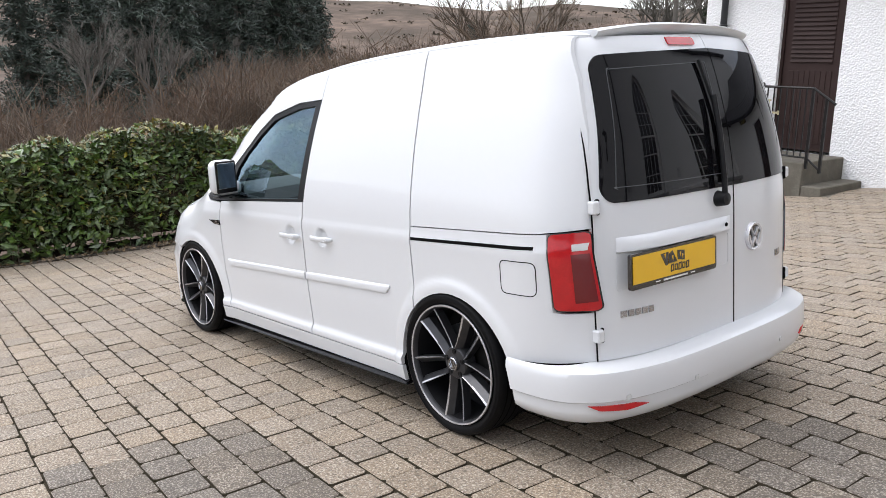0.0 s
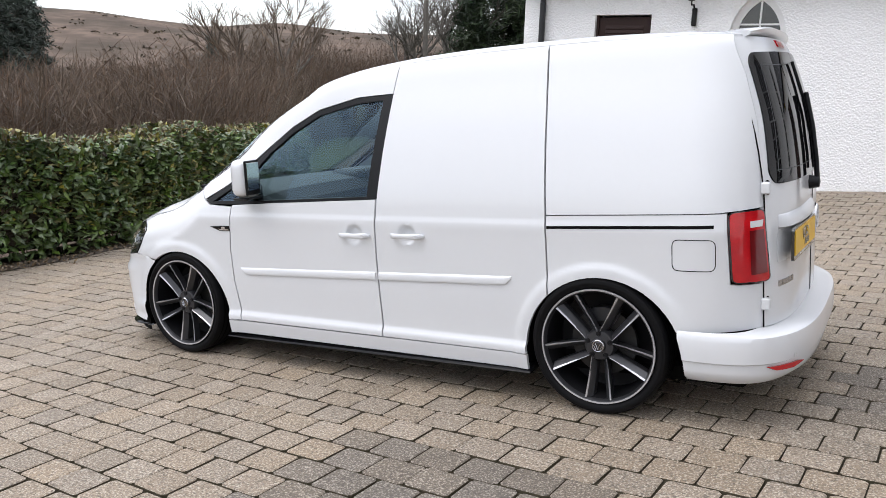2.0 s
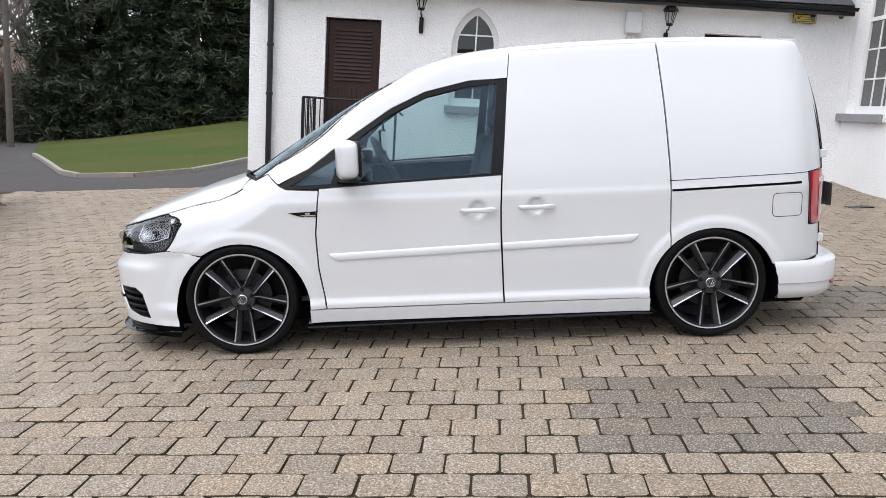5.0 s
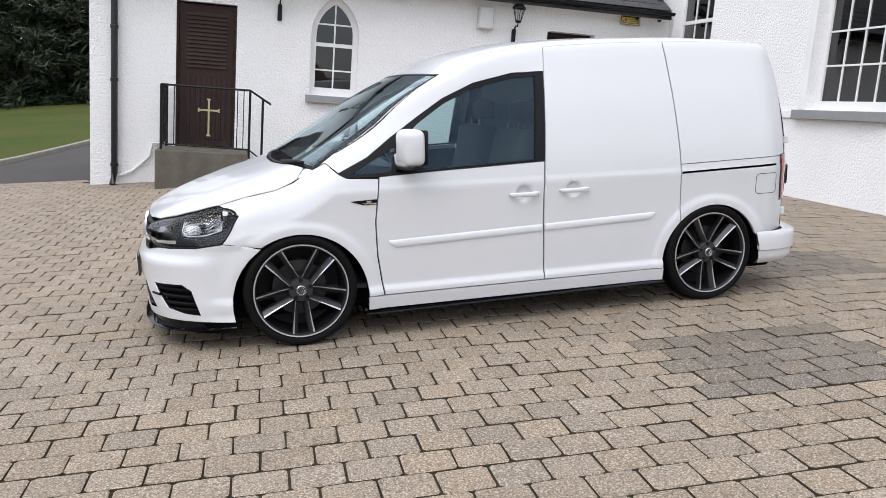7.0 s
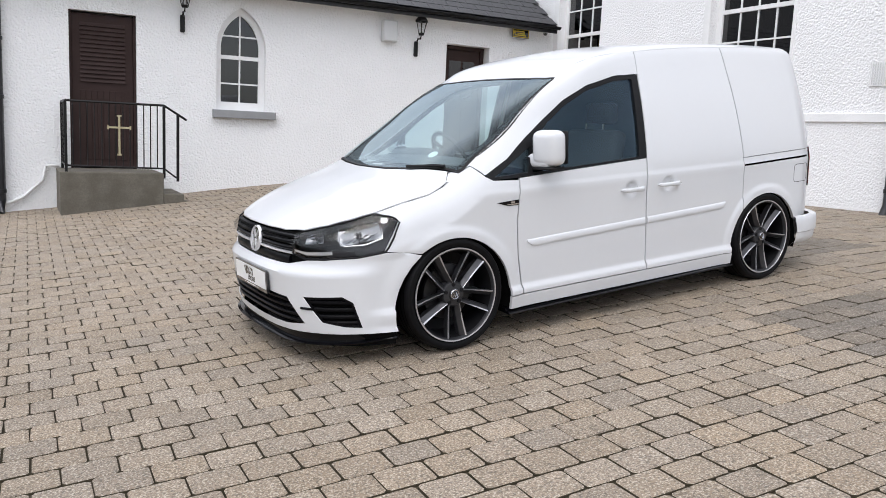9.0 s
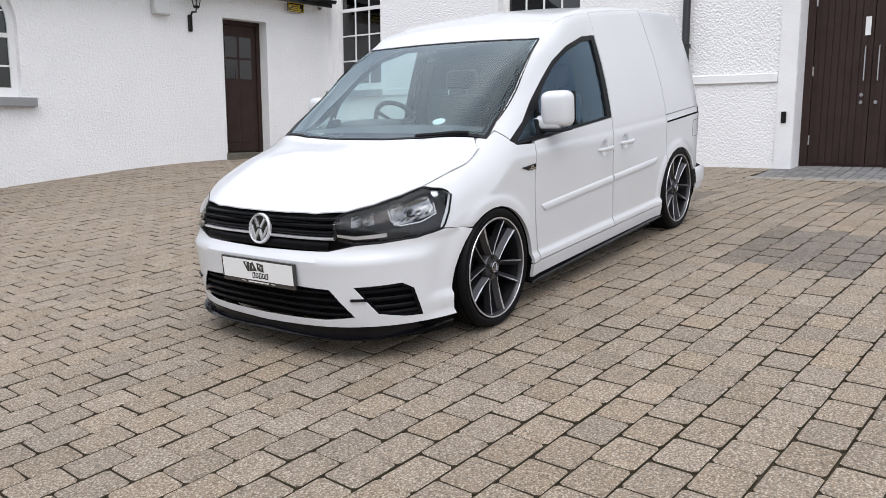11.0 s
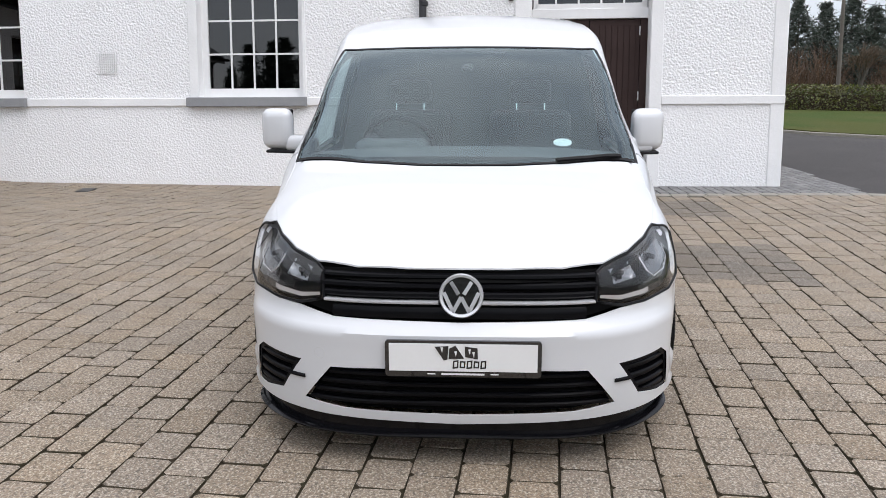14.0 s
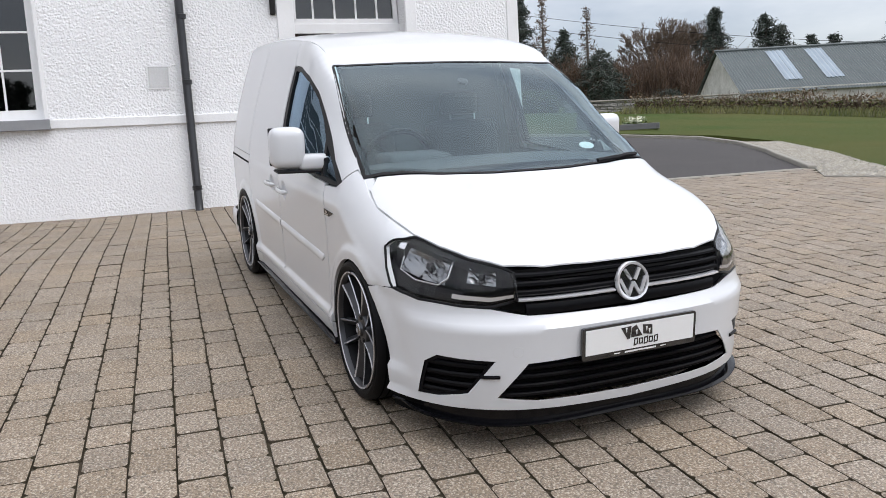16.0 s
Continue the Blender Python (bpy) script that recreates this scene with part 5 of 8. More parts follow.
    sk.faces.new(rings[0]), sk.faces.new(rings[-1])
    bmesh.ops.recalc_face_normals(sk, faces=sk.faces)
    part("side_skirt", sk, M_SKIRT, van, "gloss black side skirt", False)
    # wheel-arch liners
    for (cx, cz, rr) in ARCHES:
        ln = bmesh.new()
        a_pts = arc(cx, cz, rr + 0.012, -12, 192, 26)
        r0 = [ln.verts.new((x, sgn * (side(x, max(z, 0.16)) - 0.016), z)) for x, z in a_pts]
        r1 = [ln.verts.new((x, sgn * 0.42, z)) for x, z in a_pts]
        for i in range(len(a_pts) - 1):
            ln.faces.new((r0[i], r0[i + 1], r1[i + 1], r1[i]))
        ln.faces.new(r1)
        part("arch_liner", ln, M_GAP, van)
    # mirror
    my = -0.038 if sgn > 0 else 0.040
    mc = box(1.966, 2.085, 0.868 + my, 1.035 + my, 0.994, 1.202, 0.046, seg=4)
    box(1.978, 2.078, 0.790, 0.95, 0.984, 1.066, 0.028, bm=mc, seg=3)
    for v in mc.verts:
        v.co.y *= sgn
        v.co.x -= (abs(v.co.y) - 0.95) * 0.25
    bmesh.ops.recalc_face_normals(mc, faces=mc.faces)
    mirror = part("door_mirror", mc, M_PAINT, door, "white door mirror", True)
    mb = box(1.972, 2.08, 0.79, 1.012 + my, 0.974, 0.988, 0.005)
    box(1.985, 2.085, 0.77, 0.835, 0.948, 1.052, 0.018, bm=mb, seg=2)
    box(1.958, 1.972, 0.878 + my, 1.026 + my, 1.004, 1.194, 0.005, bm=mb)
    for v in mb.verts:
        v.co.y *= sgn
        v.co.x -= (abs(v.co.y) - 0.95) * 0.25
    bmesh.ops.recalc_face_normals(mb, faces=mb.faces)
    part("mirror_base", mb, M_BLACK, mirror, "black mirror base", True)
    mg = box(1.954, 1.958, 0.890 + my, 1.016 + my, 1.03, 1.182, 0.001)
    for v in mg.verts:
        v.co.y *= sgn
        v.co.x -= (abs(v.co.y) - 0.95) * 0.25
    part("mirror_glass", mg, M_CHROME, mirror, "mirror glass")

# dark inner shell behind the gaps
for sgn in (1, -1):
    low = [(2.26, 0.21)] + [(2.2, 0.93), (1.14, 0.95), (1.10, 1.46), (1.10, 1.60), (0.0, 1.62), (-0.46, 1.55), (-0.60, 1.3), (-0.63, 0.9), (-0.63, 0.45), (-0.40, 0.44)] + arc(R_ARCH[0], R_ARCH[1], R_ARCH[2] + 0.02, 150, 0, 12)
    part("inner_panel", sheet([low], lambda a, b: side_p(a, b, -0.028, sgn), 0.08), M_GAP, van)
part("floor_pan", box(-0.62, 3.2, -0.72, 0.72, 0.15, 0.24, 0.02), M_GAP, van, "black underside")

# roof and bonnet
ROOF = [(x, roof_edge(x)) for x in (-0.5, -0.4, -0.2, 0.3, 1.1, 1.4, 1.64, 1.775)] + [(1.797, 0.60), (1.808, 0.45), (1.814, 0.2), (1.815, 0.0)]
ROOF = [(-0.57, 0.0), (-0.57, 0.40), (-0.55, 0.55)] + ROOF
full = lambda half: half + [(a, -b) for a, b in half[::-1] if abs(b) > 1e-9]
part("roof", sheet([inset(full(ROOF), 0.001)], top_p, (0.06, 0.05), inward=(0, 0, -0.02)), M_PAINT, van, "white roof", True)
BONNET = [(2.742, 0.0), (2.735, 0.2), (2.70, 0.45), (2.645, 0.66), (2.615, 0.725), (2.66, 0.774), (2.78, 0.787), (2.95, 0.772), (3.09, 0.7405), (3.21, 0.686), (3.32, 0.61), (3.41, 0.51), (3.463, 0.36), (3.482, 0.18), (3.487, 0.0)]
bonnet = part("bonnet", sheet([inset(full(BONNET), GAP)], lambda a, b: top_p(a, b, 0.002), (0.045, 0.045), inward=(0, 0, -0.006)), M_PAINT, van, "white bonnet", True)
part("bonnet_shell", sheet([inset(full(BONNET), -0.02)], lambda a, b: top_p(a, min(0.84, max(-0.84, b)), -0.03), (0.1, 0.1)), M_GAP, van)

for sgn in (1, -1):
    part("pillar_foot", sheet([[(2.575, sgn * 0.770), (2.603, sgn * 0.738), (2.613, sgn * 0.729), (2.657, sgn * 0.769), (2.64, sgn * 0.777), (2.58, sgn * 0.775)]], lambda a, b: top_p(a, b, -0.003), 0.02), M_PAINT, van, smooth=True)

# windscreen with black border, scuttle and wipers
SCREEN = [(1.818, 0.0), (1.817, 0.2), (1.811, 0.45), (1.800, 0.60), (1.781, 0.664)] + [(x, roof_edge(x) + 0.001) for x in (1.80, 1.85, 1.9, 2.0, 2.1, 2.2, 2.3, 2.4, 2.5, 2.572)] + [ (2.60, 0.735), (2.632, 0.66), (2.69, 0.45), (2.722, 0.2), (2.728, 0.0)]
screen = part("windscreen", sheet([full(SCREEN)], lambda a, b: top_p(a, b, -0.002), (0.06, 0.05)), M_SCREEN, van, "clear curved windscreen", True)
screen.visible_shadow = False
part("screen_border", band(full(SCREEN), 0.040, lambda a, b, h: top_p(a, b, -0.006 + h), 0.001), M_GAP, screen, "black windscreen border", True)
part("screen_border", sheet([[(1.825, 0.22), (1.825, -0.22), (1.885, -0.185), (1.885, 0.185)]], lambda a, b: top_p(a, b, -0.007), 0.06), M_GAP, screen)
part("screen_seal", band(full(SCREEN), 0.014, lambda a, b, h: top_p(a, b, -0.0012 + h), 0.0016), M_BLACK, screen, "black rubber seal round the windscreen", True)
part("scuttle", sheet([[(2.70, 0.0), (2.66, 0.45), (2.60, 0.66), (2.64, 0.68), (2.75, 0.45), (2.78, 0.0), (2.75, -0.45), (2.64, -0.68), (2.60, -0.66), (2.66, -0.45)]], lambda a, b: top_p(min(a, 2.74), b, -0.018), 0.06), M_BLACK, van, "black scuttle panel")
for pts in ([(2.695, 0.40), (2.665, 0.54), (2.612, 0.69)],):
    part("wiper", tube([top_p(a, b, 0.014) for a, b in resample(pts, 0.06, False)], 0.010, 6), M_BLACK, van, "black wiper arm", True)
part("mirror_pad", lathe([(0.0, 0.0), (0.028, 0.0), (0.028, 0.012), (0.0, 0.012)], "z", 16), M_BLACK, screen).matrix_basis = Matrix.Translation(top_p(1.985, 0.0, -0.03)) @ pose(0, 0, 0, 0, 30, 0)
part("tax_disc", lathe([(0.0, 0.0), (0.036, 0.0), (0.036, 0.002), (0.0, 0.002)], "z", 24), M_PAPER, screen, "round paper sticker").matrix_basis = Matrix.Translation(top_p(2.535, 0.44, -0.012)) @ pose(0, 0, 0, 0, 32, 0) @ Matrix.Diagonal((0.8, 1.15, 1, 1))

# ---- front end ----
P1 = by_y((0, 0.374), (0.279, 0.374), (0.459, 0.367), (0.575, 0.380), (0.755, 0.388), (0.787, 0.355)) + by_x((3.055, 0.345))
P1 += by_x(*[(at_arch(F_ARCH, z)[0], z) for z in (0.40, 0.46, 0.52, 0.575)]) + by_x((2.98, 0.598), (3.095, 0.610)) + by_y((0.806, 0.590), (0.697, 0.581), (0.594, 0.575), (0.454, 0.547), (0, 0.539))
P2 = by_y((0, 0.197), (0.416, 0.208), (0.573, 0.228), (0.459, 0.367), (0.575, 0.380), (0.668, 0.242), (0.755, 0.218), (0.808, 0.212), (0.787, 0.355)) + by_x((3.055, 0.345))
P2 += by_x(*[(at_arch(F_ARCH, z)[0], z) for z in (0.30, 0.24, 0.175)]) + by_y((0.80, 0.178), (0.623, 0.178), (0.416, 0.172), (0, 0.158))
bump_f = part("front_bumper", sheet([P1, P2], lambda s, z: nose_p(s, z), (0.03, 0.02), inward=(-0.006, 0, 0), mirror=True), M_PAINT, van, "white front bumper", True)


def both(name, outline, out, material, parent, label="", step=0.04, depth=None, smooth=True):
    return part(name, sheet([outline], lambda s, z: nose_p(s, z, out), step, inward=depth, mirror=True), material, parent, label, smooth)


UP_GRILLE = by_y((0, 0.724), (0.30, 0.722), (0.524, 0.712), (0.495, 0.606), (0.594, 0.580), (0.454, 0.550), (0, 0.542))
grille = both("grille", UP_GRILLE, -0.02, M_GAP, van, "black upper grille with a chrome bar")
LOW_GRILLE = by_y((0, 0.374), (0.279, 0.374), (0.459, 0.367), (0.573, 0.228), (0.416, 0.208), (0, 0.197))
low_grille = both("lower_grille", LOW_GRILLE, -0.035, M_GAP, van, "black lower grille")


def nose_bar(name, y0, y1, z, h, out, material, parent, sgns=(0,), dz=0.0, label=""):
    """A rounded bar across the nose from y0 to y1."""
    bm = bmesh.new()
    for sg in sgns:
        n = max(6, int(abs(y1 - y0) / 0.035))
        rings = []
        for i in range(n + 1):
            y = y0 + (y1 - y0) * i / n
            sg_i = sg if sg else (1 if y >= 0 else -1)
            s = along(abs(y), 2, 0)
            zz = z + dz * abs(y)
            rings.append([bm.verts.new(nose_p(s, zz + h * b, out + a, sg_i)) for a, b in ((-0.02, 0.9), (0.0, 1.0), (0.006, 0.5), (0.006, -0.4), (0.0, -1.0), (-0.02, -0.9))])
        for i in range(n):
            for k in range(5):
                bm.faces.new((rings[i][k], rings[i][k + 1], rings[i + 1][k + 1], rings[i + 1][k]))
        bm.faces.new(rings[0]), bm.faces.new(rings[-1])
    bmesh.ops.recalc_face_normals(bm, faces=bm.faces)
    return part(name, bm, material, parent, label, True)


nose_bar("slat", -0.512, 0.512, 0.696, 0.009, -0.008, M_GRILLE, grille)
nose_bar("slat", -0.508, 0.508, 0.664, 0.011, -0.006, M_GRILLE, grille)
nose_bar("slat", -0.498, 0.498, 0.632, 0.011, -0.006, M_GRILLE, grille)
nose_bar("slat", -0.46, 0.46, 0.570, 0.020, -0.007, M_GRILLE, grille)
nose_bar("chrome_bar", 0.07, 0.492, 0.6065, 0.0065, 0.000, M_SILVER, grille, label="thin chrome bar")
nose_bar("chrome_bar", -0.492, -0.07, 0.6065, 0.0065, 0.000, M_SILVER, grille, label="thin chrome bar")
for z, w in ((0.345, 0.47), (0.308, 0.50), (0.270, 0.53), (0.234, 0.555)):
    nose_bar("slat", -w, w, z, 0.009, -0.016, M_GRILLE, low_grille)
FOG = by_y((0.575, 0.380), (0.755, 0.388), (0.787, 0.355), (0.808, 0.212), (0.755, 0.218), (0.668, 0.242))
for sg in (1, -1):
    fog = part("fog_grille", sheet([FOG], lambda s, z: nose_p(s, z, -0.035, sg), 0.04), M_GAP, van, "black side air intake", True)
    for z, a, b in ((0.352, 0.585, 0.792), (0.312, 0.615, 0.797), (0.272, 0.640, 0.802), (0.238, 0.672, 0.806)):
        nose_bar("slat", a, b, z, 0.011, -0.014, M_GRILLE, fog, (sg,))
    part("intake_frame", band(FOG, 0.014, lambda s, z, h: nose_p(s, z, -0.014 + h, sg), 0.008), M_GRILLE, fog, smooth=True)
    nose_bar("fin", 0.562, 0.63, 0.316, 0.007, 0.004, M_GRILLE, fog, (sg,), label="small black fin")

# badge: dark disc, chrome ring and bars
def emblem(parent, place, r, tilt):
    e = part("emblem_disc", lathe([(0.0, 0.006), (r * 0.9, 0.006), (r * 0.97, 0.0)], "z", 40), M_GLOSSBLACK, parent, "round emblem", True)
    e.matrix_basis = place @ tilt
    ring = part("emblem_ring", lathe([(r * 0.82, 0.006), (r * 0.84, 0.012), (r * 0.95, 0.013), (r, 0.006), (r, -0.004)], "z", 40), M_SILVER, e, "chrome ring", True)
    for (x0, y0), (x1, y1) in (((-0.46, 0.62), (-0.12, 0.06)), ((0.46, 0.62), (0.12, 0.06)), ((-0.78, 0.15), (-0.36, -0.72)), ((0.78, 0.15), (0.36, -0.72)), ((-0.36, -0.72), (0.0, -0.06)), ((0.36, -0.72), (0.0, -0.06)), ((-0.46, 0.62), (-0.12, 0.06))):
        d = Vector((x1 - x0, y1 - y0)).normalized()
        q = Vector((-d.y, d.x)) * 0.085
        o = [((x0 + q.x) * r, (y0 + q.y) * r), ((x1 + q.x) * r, (y1 + q.y) * r), ((x1 - q.x) * r, (y1 - q.y) * r), ((x0 - q.x) * r, (y0 - q.y) * r)]
        part("emblem_bar", prism(o, 0.006, lambda a, b, dd: Vector((a, b, 0.006 + dd))), M_SILVER, e)
    return e


emblem(grille, Matrix.Translation((3.512, 0.010, 0.634)), 0.078, Matrix(((0, 0, 1, 0), (1, 0, 0, 0), (0, 1, 0, 0), (0, 0, 0, 1))) @ pose(0, 0, 0, -12, 0, 0))


def plaque(parent, name, place, w, h, face, label):
    """A number plate in its black holder, with dark blocks for its markings."""
    p = part(name, prism(rounded(rect(-w / 2 - 0.014, w / 2 + 0.014, -h / 2 - 0.022, h / 2 + 0.010), 0.012), 0.012, lambda a, b, d: Vector((a, b, d)), bevel=0.002), M_GLOSSBLACK, parent, label)
    p.matrix_basis = place
    part("plate_face", prism(rect(-w / 2, w / 2, -h / 2, h / 2), 0.003, lambda a, b, d: Vector((a, b, 0.0125 + d))), face, p)
    for o in ([(-0.098, 0.040), (-0.050, 0.043), (-0.054, -0.006), (-0.066, -0.010)], [(-0.047, 0.034), (-0.026, 0.045), (0.004, -0.002), (-0.050, -0.004)], [(0.006, 0.042), (0.050, 0.036), (0.052, -0.004), (0.008, 0.004)]):
        part("marking", prism(o, 0.002, lambda a, b, d: Vector((a, b, 0.0156 + d))), M_GLOSSBLACK, p)
    for a, b in ((-0.074, 0.028), (-0.026, 0.014), (0.022, 0.022), (0.036, 0.012)):
        part("marking_bar", prism([(a - 0.004, b + 0.010), (a + 0.005, b + 0.011), (a + 0.002, b - 0.010)], 0.001, lambda x, y, d: Vector((x, y, 0.0178 + d))), face, p)
    for k in range(5):
        x0 = -0.036 + 0.024 * k
        o = [(x0, -0.040 + 0.003 * (k % 2)), (x0 + 0.020, -0.037), (x0 + 0.021, -0.008 - 0.004 * (k % 2)), (x0 + 0.002, -0.011)]
        part("marking_frame", band(o, 0.005, lambda x, y, h: Vector((x, y, 0.0156 + h)), 0.0012, 0.05), M_GLOSSBLACK, p)
    part("marking_bar", prism(rect(-0.075, 0.075, -h / 2 - 0.0145, -h / 2 - 0.008), 0.001, lambda x, y, d: Vector((x, y, 0.0122 + d))), M_WHITEPLATE, p)
    for s in (-1, 1):
        part("marking_bar", prism(rect(s * 0.11 - 0.014, s * 0.11 + 0.014, -h / 2 - 0.013, -h / 2 - 0.009), 0.001, lambda x, y, d: Vector((x, y, 0.0122 + d))), M_WHITEPLATE, p)
    return p


plaque(bump_f, "number_plate", Matrix.Translation((3.558, 0.018, 0.428)) @ Matrix(((0, 0, 1, 0), (1, 0, 0, 0), (0, 1, 0, 0), (0, 0, 0, 1))), 0.515, 0.100, M_WHITEPLATE, "white front plate in a black holder")
tow = part("tow_cap", band(arc(along(0.498, 2, 0), 0.415, 0.022, 0, 345, 23), 0.0028, lambda s, z, h: nose_p(s, z, 0.0005 + h, -1), 0.0006, 0.01), M_GREYBOX, bump_f, "round tow-eye cover")

# splitter
sp = bmesh.new()
rings = []
for i in range(-40, 41):
    t = i / 40
    s = abs(t) * along(3.05, 1, 0)
    sg = 1 if t >= 0 else -1
    lift = 0.016 * max(0, abs(t) - 0.5) / 0.5
    reach = 1.0 - 0.75 * ease(abs(t), 0.72, 1.0)
    ring = []
    for o, z in ((-0.16 if abs(t) < 0.8 else -0.08, 0.106), (0.000 * reach, 0.098), (0.016 * reach, 0.097), (0.018 * reach, 0.102), (0.002 * reach, 0.108), (-0.022, 0.112), (-0.026, 0.155)):
        p = nose_p(s, 0.42, o - 0.019, sg)
        ring.append(sp.verts.new((p.x, p.y, z + 0.017 + lift)))
    rings.append(ring)
for i in range(len(rings) - 1):
    for k in range(6):
        sp.faces.new((rings[i][k], rings[i][k + 1], rings[i + 1][k + 1], rings[i + 1][k]))
bmesh.ops.recalc_face_normals(sp, faces=sp.faces)
part("splitter", sp, M_SKIRT, van, "gloss black front splitter")
part("lower_lip", sheet([by_y((0, 0.10), (0.86, 0.10)) + by_x((3.06, 0.10), (3.06, 0.18)) + by_y((0.62, 0.182), (0.416, 0.176), (0, 0.162))], lambda s, z: nose_p(s, z, -0.03), (0.04, 0.04), mirror=True), M_GAP, van, "black lower lip")

# headlights: a clear lens stretched between the bonnet's edge and the bumper's
def curve_at(pts, u):
    ls = [0.0]
    for p, q in zip(pts, pts[1:]):
        ls.append(ls[-1] + (q - p).length)
    d = u * ls[-1]
    for k in range(len(pts) - 1):
        if d <= ls[k + 1] or k == len(pts) - 2:
            return pts[k].lerp(pts[k + 1], min(1.0, max(0.0, (d - ls[k]) / (ls[k + 1] - ls[k]))))


LAMP_TIP = nose_p(along(2.998, 1, 0), 0.763)
LAMP_TOP = [nose_p(along(0.524, 2, 0), 0.708)] + [Vector((x, y, top(x, y) - 0.006)) for x, y in ((3.405, 0.516), (3.32, 0.613), (3.21, 0.688), (3.14, 0.7185), (3.095, 0.738), (3.074, 0.764))] + [nose_p(along(x, 1, 0), z) for x, z in ((3.045, 0.797), (3.018, 0.788))] + [LAMP_TIP]
LAMP_LOW = [nose_p(along(y, 2, 0), z) for y, z in ((0.495, 0.607), (0.594, 0.583), (0.697, 0.585), (0.806, 0.594))] + [nose_p(along(x, 1, 0), z) for x, z in ((3.093, 0.616), (3.045, 0.685))] + [LAMP_TIP]


def lamp_p(u, v, out=0.0, sgn=1):
    """A point of the headlight: u from the grille outwards, v upwards, out along its facing."""
    a, b = curve_at(LAMP_LOW, u), curve_at(LAMP_TOP, u)
    n = Vector((1.0 - 0.72 * u, 0.30 + 0.70 * u, 0.22)).normalized()
    p = a.lerp(b, v) + n * (out + 0.030 * 4 * v * (1 - v) * (1 - u * u))
    return Vector((p.x, sgn * p.y, p.z))


def lamp_grid(u0, u1, v0, v1, nu, nv, out, sgn, bowl=0.0, jig=0.0, seed=0):
    """A patch inside the headlight, hollowed like a bowl and broken into facets."""
    rg, bm = random.Random(seed), bmesh.new()
    g = []
    for i in range(nu + 1):
        g.append([])
        for j in range(nv + 1):
            a, b = 2 * i / nu - 1, 2 * j / nv - 1
            deep = bowl * (1 - min(1.0, a * a + b * b))
            g[-1].append(bm.verts.new(lamp_p(u0 + (u1 - u0) * i / nu, v0 + (v1 - v0) * j / nv, out - deep + rg.uniform(-jig, jig), sgn)))
    for i in range(nu):
        for j in range(nv):
            bm.faces.new((g[i][j], g[i + 1][j], g[i + 1][j + 1], g[i][j + 1]))
    bmesh.ops.recalc_face_normals(bm, faces=bm.faces)
    return bm


for sg in (1, -1):
    hl = part("headlight", lamp_grid(0.0, 1.0, 0.0, 1.0, 14, 6, -0.060, sg), M_LAMPBLACK, van, "dark-housed headlight with a clear lens", True)
    part("housing_panel", lamp_grid(0.30, 0.90, 0.06, 0.30, 8, 2, -0.030, sg), M_LAMPGREY, hl, "dark grey inner panel")
    part("housing_panel", lamp_grid(0.34, 0.90, 0.88, 0.97, 8, 2, -0.018, sg), M_LAMPGREY, hl)
    part("reflector", lamp_grid(0.42, 0.76, 0.36, 0.84, 15, 10, -0.022, sg, 0.030, 0.002, 4), M_REFL, hl, "faceted bright main reflector")
    part("reflector", lamp_grid(0.12, 0.29, 0.50, 0.84, 9, 7, -0.022, sg, 0.022, 0.0018, 9), M_REFL, hl, "faceted bright inner reflector")
    part("reflector_rim", tube([lamp_p(u, v, -0.020, sg) for u, v in ((0.41, 0.84), (0.41, 0.5), (0.46, 0.33), (0.62, 0.29), (0.76, 0.36), (0.78, 0.6))], 0.003, 5), M_SILVER, hl, smooth=True)
    part("reflector_plate", lamp_grid(0.80, 0.86, 0.74, 0.90, 2, 2, -0.012, sg), M_SILVER, hl)
    for u, v in ((0.57, 0.60), (0.21, 0.68)):
        part("bulb", lathe([(0.0, 0.012), (0.010, 0.008), (0.012, -0.02)], "z", 12), M_LAMPGREY, hl, smooth=True).matrix_basis = Matrix.Translation(lamp_p(u, v, -0.034, sg)) @ Vector((0.9, 0.5 * sg, 0.0)).to_track_quat("Z", "Y").to_matrix().to_4x4()
    part("light_strip", lamp_grid(0.02, 0.36, 0.13, 0.23, 8, 1, -0.012, sg), M_SILVER, hl, "slim bright light strip", True)
    part("housing_rim", tube([lamp_p(k / 24, 0.0, 0.0, sg) for k in range(25)] + [lamp_p(1 - k / 24, 1.0, 0.0, sg) for k in range(1, 25)], 0.0055, 6, closed=True), M_LAMPBLACK, hl, smooth=True)
    lens = part("lens", lamp_grid(0.0, 1.0, 0.0, 1.0, 20, 8, 0.001, sg), M_LENS, hl, "clear lens", True)
    lens.visible_shadow = False

# ---- rear end ----
def rear_sheet(name, outline, material, parent, out=0.0, label="", depth=0.02, gap=0.0, step=0.04):
    o = inset(outline, gap) if gap else outline
    return part(name, sheet([o], lambda a, b: back_p(a, b, out), step, inward=(depth, 0, 0) if depth else None), material, parent, label, True)


SEAM = -0.10
EDGE = [(0.708, 0.432), (0.714, 0.70), (0.712, 0.95), (0.708, 1.1), (0.690, 1.32), (0.655, 1.52), (0.632, 1.61), (0.60, 1.655)]
ld = rear_sheet("rear_door", [(SEAM, 0.428)] + EDGE + [(SEAM, 1.67)], M_PAINT, van, gap=GAP)
rd = rear_sheet("rear_door", [(SEAM, 0.428)] + [(-a, b) for a, b in EDGE] + [(SEAM, 1.67)], M_PAINT, van, gap=GAP)
for sg, d in ((1, ld), (-1, rd)):
    part("door_seal", tube([back_p(sg * y, z, 0.0005) for y, z in resample(EDGE, 0.06, False)], 0.0032, 6), M_GAP, d, "thin dark seal round the rear door", True)
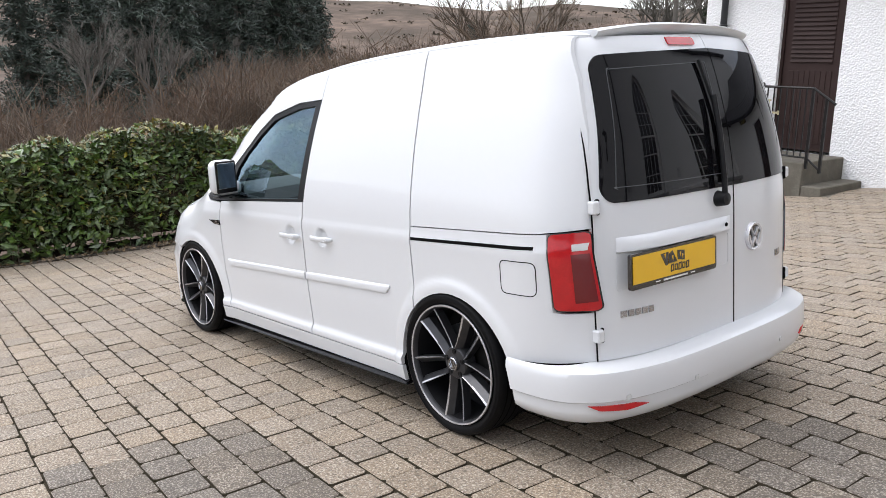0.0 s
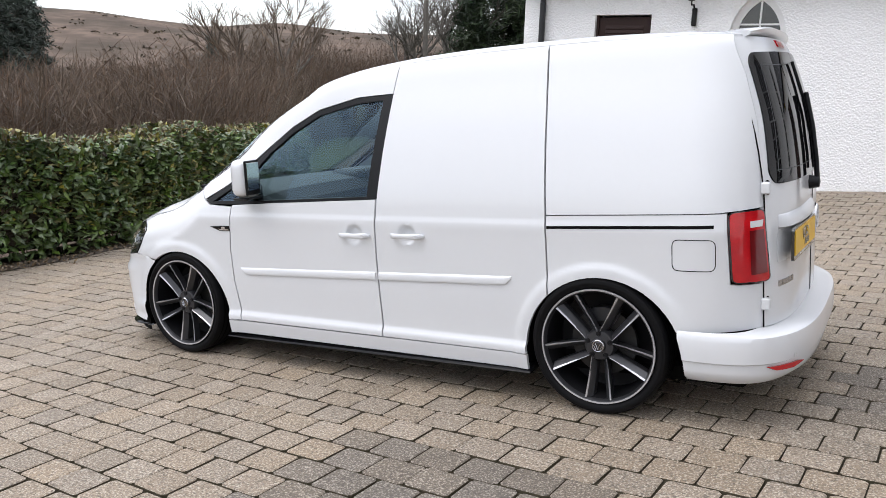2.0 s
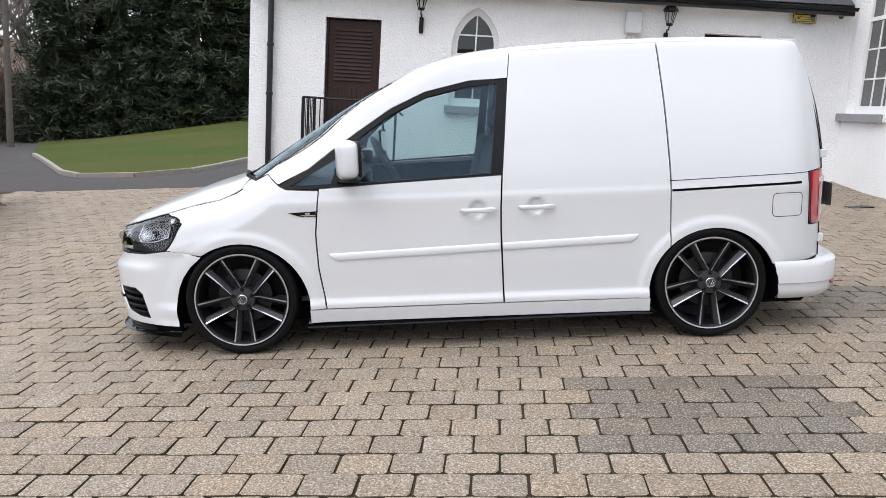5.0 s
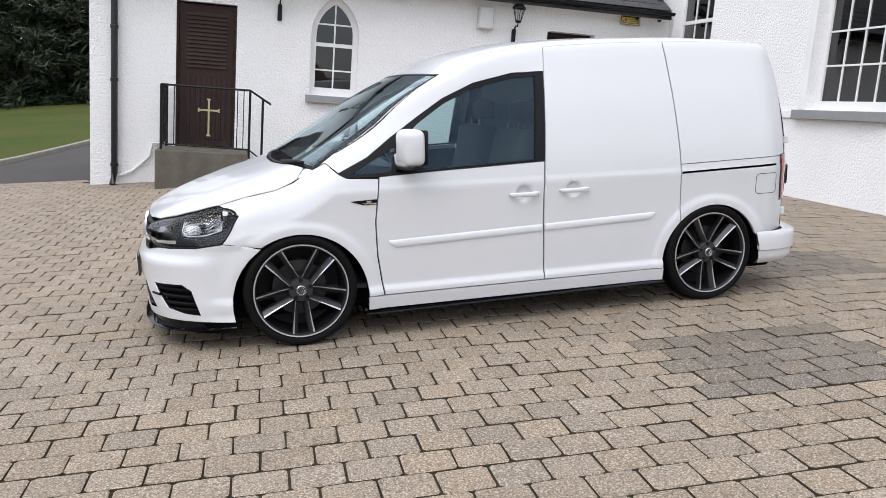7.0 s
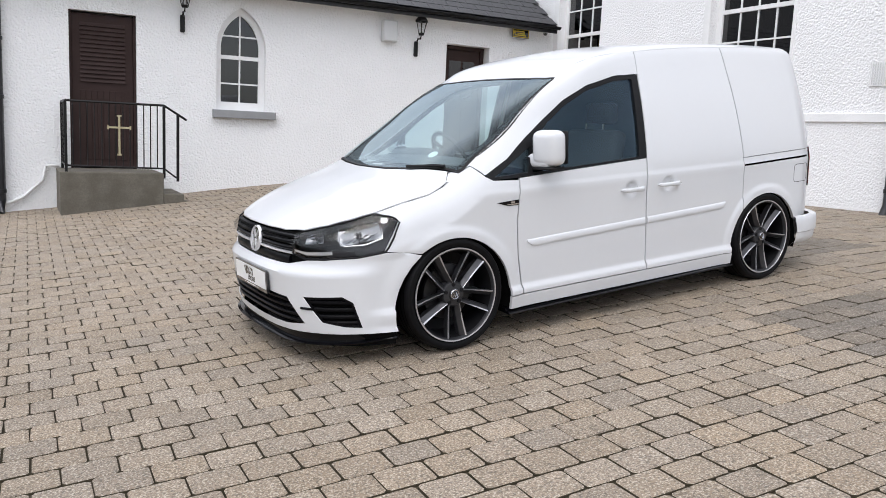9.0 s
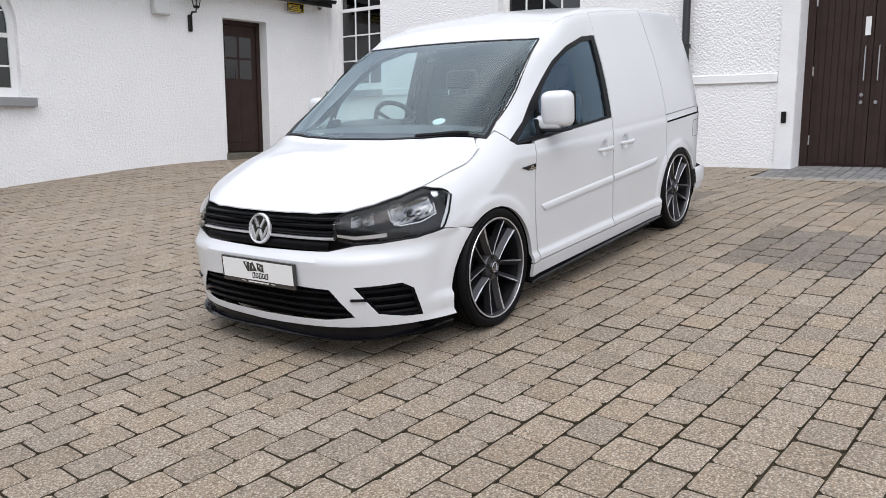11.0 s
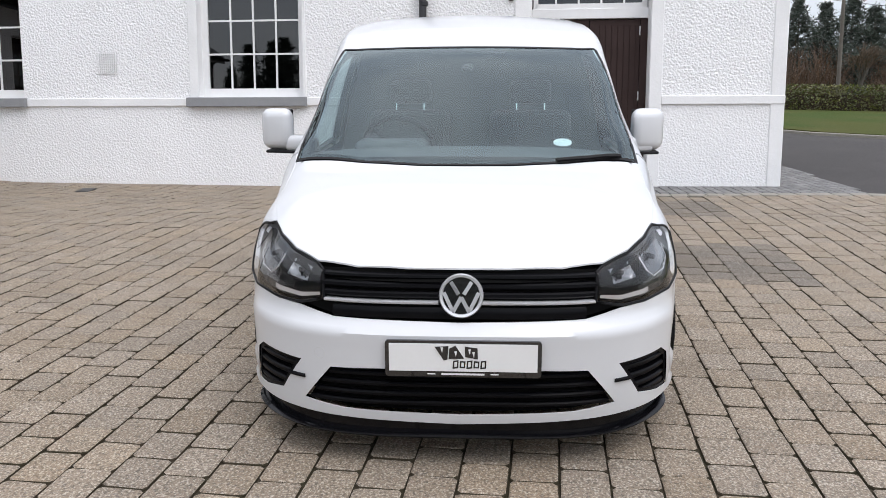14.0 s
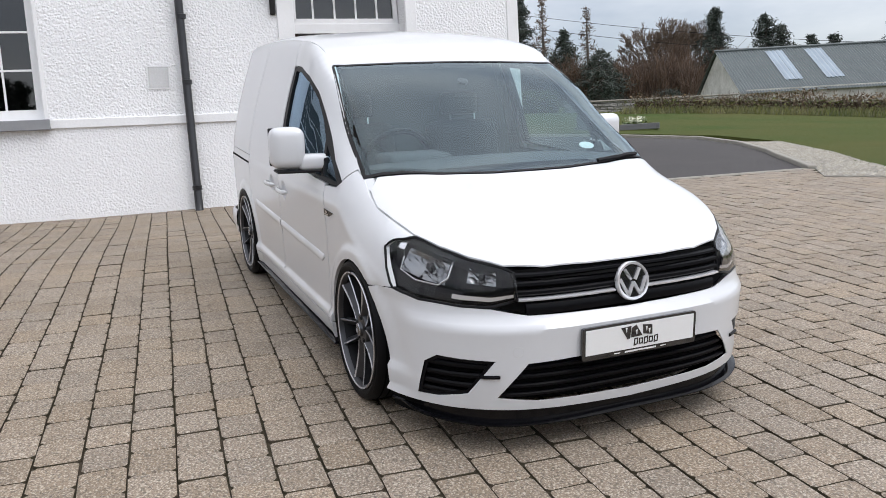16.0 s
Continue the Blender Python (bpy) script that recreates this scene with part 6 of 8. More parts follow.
part("door_seal", tube([back_p(SEAM, 0.43 + 0.6 * k / 10, 0.0005) for k in range(11)], 0.003, 6), M_GAP, ld, smooth=True)
M_PRIVACY = mat("black_privacy_glass", (0.004, 0.004, 0.005, 1), rough=0.015, spec=0.24)
PANE = [(0.645, 1.035), (0.675, 1.08), (0.60, 1.545), (0.565, 1.583)]
LW = [(-0.0965, 1.03)] + rounded([(-0.0965, 1.03)] + PANE + [(-0.0965, 1.605)], 0.035)[5:-5] + [(-0.0965, 1.605)]
RW = [(-0.1035, 1.03)] + rounded([(-0.1035, 1.03)] + [(-a, b) for a, b in PANE] + [(-0.1035, 1.605)], 0.035)[5:-5] + [(-0.1035, 1.605)]
for d, o in ((ld, LW), (rd, RW)):
    rear_sheet("rear_glass", o, M_PRIVACY, d, 0.005, "black tinted glass", 0.006)
part("heater_line", band(inset(LW, 0.055), 0.003, lambda a, b, h: back_p(a, b, 0.0055 + h), 0.0006), M_CABIN, ld)
rear_sheet("inner_panel", [(-0.66, 0.45), (0.66, 0.45), (0.66, 1.0), (0.55, 1.6), (-0.55, 1.6), (-0.66, 1.0)], M_GAP, van, -0.028, depth=None)
hs = bmesh.new()
rings = []
for i in range(25):
    y = -0.07 + 0.70 * i / 24
    e = min(1, min(i, 24 - i) / 2.0) ** 0.5
    rings.append([hs.verts.new(back_p(y, 0.868 + dz, o * e)) for dz, o in ((0.036, 0.0), (0.030, 0.012), (0.008, 0.024), (-0.018, 0.024), (-0.024, 0.0))])
for i in range(24):
    for k in range(4):
        hs.faces.new((rings[i][k], rings[i][k + 1], rings[i + 1][k + 1], rings[i + 1][k]))
bmesh.ops.recalc_face_normals(hs, faces=hs.faces)
part("plate_garnish", hs, M_PAINT, ld, "white moulding over the plate", True)
part("lock", lathe([(0.0, 0.003), (0.008, 0.003), (0.009, 0.0)], "z", 14), M_GAP, ld).matrix_basis = Matrix.Translation(back_p(0.0, 0.875, 0.025)) @ pose(0, 0, 0, 0, -90, 0)
part("plate_recess", band(rounded([(0.632, 0.69), (0.632, 0.845), (-0.065, 0.845), (-0.065, 0.69)], 0.03), 0.012, lambda a, b, h: back_p(a, b, h), 0.002), M_PAINT, ld, smooth=True)
pl = back_p(0.32, 0.776, 0.004)
plaque(ld, "number_plate", Matrix.Translation((pl.x - 0.010, 0.362, 0.782)) @ pose(0, 0, 0, 0, 0, -2.5) @ Matrix(((0, 0, -1, 0), (-1, 0, 0, 0), (0, 1, 0, 0), (0, 0, 0, 1))), 0.515, 0.106, M_YELLOW, "yellow rear plate in a black holder")
emblem(rd, Matrix.Translation(back_p(-0.255, 0.787, 0.003)), 0.062, Matrix(((0, 0, -1, 0), (-1, 0, 0, 0), (0, 1, 0, 0), (0, 0, 0, 1))))
for k in range(5):
    rear_sheet("badge_bar", rect(0.592 - 0.033 * k, 0.617 - 0.033 * k, 0.594, 0.619), M_CUT, ld, 0.004, depth=0.004)
for k in range(3):
    rear_sheet("badge_bar", rect(-0.50 - 0.022 * k, -0.484 - 0.022 * k, 0.66, 0.688), M_CUT, rd, 0.004, depth=0.004)
for d, sg in ((ld, 1), (rd, -1)):
    for z in (1.0, 0.51):
        c = back_p(0.706 * sg, z, 0.004)
        part("hinge", box(-0.02, 0.016, -0.018, 0.018, 0.0, 0.05, 0.006), M_PAINT, d, "white door hinge").matrix_basis = Matrix.Translation(c)
        part("hinge", box(-0.012, 0.02, -0.026, -0.012, -0.005, 0.055, 0.004), M_GAP, d).matrix_basis = Matrix.Translation(c) @ pose(0, 0, 0, 0, 0, 0 if sg > 0 else 180)
rear_sheet("brake_light", rounded(rect(-0.02, 0.17, 1.618, 1.650), 0.012), M_RED, ld, 0.006, "red high brake light", 0.02)
wip = part("wiper", tube([back_p(y, z, 0.035) for y, z in ((0.022, 0.985), (0.02, 1.08), (0.012, 1.25), (0.006, 1.40))], 0.012, 8), M_BLACK, ld, "black rear wiper", True)
part("wiper_blade", tube([back_p(y, z, 0.018) for y, z in ((-0.012, 1.05), (-0.018, 1.2), (-0.008, 1.38), (0.02, 1.55))], 0.008, 6), M_BLACK, wip, smooth=True)
part("wiper_hub", lathe([(0.0, 0.05), (0.026, 0.045), (0.034, 0.0)], "z", 18), M_BLACK, wip, smooth=True).matrix_basis = Matrix.Translation(back_p(0.022, 0.985, 0.0)) @ pose(0, 0, 0, 0, -90, 0)
# roof spoiler
so = bmesh.new()
rings = []
for i in range(33):
    t = -1 + 2 * i / 32
    y = 0.535 * t
    sweep = 0.045 * abs(t) ** 3
    dz = -0.030 * abs(t) ** 2.6
    rings.append([so.verts.new((x + sweep, y, z + dz)) for x, z in ((-0.44, 1.704), (-0.53, 1.714), (-0.615, 1.712), (-0.632, 1.704), (-0.625, 1.692), (-0.585, 1.672), (-0.56, 1.655), (-0.44, 1.68))])
for i in range(32):
    for k in range(8):
        so.faces.new((rings[i][k], rings[i][(k + 1) % 8], rings[i + 1][(k + 1) % 8], rings[i + 1][k]))
so.faces.new(rings[0]), so.faces.new(rings[-1])
bmesh.ops.recalc_face_normals(so, faces=so.faces)
part("roof_spoiler", so, M_PAINT, van, "white roof spoiler", True)
# tail lights wrap round the rear corners
TAIL_LAMP = rounded([(-0.556, 0.930), (-0.572, 0.642), (-0.692, 0.636), (-0.669, 0.938)], 0.02)
for sg in (1, -1):
    tl = part("tail_light", sheet([TAIL_LAMP], lambda a, b: side_p(a, b, 0.010, sg), 0.02, inward=(0.01, -sg * 0.03, 0)), M_RED, van, "red tail light with a clear reversing lens", True)
    part("lamp_seal", band(inset(TAIL_LAMP, -0.004), 0.006, lambda a, b, h: side_p(a, b, h, sg), 0.009, 0.02), M_GLOSSBLACK, tl, smooth=True)
    part("reversing_lens", sheet([[(-0.628, 0.868), (-0.665, 0.870), (-0.667, 0.897), (-0.626, 0.893)]], lambda a, b: side_p(a, b, 0.0125, sg), 0.02, inward=(0.005, -sg * 0.005, 0)), M_GREYBOX, tl, "clear reversing lens", True)
    part("lamp_ring", sheet([[(-0.625, 0.855), (-0.670, 0.858), (-0.684, 0.672), (-0.632, 0.668)]], lambda a, b: side_p(a, b, 0.0118, sg), 0.02), M_DARKRED, tl, "darker red lamp chamber", True)
# rear bumper
rb = bmesh.new()


def bump_plan(k):
    """Outline of the rear bumper seen from above, k from -1 to 1."""
    a = k * math.pi / 2
    y = 0.893 * math.copysign(abs(math.sin(a)) ** 0.62, k)
    x = -0.42 - 0.455 * abs(math.cos(a)) ** 0.62
    return Vector((x, y, 0))


rings = []
N = 72
ks = [-1 + 2 * i / N for i in range(N + 1)]
cols = [Vector((-0.335, -0.890, 0))] + [bump_plan(k) for k in ks] + [Vector((-0.335, 0.890, 0))]
for i, p in enumerate(cols):
    q, r = cols[max(0, i - 1)], cols[min(len(cols) - 1, i + 1)]
    d = (r - q).normalized()
    n = Vector((-d.y, d.x, 0))
    n = n if n.dot(p - Vector((0.0, 0, 0))) > 0 else -n
    back_amount = max(0, -n.x)
    ring = []
    for o, z in ((-0.012 - 0.12 * back_amount, 0.432), (-0.010 - 0.02 * back_amount, 0.428), (-0.004, 0.415), (0.0, 0.395), (0.001, 0.34), (-0.001, 0.305), (-0.012, 0.298), (-0.014, 0.262), (-0.02, 0.238), (-0.06, 0.205)):
        v = p + n * o + Vector((0, 0, z))
        if i in (0, len(cols) - 1):
            v.x = at_arch(R_ARCH, min(z, 0.40))[1] - 0.10 * max(0.0, 0.30 - z)
        ring.append(rb.verts.new(v))
    rings.append(ring)
for i in range(len(rings) - 1):
    for k in range(9):
        rb.faces.new((rings[i][k], rings[i][k + 1], rings[i + 1][k + 1], rings[i + 1][k]))
bmesh.ops.recalc_face_normals(rb, faces=rb.faces)
bump_r = part("rear_bumper", rb, M_PAINT, van, "white rear bumper with a stepped top", True)


def on_bumper(k, z, out):
    p, q = bump_plan(k), bump_plan(k + 0.004)
    d = (q - p).normalized()
    n = Vector((-d.y, d.x, 0))
    n = n if n.dot(p) > 0 else -n
    return p + n * out + Vector((0, 0, z))


for sg in (1, -1):
    o = rounded([(0.34, 0.272), (0.40, 0.284), (0.66, 0.290), (0.60, 0.270), (0.45, 0.262)], 0.012)
    part("reflector", sheet([o], lambda a, b: on_bumper(sg * a, b, -0.004), 0.03, inward=(0.01, 0, 0)), M_RED, bump_r, "red bumper reflector", True)
for k in (-0.5, -0.13, 0.13, 0.45):
    a0, a1 = on_bumper(k, 0.315, 0.0005), on_bumper(k + 0.01, 0.315, 0.0005)
    n = (on_bumper(k, 0.315, 1.0) - a0).normalized()
    part("parking_sensor", lathe([(0.0, 0.0015), (0.009, 0.0015), (0.0095, 0.0), (0.0115, 0.0015), (0.012, 0.0)], "z", 18), M_GREYBOX, bump_r, smooth=True).matrix_basis = Matrix.Translation(a0) @ n.to_track_quat("Z", "Y").to_matrix().to_4x4()

# ---- wheels: ten-spoke alloys in five pairs, low tyres ----
def wheel(name, m):
    w = new(name)
    w.parent = van
    w.matrix_basis = m
    tyre = part("tyre", lathe([(0.262, -0.19), (0.285, -0.205), (0.308, -0.203), (0.319, -0.19), (0.3205, -0.12), (0.3205, -0.05), (0.318, -0.025), (0.309, -0.012), (0.296, -0.008), (0.282, -0.011), (0.270, -0.020), (0.262, -0.026)], "y", 72), M_RUBBER, w, "low-profile black tyre", True)
    for o in (-0.17, -0.13, -0.09, -0.055):
        part("tread_groove", lathe([(0.3212, o), (0.3212, o + 0.008)], "y", 72), M_GAP, tyre)
    part("sidewall_ring", lathe([(0.300, -0.0072), (0.296, -0.0060), (0.292, -0.0068)], "y", 72), M_RUBBER, tyre, smooth=True)
    rim = part("rim", lathe([(0.262, -0.026), (0.268, -0.016), (0.2665, -0.010), (0.258, -0.012), (0.252, -0.022), (0.250, -0.034)], "y", 72), M_ALLOY, w, "dark grey alloy rim", True)
    part("rim_lip", lathe([(0.2685, -0.0125), (0.2665, -0.0085), (0.2605, -0.0095), (0.2590, -0.013)], "y", 72), M_EDGE, rim, "machined rim edge", True)
    part("barrel", lathe([(0.250, -0.034), (0.247, -0.05), (0.238, -0.09), (0.236, -0.19), (0.20, -0.195), (0.02, -0.195)], "y", 48), M_BLACK, rim, "black inner barrel", True)
    part("brake_disc", lathe([(0.07, -0.115), (0.155, -0.115), (0.156, -0.135), (0.07, -0.135)], "y", 48), M_DISC, w, "steel brake disc")
    cal = prism(arc(0, 0, 0.165, 60, 120, 8) + arc(0, 0, 0.10, 120, 60, 8), 0.05, lambda a, b, d: Vector((a, -0.15 + d, b)))
    part("caliper", cal, M_ALLOY, w)
    for k in range(5):
        base = -90 + 72 * k
        for s in (-1, 1):
            a0, a1 = radians(base + s * 30), radians(base + s * 12)
            d = Vector((math.cos(a1), math.sin(a1)))
            q = Vector((-d.y, d.x)) * s
            p0 = Vector((math.cos(a0), math.sin(a0))) * 0.052
            p1 = d * 0.254
            wide0, wide1 = 0.0135, 0.0190
            spoke = bmesh.new()
            secs = []
            for t, y in ((0.0, -0.040), (0.3, -0.040), (0.7, -0.030), (1.0, -0.019)):
                c = p0 + (p1 - p0) * t
                h = wide0 + (wide1 - wide0) * t
                secs.append([spoke.verts.new((c.x + q.x * u * h, y + dy, c.y + q.y * u * h)) for u, dy in ((0.55, -0.045), (0.55, -0.004), (0.35, 0.0), (-1.1, -0.026), (-1.25, -0.06))])
            for i in range(3):
                for j in range(5):
                    spoke.faces.new((secs[i][j], secs[i][(j + 1) % 5], secs[i + 1][(j + 1) % 5], secs[i + 1][j]))
            bmesh.ops.recalc_face_normals(spoke, faces=spoke.faces)
            sp_ob = part("spoke", spoke, M_ALLOY, rim)
            face = bmesh.new()
            secs = []
            for t, y in ((0.08, -0.0395), (0.3, -0.0395), (0.7, -0.0295), (1.0, -0.0185)):
                c = p0 + (p1 - p0) * t
                h = wide0 + (wide1 - wide0) * t
                secs.append([face.verts.new((c.x + q.x * u * h, y + dy, c.y + q.y * u * h)) for u, dy in ((0.60, -0.003), (0.50, 0.0015), (0.07 + 0.20 * (1 - t), -0.0032))])
            for i in range(3):
                for j in range(2):
                    face.faces.new((secs[i][j], secs[i][j + 1], secs[i + 1][j + 1], secs[i + 1][j]))
            part("spoke_face", face, M_EDGE, rim, "machined spoke edge")
    part("hub", lathe([(0.0, -0.030), (0.030, -0.030), (0.034, -0.040), (0.066, -0.044), (0.074, -0.056), (0.074, -0.10)], "y", 40), M_ALLOY, rim, smooth=True)
    cap = part("hub_cap", lathe([(0.0, -0.026), (0.026, -0.026), (0.031, -0.0295)], "y", 32), M_GLOSSBLACK, rim, "round hub cap", True)
    part("cap_ring", lathe([(0.023, -0.0255), (0.026, -0.0245), (0.029, -0.0275)], "y", 32), M_CUT, rim, smooth=True)
    for (x0, y0), (x1, y1) in (((-0.5, 0.6), (0.0, -0.7)), ((0.5, 0.6), (0.0, -0.7)), ((-0.8, 0.1), (-0.4, -0.7)), ((0.8, 0.1), (0.4, -0.7))):
        part("cap_bar", tube([(x0 * 0.024, -0.0255, y0 * 0.024), (x1 * 0.024, -0.0255, y1 * 0.024)], 0.002, 4), M_CUT, rim)
    for k in range(5):
        a = radians(-54 + 72 * k)
        part("wheel_bolt", lathe([(0.0, -0.037), (0.0065, -0.037), (0.008, -0.0395), (0.0115, -0.0385), (0.0125, -0.043)], "y", 14), M_BLACK, rim).matrix_basis = Matrix.Translation((0.054 * math.cos(a), 0.0, 0.054 * math.sin(a)))
    return w


WHEEL_Y = 0.892
w0 = wheel("wheel", Matrix.Translation((0.0, WHEEL_Y, 0.32)))
for x, sg in ((2.681, 1), (0.0, -1), (2.681, -1)):
    copy_thing(w0, Matrix.Translation((x, sg * WHEEL_Y, 0.32)) @ pose(0, 0, 0, 0, 0, 0 if sg > 0 else 180))

# ---- cabin ----
dash = bmesh.new()
rings = []
for x, z in ((2.62, 1.02), (2.45, 1.035), (2.25, 1.03), (2.08, 1.0), (2.02, 0.93), (2.03, 0.70), (2.3, 0.55)):
    rings.append([dash.verts.new((x, y, z - 0.03 * (abs(y) / 0.74) ** 3)) for y in [0.74 * t / 8 for t in range(-8, 9)]])
for i in range(len(rings) - 1):
    for k in range(16):
        dash.faces.new((rings[i][k], rings[i][k + 1], rings[i + 1][k + 1], rings[i + 1][k]))
dash_ob = part("dashboard", dash, M_CABIN, van, "dark grey dashboard", True)
part("instrument_hood", box(2.06, 2.30, -0.55, -0.20, 0.99, 1.055, 0.03, seg=3), M_CABIN, dash_ob, smooth=True)
sw = part("steering_wheel", tube([(0.185 * math.cos(2 * math.pi * k / 32), 0.185 * math.sin(2 * math.pi * k / 32), 0) for k in range(32)], 0.016, 8, closed=True), M_BLACK, van, "black steering wheel", True)
sw.matrix_basis = Matrix.Translation((1.90, -0.37, 0.99)) @ pose(0, 0, 0, 0, -62, 0)
part("wheel_boss", box(-0.06, 0.06, -0.08, 0.08, -0.03, 0.01, 0.02, seg=2), M_BLACK, sw, smooth=True)
for a in (0, 140, 220):
    part("wheel_spoke", tube([(0.05 * math.cos(radians(a + 90)), 0.05 * math.sin(radians(a + 90)), 0), (0.18 * math.cos(radians(a + 90)), 0.18 * math.sin(radians(a + 90)), 0)], 0.014, 6), M_BLACK, sw)
for y in (-0.37, 0.37):
    seat = new("seat")
    seat.parent = van
    part("seat_base", box(1.28, 1.78, y - 0.25, y + 0.25, 0.55, 0.74, 0.06, seg=3), M_FABRIC, seat, smooth=True)
    sb = box(-0.07, 0.07, y - 0.25, y + 0.25, 0.0, 0.46, 0.05, seg=3)
    bmesh.ops.transform(sb, matrix=pose(1.27, 0, 0.70, 0, -14, 0), verts=sb.verts)
    part("seat_back", sb, M_FABRIC, seat, smooth=True)
    hr = box(1.07, 1.17, y - 0.13, y + 0.13, 1.185, 1.33, 0.035, seg=3)
    part("headrest", hr, M_FABRIC, seat, smooth=True)
    for dy in (-0.085, 0.085):
        part("headrest_post", tube([(1.19, y + dy, 1.13), (1.183, y + dy, 1.19)], 0.007, 6), M_CHROME, seat, smooth=True)
part("bulkhead", prism([(y, z) for z in (0.3, 0.6, 0.9, 1.2, 1.4, 1.55, 1.63) for y in (side(1.0, z) - 0.035,)] + [(-(side(1.0, z) - 0.035), z) for z in (1.63, 1.55, 1.4, 1.2, 0.9, 0.6, 0.3)], 0.02, lambda a, b, d: Vector((0.98 + d, a, b))), M_BULK, van, "grey steel bulkhead")
part("cabin_floor", box(1.0, 2.7, -0.74, 0.74, 0.27, 0.30), M_CABIN, van)
part("headlining", sheet([full([(1.02, 0.0), (1.02, 0.60), (1.6, 0.60), (1.72, 0.5), (1.80, 0.0)])], lambda a, b: top_p(a, b, -0.03), 0.1), M_BULK, van, "pale grey headlining")


# ---- hedge, scrub and trees ----
M_LEAF = mat("laurel_leaf", (0.062, 0.108, 0.036, 1), rough=0.33, second=(0.155, 0.195, 0.072, 1), scale=3, fine=30, island_tint=0.35)
M_LEAFOLIVE = mat("olive_top_leaf", (0.17, 0.165, 0.045, 1), rough=0.45, second=(0.25, 0.20, 0.075, 1), scale=3, fine=30, island_tint=0.35)
M_DRYLEAF = mat("dry_brown_leaf", (0.13, 0.092, 0.052, 1), rough=0.8, second=(0.19, 0.14, 0.09, 1), scale=4, island_tint=0.3)
M_TWIG = mat("brown_twig", (0.105, 0.078, 0.056, 1), rough=0.9, second=(0.16, 0.118, 0.085, 1), scale=0.35, fine=6, mix=0.8, island_tint=0.25)
M_REDTWIG = mat("russet_twig", (0.125, 0.078, 0.048, 1), rough=0.9, second=(0.09, 0.062, 0.045, 1), scale=0.3, fine=6, mix=0.8, island_tint=0.25)
M_BARK = mat("grey_bark", (0.10, 0.088, 0.076, 1), rough=0.95, second=(0.16, 0.145, 0.125, 1), scale=3, fine=30, bump=0.01, bump_scale=25)
M_PINE = mat("dark_conifer_needles", (0.044, 0.058, 0.047, 1), rough=0.8, second=(0.074, 0.090, 0.070, 1), scale=0.8, fine=8, island_tint=0.4)
M_YEW = mat("dense_evergreen_needles", (0.016, 0.034, 0.017, 1), rough=0.65, second=(0.050, 0.062, 0.024, 1), scale=0.7, fine=6, island_tint=0.4)
# litter under the hedge; its dark colour also paints the shade within hedges
M_SOIL_SHADE = mat("leaf_litter_and_hedge_shade", (0.030, 0.023, 0.017, 1), rough=1.0, second=(0.070, 0.050, 0.034, 1), scale=6, fine=60, mix=0.8, bump=0.02, bump_scale=40)
M_ROUGHGRASS = mat("long_rough_grass", (0.085, 0.115, 0.03, 1), rough=0.8, second=(0.21, 0.19, 0.08, 1), scale=0.6, fine=8, mix=0.8, island_tint=0.35)
M_TRIMHEDGE = mat("trimmed_hedge_leaf", (0.085, 0.108, 0.028, 1), rough=0.6, second=(0.17, 0.15, 0.05, 1), scale=1, island_tint=0.35)

M_MOORBUSH = mat("dark_heath_bush", (0.085, 0.074, 0.056, 1), rough=1.0, second=(0.12, 0.095, 0.072, 1), scale=0.02, fine=0.2, island_tint=0.4, spec=0.05)
nrng = np.random.default_rng(11)


def unit_rows(a):
    return a / np.maximum(1e-9, np.linalg.norm(a, axis=1, keepdims=True))


def loose(ob, parent):
    """Marks the joined leaves or twigs of a plant as uncounted stuff."""
    return tagged(ob, kind="stuff") if parent is not None else ob


def leaf_soup(name, centres, size, material, parent=None, up=0.35, lengths=(0.6, 1.4), width=0.48, outward=None, simple=False):
    """Many single leaves, each a creased blade of four triangles (two if simple), at the given places."""
    n = len(centres)
    d = nrng.normal(size=(n, 3))
    d[:, 2] *= 0.7
    if outward is not None:
        d = d * 0.9 + outward * 0.5
    d = unit_rows(d)
    side_v = unit_rows(np.cross(d, nrng.normal(size=(n, 3)) * 0.6 + np.array([0, 0, 1.0])))
    nor = np.cross(side_v, d)
    ln = (size * nrng.uniform(*lengths, size=n))[:, None]
    wd = ln * width
    c = np.asarray(centres)
    if simple:
        v = np.stack([c - d * ln * 0.5, c + side_v * wd * 0.5 - nor * ln * 0.06, c + d * ln * 0.5, c - side_v * wd * 0.5 - nor * ln * 0.06], axis=1).reshape(-1, 3)
        b = (np.arange(n) * 4)[:, None]
        return soup(name, v.tolist(), np.concatenate([b + np.array([[0, 1, 2]]), b + np.array([[0, 2, 3]])]).tolist(), material, parent)
    v = np.stack([c - d * ln * 0.5, c + side_v * wd * 0.5 - nor * ln * 0.05, c + d * ln * 0.5 - nor * ln * 0.12, c - side_v * wd * 0.5 - nor * ln * 0.05, c + nor * ln * 0.04], axis=1).reshape(-1, 3)
    b = (np.arange(n) * 5)[:, None]
    f = np.concatenate([b + np.array([[0, 1, 4]]), b + np.array([[1, 2, 4]]), b + np.array([[2, 3, 4]]), b + np.array([[3, 0, 4]])])
    return loose(soup(name, v.tolist(), f.tolist(), material, parent), parent)


